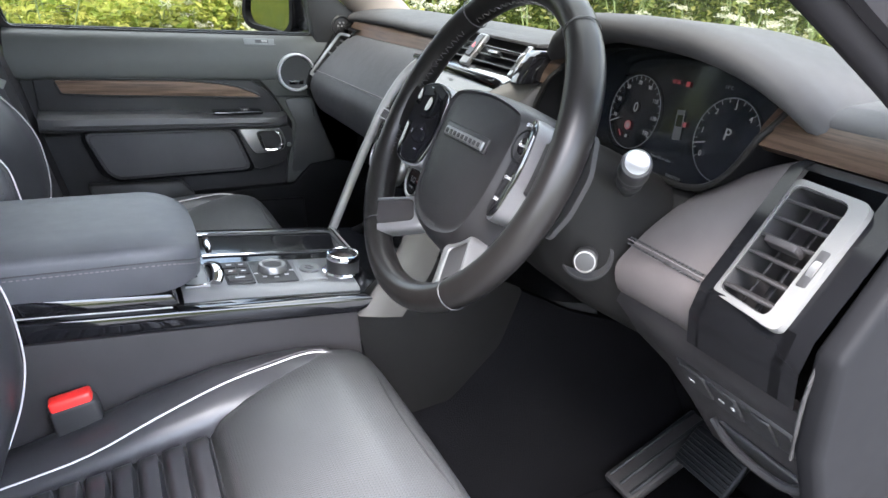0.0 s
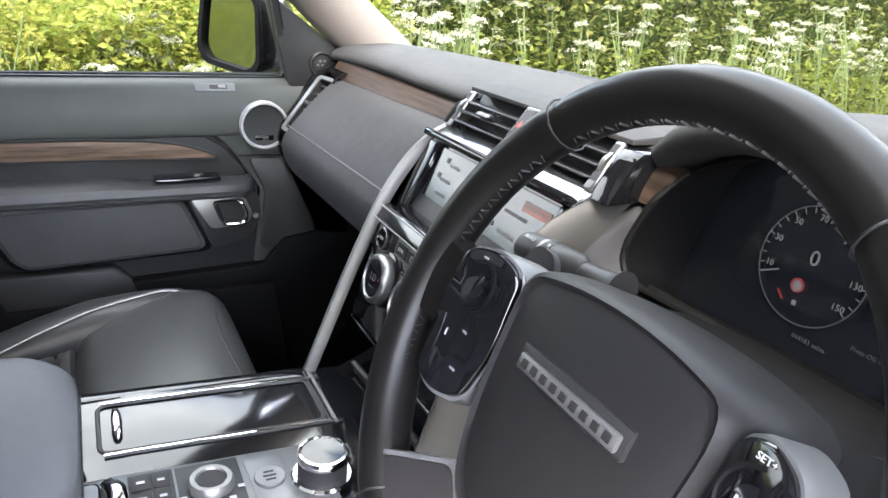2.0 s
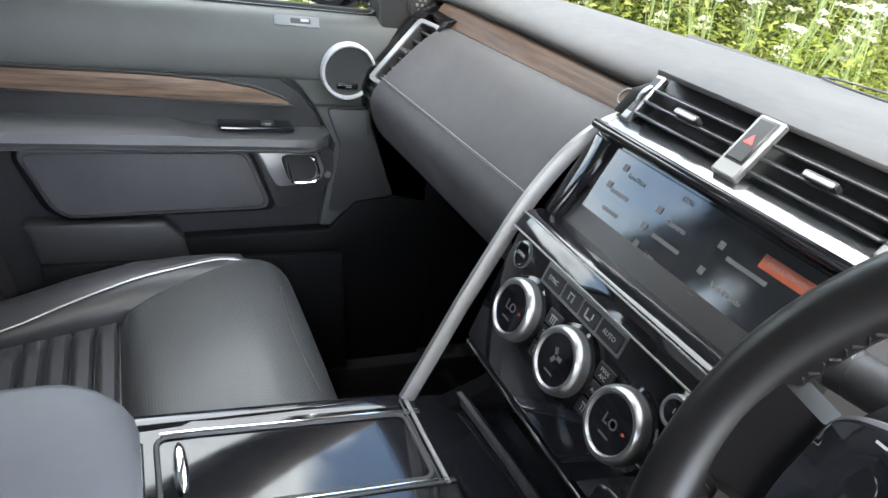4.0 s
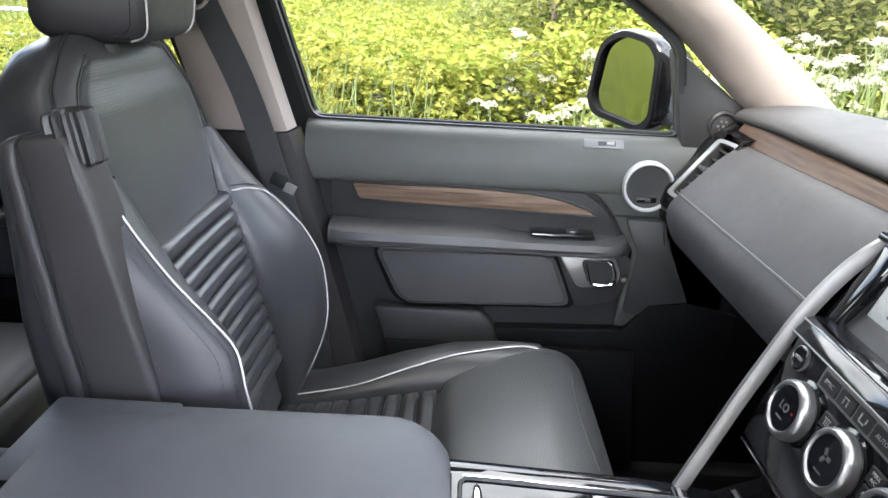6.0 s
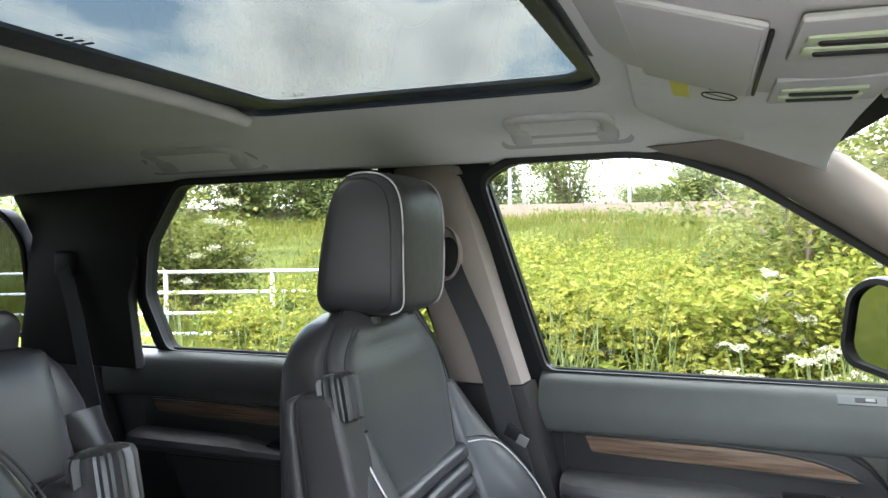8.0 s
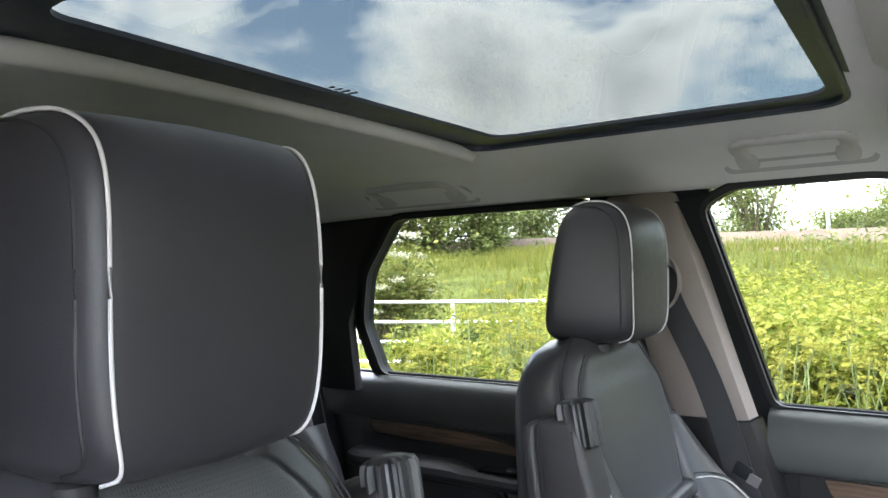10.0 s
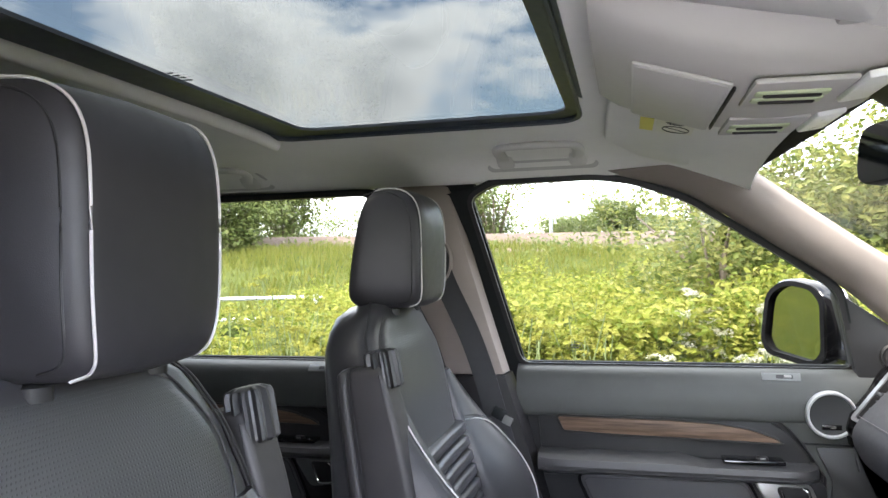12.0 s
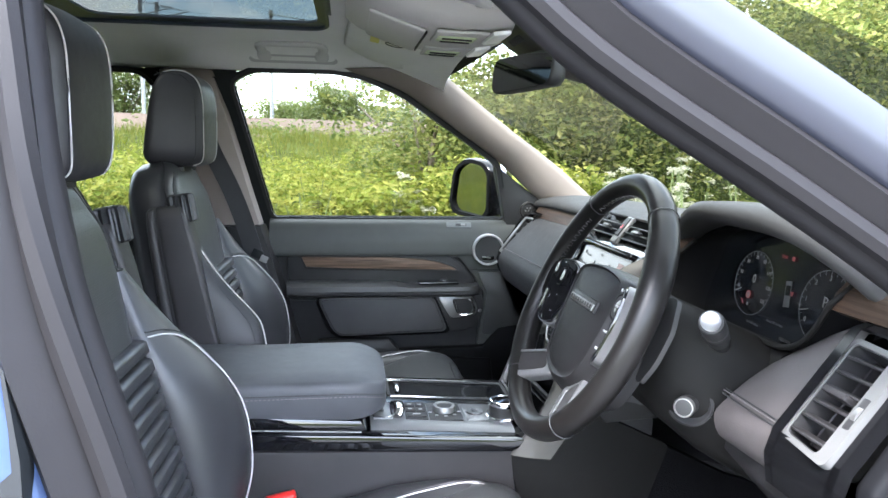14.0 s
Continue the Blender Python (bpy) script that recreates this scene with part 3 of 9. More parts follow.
# rear pillar: the dark trim behind the rear door window, and the wall below the quarter window
setting("pillar_c_left", prism([(-1.46, 1.13), (-1.48, 1.30), (-1.43, 1.43), (-1.31, 1.57), (-1.86, 1.57), (-1.78, 1.44), (-1.83, 1.18), (-1.83, 1.13)], "y", 0.715, 0.745, 0.008), PLASTIC, "black trim panel behind the rear door window", "pillar")
setting("pillar_c_right", prism([(-1.46, 1.13), (-1.31, 1.57), (-1.86, 1.57), (-1.83, 1.13)], "y", -0.79, -0.72, 0.008), PLASTIC, "black trim panel on the driver's side rear", "pillar")
setting("wall_left_rear", prism([(-2.42, 0.45), (-1.60, 0.45), (-1.50, 0.80), (-1.60, 1.15), (-2.42, 1.15)], "y", 0.735, 0.79, 0.01), PLASTIC, "dark rear quarter panel beside the rear seats", "wall")
# Two unseen dark panes, added to close the rear and cut the light there
rw = thing("window_5", (-2.43, 0, 1.3), "unseen dark pane in the tailgate, added to cut light", "car window", kind="structure")
bm = bmesh.new()
bm.faces.new([bm.verts.new(p) for p in ((-2.43, -0.74, 1.10), (-2.43, 0.74, 1.10), (-2.40, 0.68, 1.58), (-2.40, -0.68, 1.58))])
face_to(part("pane", bm, PRIVACY, rw), (0, 0, 1.2))
rw = thing("window_6", (-1.5, -0.78, 1.3), "unseen dark pane at the driver's side rear, added to cut light", "car window", kind="structure")
bm = bmesh.new()
bm.faces.new([bm.verts.new((x, -yside(z), z)) for x, z in ((-2.40, 1.15), (-0.66, 1.15), (-0.76, 1.58), (-2.40, 1.58))])
face_to(part("pane", bm, PRIVACY, rw), (0, 0, 1.2))
setting("pillar_d_left", prism([(-2.42, 1.13), (-2.30, 1.13), (-2.26, 1.56), (-2.42, 1.56)], "y", 0.66, 0.76, 0.01), PLASTIC, "dark tailgate pillar trim", "pillar")
setting("pillar_d_right", prism([(-2.42, 1.13), (-2.30, 1.13), (-2.26, 1.56), (-2.42, 1.56)], "y", -0.76, -0.66, 0.01), PLASTIC, "dark tailgate pillar trim", "pillar")

# roof lining with its opening, front to back and side to side
SR = (-0.905, -0.355, 0.386)
xs = sorted({-2.42, -2.2, -1.9, -1.6, -1.4, -1.2, -1.05, -0.96, SR[0], -0.75, -0.63, -0.5, SR[1], -0.33, -0.28, -0.23, -0.18, -0.13, -0.09, -0.055})
ys = sorted({s * v for v in (0.0, 0.12, 0.25, SR[2], 0.45, 0.52, 0.57, 0.61, 0.64, 0.66) for s in (-1, 1)})


def lining(dz, name, material, label, edge):
    bm = bmesh.new()
    g = {}
    for i, x in enumerate(xs):
        for j, y in enumerate(ys):
            z = zroof(x, y) + dz
            if abs(y) > 0.60:
                z -= edge * (abs(y) - 0.60) / 0.06
            g[i, j] = bm.verts.new((x, y, z))
    for i in range(len(xs) - 1):
        for j in range(len(ys) - 1):
            o = 0.20 if dz > 0 else 1e-6
            if SR[0] - o <= xs[i] and xs[i + 1] <= SR[1] + o and -SR[2] - o <= ys[j] and ys[j + 1] <= SR[2] + o:
                continue
            bm.faces.new((g[i, j], g[i + 1, j], g[i + 1, j + 1], g[i, j + 1]))
    return setting(name, thick(bm, 0.012), material, label, "ceiling", 60)


lining(0.0, "ceiling", HEADLINER, "light grey cloth headlining with a sunroof opening", 0.020)
lining(0.055, "roof_panel", PAINT, "metallic blue outer roof panel", 0.06)
for sign, nm in ((1, "cantrail_left"), (-1, "cantrail_right")):
    setting(nm, loft([[(x, sign * 0.655, zroof(x, 0.655) - 0.029), (x, sign * 0.675, zroof(x, 0.655) - 0.037), (x, sign * 0.73, zroof(x, 0.655) - 0.035), (x, sign * 0.75, zroof(x, 0.655) + 0.0), (x, sign * 0.70, zroof(x, 0.655) + 0.05), (x, sign * 0.64, zroof(x, 0.655) + 0.02)] for x in (-2.42, -1.8, -1.2, -0.9, -0.6, -0.4, -0.3, -0.2, -0.12)], ring=True, cap=True), HEADLINER if sign > 0 else PAINT, "cloth-covered edge of the roof above the doors", "roof rail", 60)

sr = thing("sunroof", (-0.63, 0, 1.66), "large fixed glass sunroof in a dark blue-black frame", "sunroof")


def srput(p, d):
    return (p[0], p[1], zroof(p[0], p[1]) + d)


srpoly = rounded([(SR[0], -SR[2]), (SR[1], -SR[2]), (SR[1], SR[2]), (SR[0], SR[2])], 0.045, 6)
srinner = rounded([(SR[0] + 0.064, -SR[2] + 0.034), (SR[1] - 0.018, -SR[2] + 0.034), (SR[1] - 0.018, SR[2] - 0.034), (SR[0] + 0.064, SR[2] - 0.034)], 0.040, 6)
part("inner_frame", band(srinner, offset(srpoly, 0.012), srput, -0.008, -0.003), FRAMEBLUE, sr, "dark blue-black printed border of the glass")
part("frame_lip", tube([srput(p, -0.012) for p in offset(srpoly, 0.003)], 0.0035, 8, True), FRAMEBLUE, sr)
part("frame_wall", band(offset(srpoly, -0.002), offset(srpoly, 0.006), srput, -0.014, -0.001), FRAMEBLUE, sr)
bm = bmesh.new()
srg = [[bm.verts.new((x, y, zroof(x, y) - 0.0015)) for y in [0.45 * k / 10 for k in range(-10, 11)]] for x in (-0.97, -0.75, -0.63, -0.5, -0.29)]
for i in range(4):
    for j in range(20):
        bm.faces.new((srg[i][j], srg[i + 1][j], srg[i + 1][j + 1], srg[i][j + 1]))
srpane = part("pane", bm, TINT_GLASS, sr, "green-grey tinted glass pane")
face_to(srpane, (-0.6, 0, 1.0))
part("blind_rail", tube([(SR[0] - 0.004, 0.385 - 0.77 * k / 12, zroof(SR[0], 0.385 - 0.77 * k / 12) - 0.020) for k in range(13)], 0.012, 12), BLIND, sr, "light grey roller blind rail")
for k in range(4):
    part("glass_mark", box((-0.845, 0.02 - 0.012 * k, zroof(-0.845, 0) - 0.004), (0.016 - 0.003 * k, 0.004, 0.001), 0), PLASTIC, sr)

# the driver's door opening: seals and painted metal
RIGHT_SEAL = spline([(-0.40, -0.755, 0.62), (-0.42, -0.765, 0.90), (-0.460, -0.770, 1.10), (-0.506, -0.765, 1.27), (-0.528, -0.745, 1.40), (-0.540, -0.715, 1.52), (-0.51, -0.690, 1.575), (-0.40, -0.685, 1.585), (-0.255, -0.690, 1.545), (-0.122, -0.715, 1.437), (0.027, -0.745, 1.340), (0.137, -0.765, 1.265), (0.27, -0.775, 1.165), (0.36, -0.775, 1.00), (0.38, -0.77, 0.62)], 6)
seal = setting("door_seal", tube(RIGHT_SEAL, 0.016, 10), BROWNRUBBER, "dark rubber door seal round the open driver's door", "door seal")
part("seal_lip", tube([p + Vector((0, -0.022, 0.004)) for p in RIGHT_SEAL], 0.011, 8), BROWNRUBBER, seal)


def flange(points, out, name, widths, material, label):
    """A strip of body panel that runs outwards from the seal."""
    rws = []
    for p, o in zip(points, out):
        o = Vector(o)
        rws.append([p + o * w + Vector((0, dy, 0)) for w, dy in widths])
    return setting(name, thick(loft(rws), 0.012), material, label, "body panel", 50)


idx = range(len(RIGHT_SEAL))
mid_ = Vector((-0.10, 0, 1.05))
outs = []
for i in idx:
    d = RIGHT_SEAL[min(i + 1, len(RIGHT_SEAL) - 1)] - RIGHT_SEAL[max(i - 1, 0)]
    nrm = Vector((-d.z, 0, d.x)).normalized()
    if nrm.dot(RIGHT_SEAL[i] - mid_) < 0:
        nrm = -nrm
    outs.append((nrm.x, 0, nrm.z))
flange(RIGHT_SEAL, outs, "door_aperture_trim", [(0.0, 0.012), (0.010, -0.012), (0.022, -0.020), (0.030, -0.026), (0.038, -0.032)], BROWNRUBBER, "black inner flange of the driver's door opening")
WIDTHS = [(0.036, -0.030), (0.042, -0.040), (0.064, -0.044), (0.084, -0.036), (0.096, 0.0), (0.092, 0.05)]
flange(RIGHT_SEAL[:43], outs[:43], "body_side_paint", WIDTHS, PAINT, "metallic blue painted pillar behind the driver's door opening")
# Pillar face turned from the sky: black finish and its shade in one colour
flange(RIGHT_SEAL[42:], outs[42:], "screen_pillar_outer", WIDTHS[:4], PILLARGLOSS, "dark outer finish of the screen pillar, shade in its colour")
flange(RIGHT_SEAL[42:], outs[42:], "screen_pillar_paint", WIDTHS[3:], PAINT, "metallic blue edge of the screen pillar")
setting("body_side_rear", loft([[(-0.52 - 0.0 * z, -0.80 - 0.06, 0.40), (-0.54, -0.86, 0.8), (-0.57, -0.85, 1.1), (-0.64, -0.80, 1.35), (-0.70, -0.73, 1.56)] if z == 0 else [(-2.3, -0.90, 0.40), (-2.3, -0.90, 0.8), (-2.3, -0.87, 1.1), (-2.3, -0.80, 1.35), (-2.3, -0.72, 1.52)] for z in (0, 1)]), PAINT, "metallic blue rear door skin behind the open door", "body panel")

# ---------------------------------------------------------------- passenger side doors
def door_card(dx, front, x_rear, x_front, label):
    """An inner door with its trim; dx shifts the pattern along the car."""
    name = "car_door"
    d = thing(name, (dx - 0.1, 0.75, 0.5), label, "car door")
    Y = 0.735

    def xz(pts):
        return [(x + dx, z) for x, z in pts]

    part("door_core", prism([(x_rear, 0.46), (x_front, 0.46), (x_front, 1.10), (x_rear - 0.07, 1.10)], "y", Y + 0.022, Y + 0.075, 0.006), PLASTIC, d)
    # upper roll that turns out to the window
    sec = spline([(0.812, 1.160, 0), (0.795, 1.166, 0), (0.772, 1.164, 0), (0.752, 1.150, 0), (0.741, 1.115, 0), (0.738, 1.090, 0), (0.739, 1.066, 0), (0.750, 1.060, 0)], 4)
    xr = [x_rear - 0.085 + (x_front + 0.05 - x_rear + 0.085) * k / 16 for k in range(17)]
    part("upper_trim", thick(loft([[(x, s[0], s[1]) for s in sec] for x in xr]), 0.006), DOORSKIN, d, "soft dark upper door trim")
    part("belt_strip", tube([(x, 0.800, 1.167) for x in xr], 0.006, 8), RUBBER, d)
    # middle band behind the wood
    part("mid_trim", prism(xz([(-0.47, 0.935), (0.07, 0.935), (0.055, 1.00), (0.02, 1.040), (-0.03, 1.072), (-0.48, 1.072)]), "y", Y + 0.010, Y + 0.03, 0.004), PLASTIC, d)
    wood = rounded(xz([(-0.436, 1.062), (-0.424, 1.034), (-0.32, 1.030), (-0.208, 1.028), (-0.10, 1.026), (0.004, 1.024), (-0.012, 1.033), (-0.055, 1.047), (-0.11, 1.056), (-0.209, 1.061)]), 0.004, 2)
    part("wood_inlay", prism(wood, "y", Y - 0.004, Y + 0.014, 0.002), WOOD_X, d, "open-grain walnut inlay")
    wb = [(x, z) for x, z in wood]
    part("wood_trim", tube([(x, Y - 0.001, z) for x, z in offset(wb, 0.003)], 0.0022, 6, True), PLASTIC, d)
    # armrest: a rounded shelf with the switch plate let into its top
    ax = [-0.475, -0.468, -0.45, -0.40, -0.28, -0.19, -0.165, -0.14, -0.06, 0.0, 0.030, 0.046, 0.056, 0.063, 0.067]
    rws, lip_ = [], []
    for x in ax:
        k = 1.0 if x < 0.02 else max(0.30, 1 - ((x - 0.02) / 0.047) ** 2.4 * 0.70)
        if x < -0.46:
            k = 0.8
        top = 0.993 if x <= -0.185 else (0.983 if x > -0.15 else 0.988)
        dep = 0.062 * k
        q = [(Y + 0.02, top), (Y - dep * 0.35, top + 0.001), (Y - dep * 0.70, top - 0.001), (Y - dep * 0.92, min(top, 0.986)), (Y - dep, 0.973), (Y - dep * 0.93, 0.961), (Y - dep * 0.6, 0.953), (Y + 0.02, 0.949)]
        rws.append([(x + dx, a, b) for a, b in q])
        lip_.append((x + dx, Y - dep * 0.975, 0.9655))
    arm = part("armrest", loft(rws, ring=True, cap=True), LIDSKIN, d, "soft padded door armrest")
    part("armrest_seam", tube(lip_[1:-2], 0.0012, 5), SEAM, arm)
    part("switch_plate", box((dx - 0.052, Y - 0.012, 0.990), (0.116, 0.040, 0.008), 0.003), PIANO, arm)
    part("window_switch", box((dx - 0.035, Y - 0.016, 0.996), (0.022, 0.014, 0.008), 0.003), PLASTIC, arm)
    part("switch_edge", box((dx - 0.035, Y - 0.024, 0.9965), (0.010, 0.002, 0.004), 0.0008), SATIN, arm)
    # pocket lid with a framed edge, and the groove round it
    lid = xz([(-0.385, 0.940), (-0.345, 0.856), (-0.325, 0.842), (-0.03, 0.853), (-0.069, 0.944)])
    part("lower_lid", prism(rounded(offset(lid, 0.007), 0.024, 5), "y", Y - 0.016, Y + 0.03, 0.005, 3), LIDSKIN, d, "flat leather-grained storage lid")
    big = xz([(-0.405, 0.946), (-0.362, 0.846), (-0.335, 0.827), (-0.005, 0.838), (-0.052, 0.946)])
    part("lid_frame", prism(rounded(big, 0.028, 5), "y", Y - 0.006, Y + 0.03, 0.004, 2), DARKTRIM, d)
    part("lid_edge", tube([(x, Y - 0.017, z) for x, z in rounded(offset(lid, 0.001), 0.02, 5)], 0.0010, 5, True), GREYPLASTIC, d)
    # door handle: silver bezel, dark cup and a bright pull
    bez = xz([(-0.052, 0.948), (-0.012, 0.884), (0.058, 0.892), (0.066, 0.912), (0.052, 0.948)])
    part("handle_base", prism(rounded(xz([(-0.058, 0.952), (-0.010, 0.842), (0.060, 0.858), (0.085, 0.905), (0.080, 0.952)]), 0.014, 4), "y", Y - 0.008, Y + 0.03, 0.005, 2), PLASTIC, d)
    bz = part("handle_bezel", prism(rounded(bez, 0.012, 4), "y", Y - 0.014, Y + 0.02, 0.003, 2), SATIN, d, "satin silver door handle surround")
    part("handle_cup", prism(rounded(xz([(-0.012, 0.942), (0.006, 0.894), (0.050, 0.899), (0.052, 0.942)]), 0.012, 4), "y", Y - 0.0165, Y - 0.010, 0.002, 1), PLASTIC, bz)
    part("handle_pull", tube(spline([(dx - 0.002, Y - 0.0185, 0.936), (dx + 0.008, Y - 0.020, 0.904), (dx + 0.016, Y - 0.022, 0.896), (dx + 0.044, Y - 0.024, 0.898), (dx + 0.053, Y - 0.025, 0.908), (dx + 0.046, Y - 0.024, 0.934), (dx + 0.036, Y - 0.021, 0.942)], 5), [0.0016 + 0.0022 * math.sin(math.pi * k / 30) for k in range(31)], 8), CHROME, bz, "bright chrome door pull")
    part("lock_button", lathe([(0.0005, 0.006), (0.005, 0.005), (0.006, 0.0)], (dx + 0.073, Y - 0.008, 0.905), (0, -1, 0), 14), SATIN, d)
    # lower door: pocket wall and bin
    part("lower_trim", prism(xz([(-0.395, 0.822), (-0.19, 0.822), (-0.160, 0.790), (-0.135, 0.70), (-0.355, 0.70)]), "y", Y - 0.008, Y + 0.03, 0.008, 2), PLASTIC, d, "charcoal plastic lower door panel")
    # Lower part of the panel in near-black: the footwell's shade is in the colour
    part("door_bin", prism(xz([(-0.350, 0.704), (-0.14, 0.70), (-0.162, 0.788), (0.085, 0.796), (0.13, 0.85), (0.20, 0.86), (0.30, 0.84), (0.30, 0.48), (-0.31, 0.48)]), "y", Y - 0.004, Y + 0.03, 0.006, 2), DARKTRIM, d, "moulded door bin with the footwell's shade in its colour")
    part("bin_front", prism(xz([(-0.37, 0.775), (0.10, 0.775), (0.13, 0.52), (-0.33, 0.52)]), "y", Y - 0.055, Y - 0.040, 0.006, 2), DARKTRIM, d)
    part("bin_floor", prism(xz([(-0.33, 0.53), (0.13, 0.53), (0.13, 0.515), (-0.33, 0.515)]), "y", Y - 0.05, Y + 0.01, 0.002), PLASTIC, d)
    if front:
        # speaker panel with perforated skin, speaker and lock plate
        part("speaker_panel", prism(xz([(0.070, 0.80), (0.085, 0.955), (0.045, 1.02), (0.02, 1.05), (-0.01, 1.075), (0.30, 1.10), (0.30, 0.80)]), "y", Y + 0.006, Y + 0.03, 0.004), DOORSKIN, d)
        part("speaker_mesh_panel", prism(rounded(xz([(0.082, 0.83), (0.095, 0.95), (0.065, 1.018), (0.25, 1.018), (0.27, 0.83)]), 0.01), "y", Y + 0.001, Y + 0.02, 0.003), SPKMESH, d)
        part("panel_crease", tube([(dx + 0.045, Y + 0.004, 1.024), (dx + 0.26, Y + 0.004, 1.022)], 0.002, 6), RUBBER, d)
        c = (dx + 0.0945, Y + 0.008, 1.083)
        sp = part("speaker", lathe([(0.046, 0.0), (0.0462, 0.014), (0.0445, 0.018), (0.0415, 0.018), (0.0395, 0.013), (0.039, 0.0)], c, (0, -1, 0), 48, cap=False), BRIGHTRING, d, "satin silver speaker ring")
        part("speaker_grille", lathe([(0.0005, 0.010), (0.030, 0.0105), (0.0395, 0.012), (0.0395, 0.0)], c, (0, -1, 0), 40), SPKMESH, sp)
        part("speaker_badge", box((c[0], c[1] - 0.012, c[2] - 0.024), (0.036, 0.003, 0.010), 0.001), PIANO, sp)
        for k in range(2):
            part("badge_bar", box((c[0] - 0.004 + 0.006 * k, c[1] - 0.0138, c[2] - 0.0225 - 0.003 * k), (0.022 - 0.012 * k, 0.0006, 0.0016), 0), SATIN, sp)
    tl = Matrix.Rotation(radians(52), 3, "X")
    lc = Vector((dx + 0.010, 0.7545, 1.1515))
    lp = part("lock_plate", box(lc, (0.072, 0.018, 0.004), 0.0015, 2, tl), LOCKGREY, d, "silver-grey plate round the door lock button")
    part("lock_slot", box(lc + tl @ Vector((0.006, 0, 0.0016)), (0.032, 0.009, 0.002), 0.0008, 1, tl), SEAM, lp)
    part("lock_pin", box(lc + tl @ Vector((0.012, 0, 0.0026)), (0.014, 0.006, 0.003), 0.001, 1, tl), SATIN, lp)
    return d


SPKMESH, n_, l_, b_ = mat_base("speaker_mesh")
v_ = coords(n_, l_)
t_ = n_.new("ShaderNodeTexVoronoi")
t_.inputs["Scale"].default_value, t_.inputs["Randomness"].default_value = 330.0, 0.0
l_.new(v_, t_.inputs["Vector"])
l_.new(ramp(n_, l_, t_.outputs["Distance"], [(0.25, (0.004, 0.004, 0.004)), (0.4, (0.014, 0.0145, 0.015))]), b_.inputs["Base Color"])
b_.inputs["Roughness"].default_value = 0.5

door_card(0.0, True, -0.44, 0.32, "closed front passenger door with black trim and walnut inlay")
door_card(-0.995, False, -1.52, -0.72, "closed rear passenger door with black trim and walnut inlay")

# passenger door mirror, outside the window
mir = thing("door_mirror", (0.10, 0.97, 1.16), "black door mirror reflecting green verge, outside the front window", "mirror")
cx, cy, cz = 0.088, 0.955, 1.248
mpoly = rounded([(-0.088, -0.050), (-0.070, -0.080), (0.050, -0.093), (0.074, -0.070), (0.074, 0.050), (0.050, 0.078), (-0.020, 0.090), (-0.070, 0.060)], 0.035, 5)


def mput(p, d):
    # the mirror's face looks back along the car and in towards the driver
    v = Matrix.Rotation(radians(28), 3, "Z") @ Vector((d, -1.2 * p[0], p[1]))
    return Vector((cx, cy, cz)) + v


hous = []
for d, k in ((-0.012, 1.0), (-0.008, 1.05), (0.02, 1.06), (0.06, 0.98), (0.10, 0.75), (0.115, 0.45)):
    hous.append([mput((p[0] * k * 1.04, p[1] * k * 1.04), d) for p in mpoly])
part("housing", loft(hous, ring=True, cap=False), PIANO, mir, "gloss black mirror housing", 60)
part("housing_back", loft([hous[-1], [mput((p[0] * 0.05, p[1] * 0.05), 0.118) for p in mpoly]], ring=True, cap=False), PIANO, mir)
part("bezel", band([(p[0] * 0.92, p[1] * 0.92) for p in mpoly], [(p[0] * 1.05, p[1] * 1.05) for p in mpoly], mput, -0.016, -0.002), DARKTRIM, mir)
bm = bmesh.new()
bm.faces.new([bm.verts.new(mput((p[0] * 0.95, p[1] * 0.95), -0.006)) for p in mpoly])
part("mirror_glass", bm, MIRROR, mir, "mirror glass")
part("mirror_arm", tube(spline([(0.20, 0.80, 1.17), (0.17, 0.87, 1.175), (0.14, 0.94, 1.19)], 5), 0.026, 10, flat=0.6), PIANO, mir)

# ---------------------------------------------------------------- dashboard
dash = thing("dashboard", (0.35, 0, 0.9), "wide black soft-touch dashboard with walnut band and metal trim", "dashboard")


def stitches(pts, length, thickness):
    """A row of short raised threads along a line."""
    bm = bmesh.new()
    run = 0.0
    for a, b in zip(pts, pts[1:]):
        a, b = Vector(a), Vector(b)
        run += (b - a).length
        if run < length * 1.5:
            continue
        run = 0.0
        d = (b - a).normalized()
        side_ = d.orthogonal().normalized()
        m = Matrix((d, side_, d.cross(side_))).transposed().to_4x4()
        m.translation = b
        bmesh.ops.create_cube(bm, size=1.0, matrix=m @ Matrix.Diagonal((length, thickness, thickness, 1)))
    return bm


def sec_row(y, pts):
    return [(p[0], y, p[1]) for p in pts]


# top pad: from the windscreen to the lip over the wood
def top_sec(y):
    e = (abs(y) / 0.74) ** 6
    # the pad stops short where the instrument hood takes over
    cut = 0.37 if -0.60 < y < -0.18 else -1.0
    return [(max(x, cut), min(z, 1.238) if x < cut else z) for x, z in top_curve(y, e)]


def top_curve(y, e):
    lip = 0.010 * min(1.0, max(0.0, (y - 0.155) / 0.03))
    return [(p.x, p.y) for p in spline([(0.80 - 0.36 * (y / 0.74) ** 2, 1.185, 0), (0.56 - 0.16 * (y / 0.74) ** 2, 1.232 - 0.01 * e, 0), (0.36, 1.252 - 0.012 * e, 0), (0.285, 1.250 - 0.012 * e, 0), (0.250 - 0.5 * lip, 1.242 - 0.012 * e, 0), (0.238 - lip, 1.232 - 0.012 * e - 0.2 * lip, 0), (0.244 - lip, 1.222 - 0.012 * e - 0.4 * lip, 0), (0.27, 1.215 - 0.3 * lip, 0)], 4)]


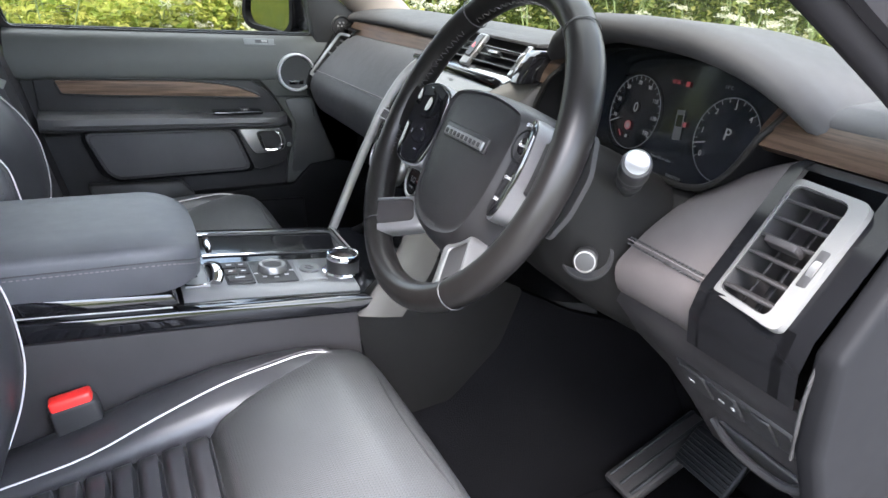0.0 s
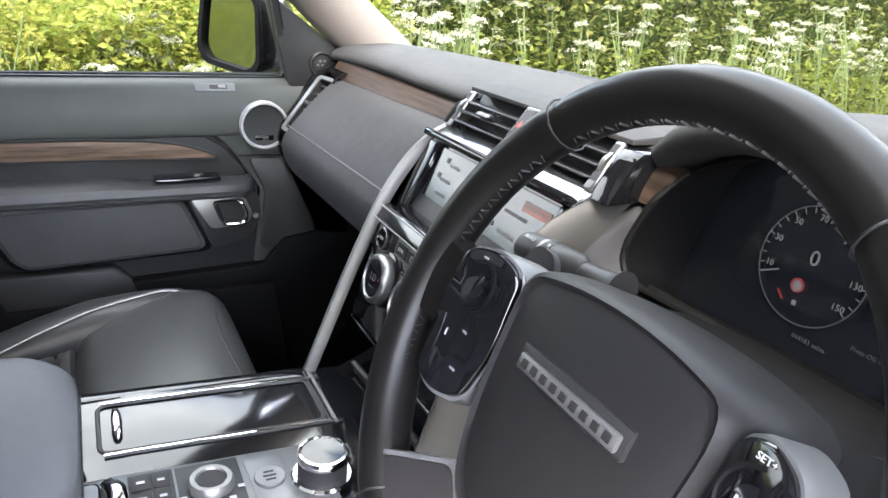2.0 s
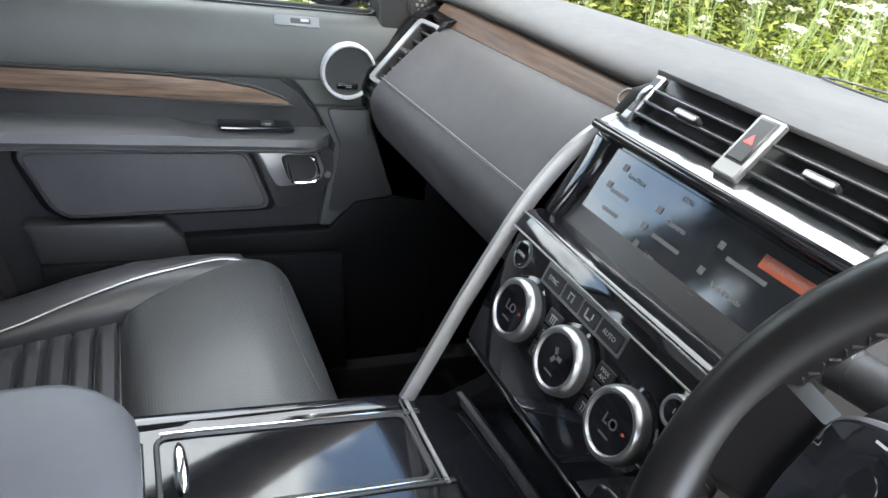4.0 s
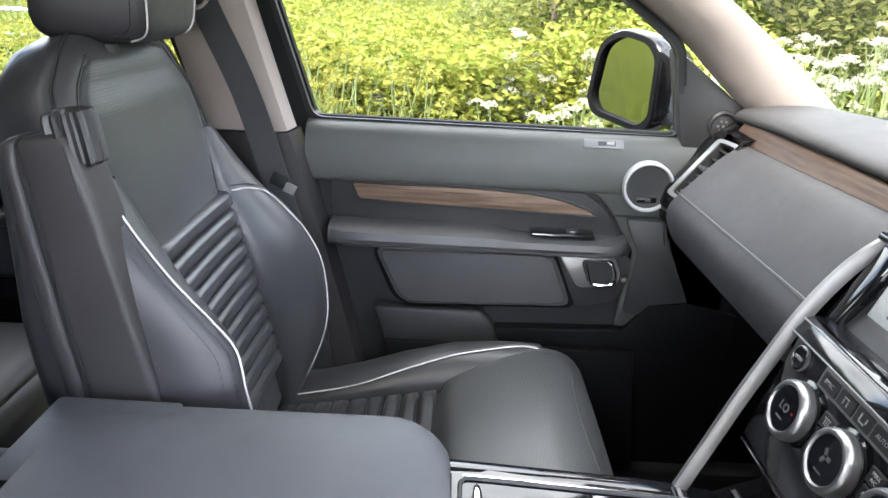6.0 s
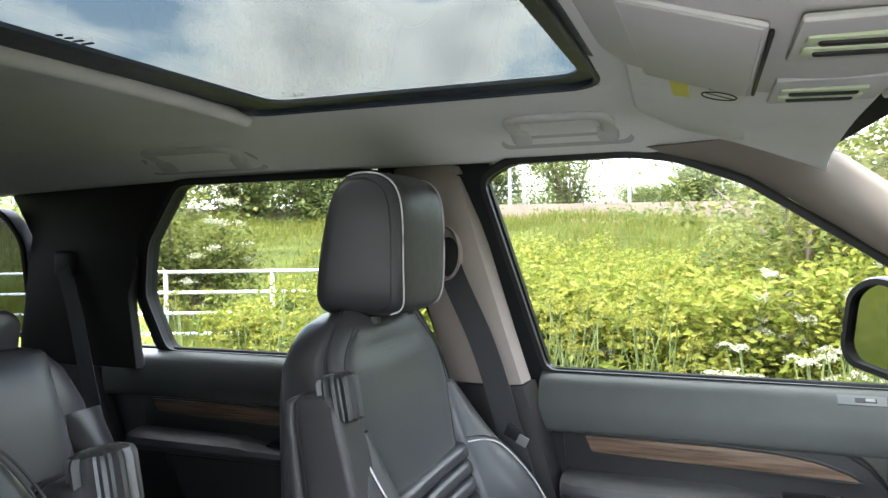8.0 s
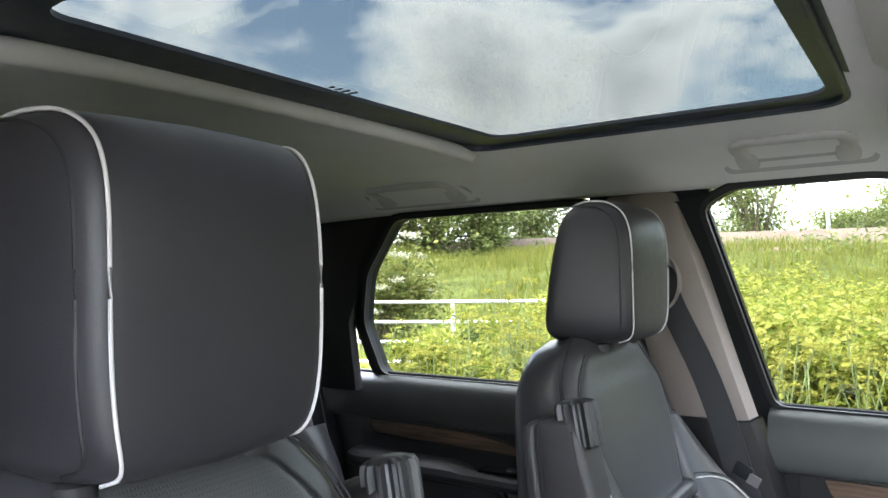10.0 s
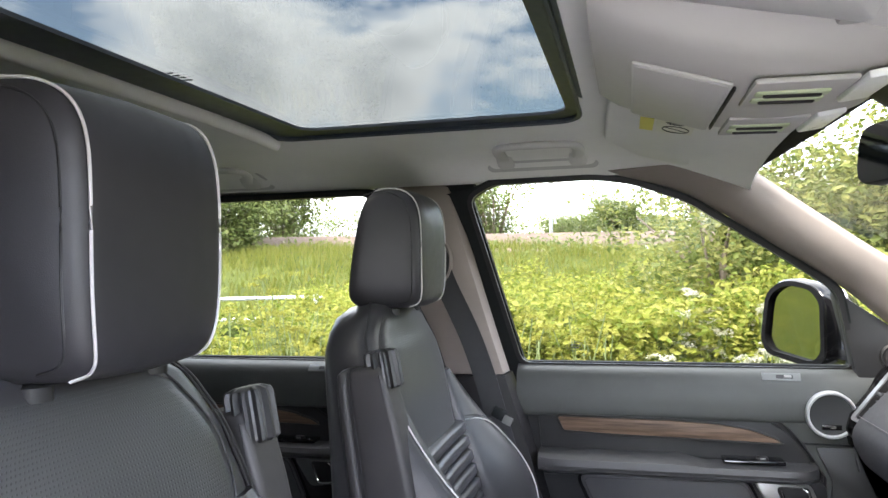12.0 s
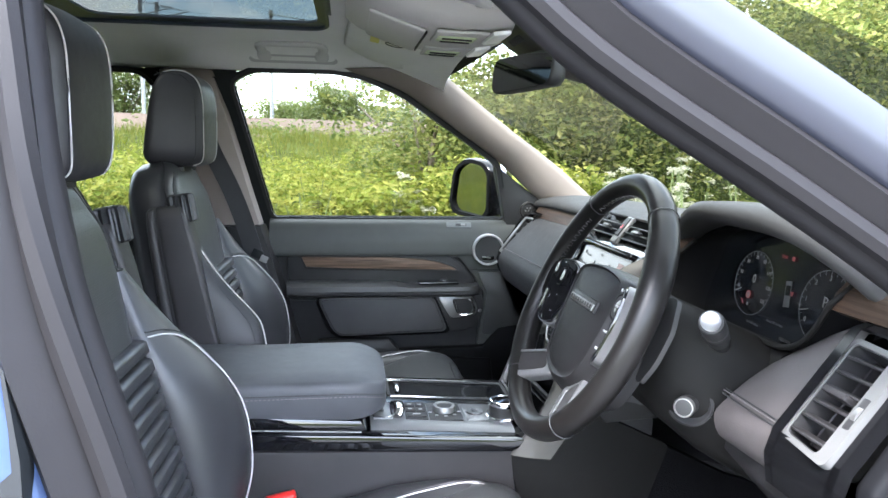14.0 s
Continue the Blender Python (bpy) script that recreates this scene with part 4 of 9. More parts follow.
part("top_pad", thick(loft([sec_row(y, top_sec(y)) for y in [0.74 * k / 24 for k in range(-24, 25)]]), 0.006), DASH, dash, "grained soft dashboard top")
# speaker grille outline on the top
part("top_speaker", tube([(0.50 + 0.05 * math.cos(a * math.pi / 12), 0.10 + 0.09 * math.sin(a * math.pi / 12), 1.2435 + 0.004 * math.cos(a * math.pi / 12) * -1) for a in range(24)], 0.0015, 6, True), PLASTIC, dash)

# passenger side: wood band, stitched face, roll at the bottom and knee panel
WY = (0.165, 0.70)
wrows = []
for k in range(13):
    y = WY[0] + (WY[1] - WY[0]) * k / 12
    t = k / 12
    wrows.append([(0.262, y, 1.226), (0.243 - 0.004 * t, y, 1.226 - 0.004 * t), (0.226, y, 1.212 - 0.010 * t), (0.215, y, 1.196 - 0.012 * t), (0.230, y, 1.185 - 0.012 * t)])
part("wood_band", loft(wrows), WOOD_Y, dash, "open-grain walnut band, darkened for its shade", 60)
part("wood_button", lathe([(0.0095, 0), (0.0095, 0.002), (0.0085, 0.0022), (0.0085, 0)], (0.2245, 0.190, 1.2085), (-0.85, 0, 0.55), 24, cap=False), SATIN, dash)


def face_sec(y):
    t = (y - 0.16) / 0.5
    dz = -0.012 * t
    return [(p.x, p.y) for p in spline([(0.232, 1.196 + dz, 0), (0.206, 1.194 + dz, 0), (0.180, 1.178 + dz, 0), (0.148, 1.146 + dz, 0), (0.118, 1.112 + dz, 0), (0.104, 1.088 + dz, 0), (0.106, 1.060 + dz, 0), (0.128, 1.022 + dz, 0), (0.175, 0.985, 0), (0.26, 0.955, 0), (0.36, 0.94, 0)], 4)]


frows = [sec_row(y, face_sec(y)) for y in [0.155 + 0.475 * k / 16 for k in range(17)]]
part("glovebox_face", loft(frows), DASH, dash, "stitched leather-look dashboard face", 60)
for off in (-0.0025, 0.0025):
    part("face_seam", tube([(0.1155 - off * 0.6, y, 1.1125 - 0.012 * (y - 0.16) / 0.5 + off) for y in [0.158 + 0.47 * k / 20 for k in range(21)]], 0.0009, 5), STITCH if off > 0 else SEAM, dash)
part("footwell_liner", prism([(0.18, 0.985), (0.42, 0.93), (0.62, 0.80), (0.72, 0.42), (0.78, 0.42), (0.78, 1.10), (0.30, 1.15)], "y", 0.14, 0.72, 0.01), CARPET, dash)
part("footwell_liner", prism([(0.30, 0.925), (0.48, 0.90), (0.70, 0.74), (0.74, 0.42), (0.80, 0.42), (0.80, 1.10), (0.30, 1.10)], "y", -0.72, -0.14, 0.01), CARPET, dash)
for zz, xx in ((0.575, 0.42), (0.46, 0.36)):
    part("carpet_fold", tube([(xx, 0.16, zz), (xx + 0.02, 0.40, zz + 0.002), (xx, 0.70, zz)], 0.012, 8), GREYPLASTIC, dash)


def side_vent(sign, y0, y1, name_label):
    """End vent: bright frame, slats across, a thumb wheel on the frame and a dark box behind."""
    nrm = Vector((-0.80, sign * -0.04, 0.60)).normalized()
    a, b = Vector((0.124, 0, 1.083)), Vector((0.200, 0, 1.183))   # bottom and top of the face
    up = (b - a).normalized()
    H, W = (b - a).length, abs(y1 - y0)
    c = (a + b) / 2 + Vector((0, (y0 + y1) / 2, 0))
    out = Vector((0, 1, 0))

    def q(u, v, d):
        return c + out * u + up * v + nrm * d + Vector((-0.012 * sign * u / W, 0, 0))

    outer = rounded([(-W / 2, -H / 2), (W / 2, -H / 2), (W / 2, H / 2), (-W / 2, H / 2)], 0.012, 5)
    wide = 0.018 if sign < 0 else 0.012
    left, right = (0.005, wide) if sign > 0 else (wide, 0.005)
    inner = rounded([(-W / 2 + left, -H / 2 + 0.006), (W / 2 - right, -H / 2 + 0.006), (W / 2 - right, H / 2 - 0.006), (-W / 2 + left, H / 2 - 0.006)], 0.009, 5)
    # Twin frames, two metals: the driver's colour is lowered against the open door's light
    v = part("side_vent", band(inner, outer, lambda p, d: q(p[0], p[1], d), -0.006, 0.0025), VENTSILVER if sign < 0 else SATIN, dash, name_label)
    iw, um = W - left - right, (left - right) / 2
    part("vent_box", band(inner, [(p[0] * 0.98, p[1] * 0.98) for p in inner], lambda p, d: q(p[0], p[1], d), -0.05, 0.0), PLASTIC, v)
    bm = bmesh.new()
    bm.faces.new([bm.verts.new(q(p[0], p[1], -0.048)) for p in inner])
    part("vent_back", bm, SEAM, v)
    rot = Matrix((out, up, nrm)).transposed()
    for k in range(6):
        vv = -H / 2 + 0.008 + (H - 0.016) * (k + 0.5) / 6
        part("slat", box(q(um, vv, -0.010), (iw, 0.0035, 0.016), 0.0012, 1, rot @ Matrix.Rotation(0.35, 3, "X")), GREYPLASTIC, v)
    for k in range(3):
        part("vane", box(q(um - iw / 2 + iw * (k + 0.5) / 3, 0, -0.032), (0.003, H - 0.02, 0.018), 0.001, 1, rot), GREYPLASTIC, v)
    part("vent_tab", box(q(um, 0.002, 0.000), (0.032, 0.007, 0.016), 0.002, 2, rot), GREYPLASTIC, v)
    wheel_u = W / 2 - wide / 2 if sign > 0 else -W / 2 + wide / 2
    if sign > 0:
        return
    part("thumb_slot", box(q(wheel_u, -0.004, 0.0012), (0.011, 0.036, 0.004), 0.003, 2, rot), PLASTIC, v)
    part("thumb_wheel", lathe([(0.0130, -0.0030), (0.0130, 0.0030)], q(wheel_u, -0.004, -0.0075), out, 28), SATIN, v)


side_vent(1, 0.631, 0.697, "satin-framed side air vent")
side_vent(-1, -0.712, -0.628, "satin-framed side air vent")
# housings round the two end vents
for sg in (1, -1):
    side_ = [(0.25, 1.205), (0.206, 1.192), (0.164, 1.136), (0.127, 1.087), (0.119, 1.060), (0.124, 1.028), (0.150, 1.012), (0.24, 1.00)]
    for ya, yb in ((0.618, 0.632), (0.696 if sg > 0 else 0.711, 0.737)):
        part("vent_housing", loft([[(x, sg * y, z) for x, z in side_] for y in (ya, yb)]), GLOSSDIM, dash, "", 40)
    part("vent_housing", loft([[(x, sg * y, z) for x, z in side_[3:]] for y in (0.6285, 0.67, 0.7215)]), GLOSSDIM, dash, "", 40)
    part("vent_housing", loft([[(x, sg * y, z) for x, z in side_[:2]] for y in (0.6285, 0.67, 0.7215)]), GLOSSDIM, dash, "", 40)
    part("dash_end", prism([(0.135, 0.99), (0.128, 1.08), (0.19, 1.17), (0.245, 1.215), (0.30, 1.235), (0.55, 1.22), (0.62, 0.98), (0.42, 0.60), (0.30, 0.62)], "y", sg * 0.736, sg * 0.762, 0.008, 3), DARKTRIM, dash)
    part("dash_end_edge", tube(spline([(0.142, sg * 0.735, 0.975), (0.130, sg * 0.740, 1.04), (0.140, sg * 0.742, 1.09), (0.19, sg * 0.742, 1.155), (0.235, sg * 0.742, 1.19)], 5), 0.0018, 8), PLASTIC, dash)

# centre stack: legs of satin metal, control panel, screen and upper vents
CS = [(0.012, 0.879), (0.036, 0.940), (0.059, 0.999), (0.080, 1.048), (0.101, 1.095), (0.122, 1.132), (0.146, 1.164), (0.172, 1.187), (0.198, 1.200), (0.222, 1.206)]
cs = spline([(x, z, 0) for x, z in CS], 4)
LEG_REAR = spline([(-0.035, 0.855, 0), (0.013, 0.929, 0), (0.030, 0.966, 0), (0.052, 1.031, 0), (0.078, 1.090, 0), (0.105, 1.135, 0), (0.136, 1.168, 0), (0.163, 1.184, 0), (0.195, 1.195, 0), (0.222, 1.200, 0)], 4)
LEG_FORE = spline([(0.030, 0.850, 0), (0.070, 0.912, 0), (0.087, 0.957, 0), (0.105, 1.012, 0), (0.126, 1.062, 0), (0.148, 1.105, 0), (0.173, 1.146, 0), (0.190, 1.162, 0), (0.207, 1.177, 0), (0.232, 1.190, 0)], 4)
rws = []
for p in cs:
    q = [(p.x + 0.003, 0.152, p.y - 0.001), (p.x - 0.002, 0.156, p.y + 0.001), (p.x - 0.002, 0.162, p.y + 0.001), (p.x + 0.005, 0.168, p.y - 0.003), (p.x + 0.010, 0.169, p.y - 0.006), (p.x + 0.010, 0.152, p.y - 0.006)]
    rws.append(q)
part("metal_leg", loft(rws, ring=True, cap=True), LEGMETAL, dash, "curved satin aluminium leg beside the centre stack", 45)
rws = []
for a, b in zip(LEG_REAR, LEG_FORE):
    rws.append([(a.x, -0.146, a.y), (a.x - 0.001, -0.150, a.y + 0.001), (a.x + 0.003, -0.154, a.y), (a.x * 0.5 + b.x * 0.5, -0.161, a.y * 0.5 + b.y * 0.5), (b.x, -0.164, b.y), (b.x, -0.146, b.y)])
part("metal_leg", loft(rws, ring=True, cap=True), LEGDARK, dash, "broad brushed aluminium leg on the driver's side of the centre stack", 45)


def stack(z):
    """x of the control panel's face."""
    return 0.070 + (z - 0.965) * 0.30


PAN_UP = Vector((0.30, 0, 1.0)).normalized()
PAN_R = Vector((0, -1, 0))
PAN_N = PAN_R.cross(PAN_UP).normalized()


def panel_at(y, z, d=0.0):
    return Vector((stack(z), y, z)) + PAN_N * d


part("stack_core", prism([(0.080, 0.955), (0.120, 1.090), (0.165, 1.150), (0.205, 1.195), (0.240, 1.240), (0.34, 1.235), (0.36, 0.92), (0.13, 0.905)], "y", -0.150, 0.150, 0.003), PLASTIC, dash)
part("control_panel", prism([(stack(0.962), 0.962), (stack(1.088), 1.088), (stack(1.088) + 0.03, 1.088), (stack(0.962) + 0.03, 0.962)], "y", -0.149, 0.149, 0.004), PIANO, dash, "gloss black climate control panel")
part("panel_bottom_edge", box((stack(0.962) + 0.004, 0, 0.958), (0.010, 0.292, 0.004), 0.0015), PIANO, dash)
part("panel_top_edge", prism([(0.098, 1.086), (0.110, 1.104), (0.135, 1.108), (0.135, 1.092)], "y", -0.150, 0.150, 0.003), PIANO, dash, "gloss black bar under the screen")
part("bar_line", tube([(0.1075, 0.149, 1.1025), (0.1075, -0.149, 1.1025)], 0.0010, 6), SATIN, dash)
part("bar_line", tube([(0.0985, 0.149, 1.0885), (0.0985, -0.149, 1.0885)], 0.0009, 6), SATIN, dash)
for k, y in enumerate((0.084, 0.003, -0.078)):
    z = 1.030
    kn = part("rotary_knob", lathe([(0.0303, 0.0060), (0.0300, 0.0125), (0.0290, 0.0162), (0.0265, 0.0186), (0.0240, 0.0188), (0.0226, 0.0168), (0.0225, 0.015)], panel_at(y, z), PAN_N, 56, cap=False), KNOBMETAL, dash, "smooth satin metal climate knob")
    part("knob_skirt", lathe([(0.0335, 0.0), (0.0335, 0.003), (0.0300, 0.004)], panel_at(y, z), PAN_N, 40, cap=False), PIANO, kn)
    part("knob_body", lathe([(0.0305, 0.0), (0.0300, 0.004), (0.0283, 0.006), (0.0283, 0.012)], panel_at(y, z), PAN_N, 40, cap=False), GREYPLASTIC, kn)
    part("knob_face", lathe([(0.0228, 0.014), (0.0228, 0.0166), (0.0005, 0.0170)], panel_at(y, z), PAN_N, 40), PIANO, kn)
    if k != 1:
        writing("knob_text", "LO", panel_at(y, z + 0.001, 0.0174), PAN_R, PAN_UP, 0.0125, LITDIM, kn)
        part("knob_bar", plate(panel_at(y, z - 0.010, 0.0174), PAN_R, PAN_UP, 0.012, 0.0016, 0.0004, 0), LITDIM, kn)
        part("knob_dot", plate(panel_at(y - 0.015, z + 0.002, 0.0174), PAN_R, PAN_UP, 0.003, 0.002, 0.0004, 0), LITRED, kn)
    else:
        for j in range(3):
            a = 2 * math.pi * j / 3
            part("fan_blade", plate(panel_at(y, z + 0.003, 0.0174) + (PAN_R * math.cos(a) + PAN_UP * math.sin(a)) * 0.0045, PAN_R * math.cos(a) + PAN_UP * math.sin(a), PAN_UP * math.cos(a) - PAN_R * math.sin(a), 0.006, 0.004, 0.0004, 0), LITDIM, kn)
        part("knob_bar", plate(panel_at(y, z - 0.012, 0.0174), PAN_R, PAN_UP, 0.012, 0.0016, 0.0004, 0), LITDIM, kn)


def key(y, z, w, h, text, parent, mat=None, size=0.0062):
    k = part("key", plate(panel_at(y, z, 0.0012), PAN_R, PAN_UP, w, h, 0.0032, 0.0008), mat or PLASTIC, parent)
    if isinstance(text, str):
        writing("key_text", text, panel_at(y, z, 0.0030), PAN_R, PAN_UP, size, PRINT, k)
    elif text:
        for u, v, a, b in text:
            part("key_mark", plate(panel_at(y - u, z + v, 0.0030), PAN_R, PAN_UP, a, b, 0.0004, 0), PRINT, k)
    return k


SEATMARK = [(-0.004, 0.001, 0.0016, 0.007), (0.0, -0.003, 0.008, 0.0016), (0.005, 0.001, 0.0014, 0.005)]
VENTMARK = [(0, 0.003, 0.008, 0.0012), (-0.003, -0.001, 0.0012, 0.005), (0.003, -0.001, 0.0012, 0.005)]
WAVES = [(0, 0.003, 0.010, 0.0012), (-0.003, -0.001, 0.001, 0.006), (0, -0.001, 0.001, 0.006), (0.003, -0.001, 0.001, 0.006)]
for y, w, tx in ((0.066, 0.030, "SYNC"), (0.036, 0.028, VENTMARK), (0.008, 0.026, SEATMARK), (-0.022, 0.032, "AUTO")):
    key(y, 1.072, w - 0.002, 0.015, tx, dash)
part("key_frame", plate(panel_at(0.0225, 1.072, 0.0004), PAN_R, PAN_UP, 0.124, 0.021, 0.0014, 0.0005), SATIN, dash)
for y, z, tx in ((0.0425, 1.046, WAVES), (0.0425, 1.030, WAVES), (0.0425, 1.014, WAVES), (-0.0375, 1.046, "MAX\nA/C"), (-0.0375, 1.030, "A/C"), (-0.0375, 1.014, WAVES)):
    key(y, z, 0.021, 0.0145, tx, dash, None, 0.0052)
for z in (1.030, 1.014):
    part("key_lamp", plate(panel_at(-0.0455, z, 0.0031), PAN_R, PAN_UP, 0.0014, 0.008, 0.0004, 0), LITORANGE, dash)
ob_ = part("open_button", lathe([(0.0125, 0), (0.0125, 0.003), (0.011, 0.0034), (0.0105, 0.0025), (0.0005, 0.0025)], panel_at(0.124, 1.068), PAN_N, 28), PIANO, dash)
part("button_ring", lathe([(0.0135, 0.0), (0.0135, 0.0026), (0.0125, 0.003), (0.0122, 0.0)], panel_at(0.124, 1.068), PAN_N, 28, cap=False), SATIN, ob_)
writing("button_text", "OPEN", panel_at(0.124, 1.068, 0.0036), PAN_R, PAN_UP, 0.0052, PRINT, ob_)
pw = part("power_knob", lathe([(0.0125, 0.0), (0.0125, 0.016), (0.0115, 0.018), (0.0095, 0.018), (0.0090, 0.0165), (0.0005, 0.0165)], panel_at(-0.118, 1.072), PAN_N, 32), SATIN, dash, "satin metal power knob")
part("knob_face", lathe([(0.0088, 0.016), (0.0088, 0.0172), (0.0005, 0.0174)], panel_at(-0.118, 1.072), PAN_N, 24), PIANO, pw)
writing("knob_text", "I", panel_at(-0.118, 1.0725, 0.0178), PAN_R, PAN_UP, 0.006, PRINT, pw)
part("knob_skirt", lathe([(0.0155, 0.0), (0.0155, 0.003), (0.0125, 0.004)], panel_at(-0.118, 1.072), PAN_N, 28, cap=False), PIANO, pw)

# screen
SU = Vector((0.46, 0, 1.0)).normalized()
SN = PAN_R.cross(SU).normalized()


def scr_at(y, v, d=0.0):
    return Vector((0.1345, y, 1.101)) + SU * v + SN * d


part("screen_bezel", plate(scr_at(0.0, 0.045, -0.010), PAN_R, SU, 0.298, 0.108, 0.012, 0.003), PIANO, dash, "gloss black screen surround")
scr = part("touch_screen", plate(scr_at(-0.006, 0.044, -0.002), PAN_R, SU, 0.244, 0.088, 0.003, 0.0008), DISPLAY, dash, "dark touch screen with a grey menu")
part("screen_lip", box(scr_at(0.0, 0.096, 0.004), (0.030, 0.296, 0.010), 0.004, 2, Matrix((SU.cross(Vector((0, 1, 0))), Vector((0, 1, 0)), SU)).transposed()), PIANO, dash)
part("screen_cheek", prism([(0.125, 1.106), (0.150, 1.104), (0.20, 1.19), (0.168, 1.186)], "y", 0.122, 0.150, 0.004), PIANO, dash)
part("screen_cheek", prism([(0.125, 1.106), (0.150, 1.104), (0.20, 1.19), (0.168, 1.186)], "y", -0.150, -0.132, 0.004), PIANO, dash)


def menu(y, v, text, size, mat=LITDIM):
    writing("menu_text", text, scr_at(y, v, 0.0002), PAN_R, SU, size, mat, scr, "CENTER", 0.00015)


def icon(y, v, s=0.006):
    part("menu_icon", plate(scr_at(y, v, 0.0001), PAN_R, SU, s, s, 0.0005, 0), LITDIM, scr)


menu(0.010, 0.080, "12:56", 0.0065)
menu(0.072, 0.072, "Eco Data", 0.0065)
menu(0.005, 0.058, "Cameras", 0.0068, LIT)
menu(0.010, 0.026, "Live", 0.0068, LIT)
menu(-0.070, 0.038, "Valet Mode", 0.0068, LIT)
menu(-0.075, 0.016, "Seats", 0.0068, LIT)
for y, v, w in ((0.080, 0.053, 0.024), (0.004, 0.042, 0.034), (-0.072, 0.060, 0.040), (0.078, 0.036, 0.022)):
    part("menu_bar", plate(scr_at(y, v, 0.0001), PAN_R, SU, w, 0.0035, 0.0005, 0), LITDIM, scr)
for y, v in ((0.092, 0.076), (0.098, 0.056), (0.030, 0.062), (0.034, 0.044), (0.030, 0.028), (-0.042, 0.066), (-0.040, 0.042), (-0.045, 0.020)):
    icon(y, v)
for k in range(6):
    icon(0.045 - 0.030 * k, 0.008, 0.0055)
part("menu_flag", plate(scr_at(-0.100, 0.073, 0.0), PAN_R, SU, 0.046, 0.011, 0.0005, 0), surface("orange_flag", (0.16, 0.035, 0.015), 0.3, grain=0), scr)
menu(-0.100, 0.073, "EXTRA FEATURES", 0.0048, LIT)

# centre vents and hazard switch
part("vent_sill", prism([(0.166, 1.188), (0.190, 1.200), (0.212, 1.207), (0.206, 1.190), (0.18, 1.178)], "y", -0.150, 0.150, 0.003), SILLGLOSS, dash, "glossy silver bar below the centre vents")
VU = Vector((0.62, 0, 0.80)).normalized()
VN = PAN_R.cross(VU).normalized()


def vent_at(y, v, d=0.0):
    return Vector((0.203, y, 1.222)) + VU * v + VN * d


rot_v = Matrix((PAN_R, VU, VN)).transposed()
for sg in (1, -1):
    vt = part("centre_vent", plate(vent_at(sg * 0.074, 0.002, -0.030), PAN_R, VU, 0.120, 0.062, 0.004, 0.001), SEAM, dash, "slatted centre air vent")
    for k in range(3):
        part("slat", box(vent_at(sg * 0.074, -0.013 + 0.0135 * k, -0.006), (0.118, 0.0028, 0.020), 0.0010, 1, rot_v @ Matrix.Rotation(0.45, 3, "X")), VENTSLAT, vt)
    for k in range(5):
        part("vane", box(vent_at(sg * 0.074 - 0.044 + 0.022 * k, 0, -0.024), (0.0018, 0.048, 0.012), 0, 1, rot_v), SEAM, vt)
    tab = part("vent_tab", box(vent_at(sg * 0.072, 0.0005, 0.004), (0.030, 0.0060, 0.010), 0.002, 2, rot_v), VENTSLAT, vt)
    part("tab_edge", box(vent_at(sg * 0.072, -0.001, 0.0092), (0.027, 0.0045, 0.002), 0.0008, 1, rot_v), SATIN, tab)
    # brushed end plate with a slot for the thumb wheel, and the cheek that closes the vent
    ep = part("end_plate", plate(vent_at(sg * 0.1405, 0.000, -0.003), PAN_R, VU, 0.0125, 0.054, 0.008, 0.002), KNOBMETAL, dash)
    part("wheel_slot", plate(vent_at(sg * 0.1405, 0.003, 0.0009), PAN_R, VU, 0.0085, 0.040, 0.001, 0.0004), SEAM, ep)
    part("thumb_wheel", lathe([(0.0172, -0.0026), (0.0180, -0.0014), (0.0180, 0.0014), (0.0172, 0.0026)], vent_at(sg * 0.1405, 0.003, -0.0130), (0, 1, 0), 36), KNOBMETAL, ep, "bright vent thumb wheel")
part("vent_cheek", prism([(0.183, 1.194), (0.207, 1.234), (0.216, 1.240), (0.240, 1.240), (0.240, 1.196)], "y", -0.176, -0.148, 0.003), PIANO, dash, "gloss black block beside the vent")
part("vent_cheek", prism([(0.190, 1.202), (0.207, 1.226), (0.240, 1.236), (0.240, 1.204)], "y", 0.148, 0.164, 0.003), DARKTRIM, dash)
hp = part("hazard_panel", plate(vent_at(0, 0.0, 0.001), PAN_R, VU, 0.027, 0.058, 0.008, 0.0015), SATIN, dash)
part("hazard_recess", plate(vent_at(0, 0.005, 0.0045), PAN_R, VU, 0.0205, 0.043, 0.002, 0.0008), SEAM, hp)
hz = part("hazard_switch", plate(vent_at(0, 0.005, 0.0055), PAN_R, VU, 0.0185, 0.040, 0.003, 0.0012), VENTSLAT, hp, "black hazard switch with red triangle")
tri = [vent_at(0.0054 * math.cos(radians(90 + 120 * k)), 0.004 + 0.0060 * math.sin(radians(90 + 120 * k)), 0.0074) for k in range(3)]
bm = bmesh.new()
bm.faces.new([bm.verts.new(p) for p in tri])
face_to(part("hazard_triangle", bm, RED, hz), (-0.5, 0, 1.6))
part("vent_top", prism([(0.222, 1.242), (0.222, 1.247), (0.27, 1.250), (0.28, 1.24)], "y", -0.152, 0.152, 0.001), DASH, dash)

# driver's side: instrument hood, cluster, lower panels
hood = []
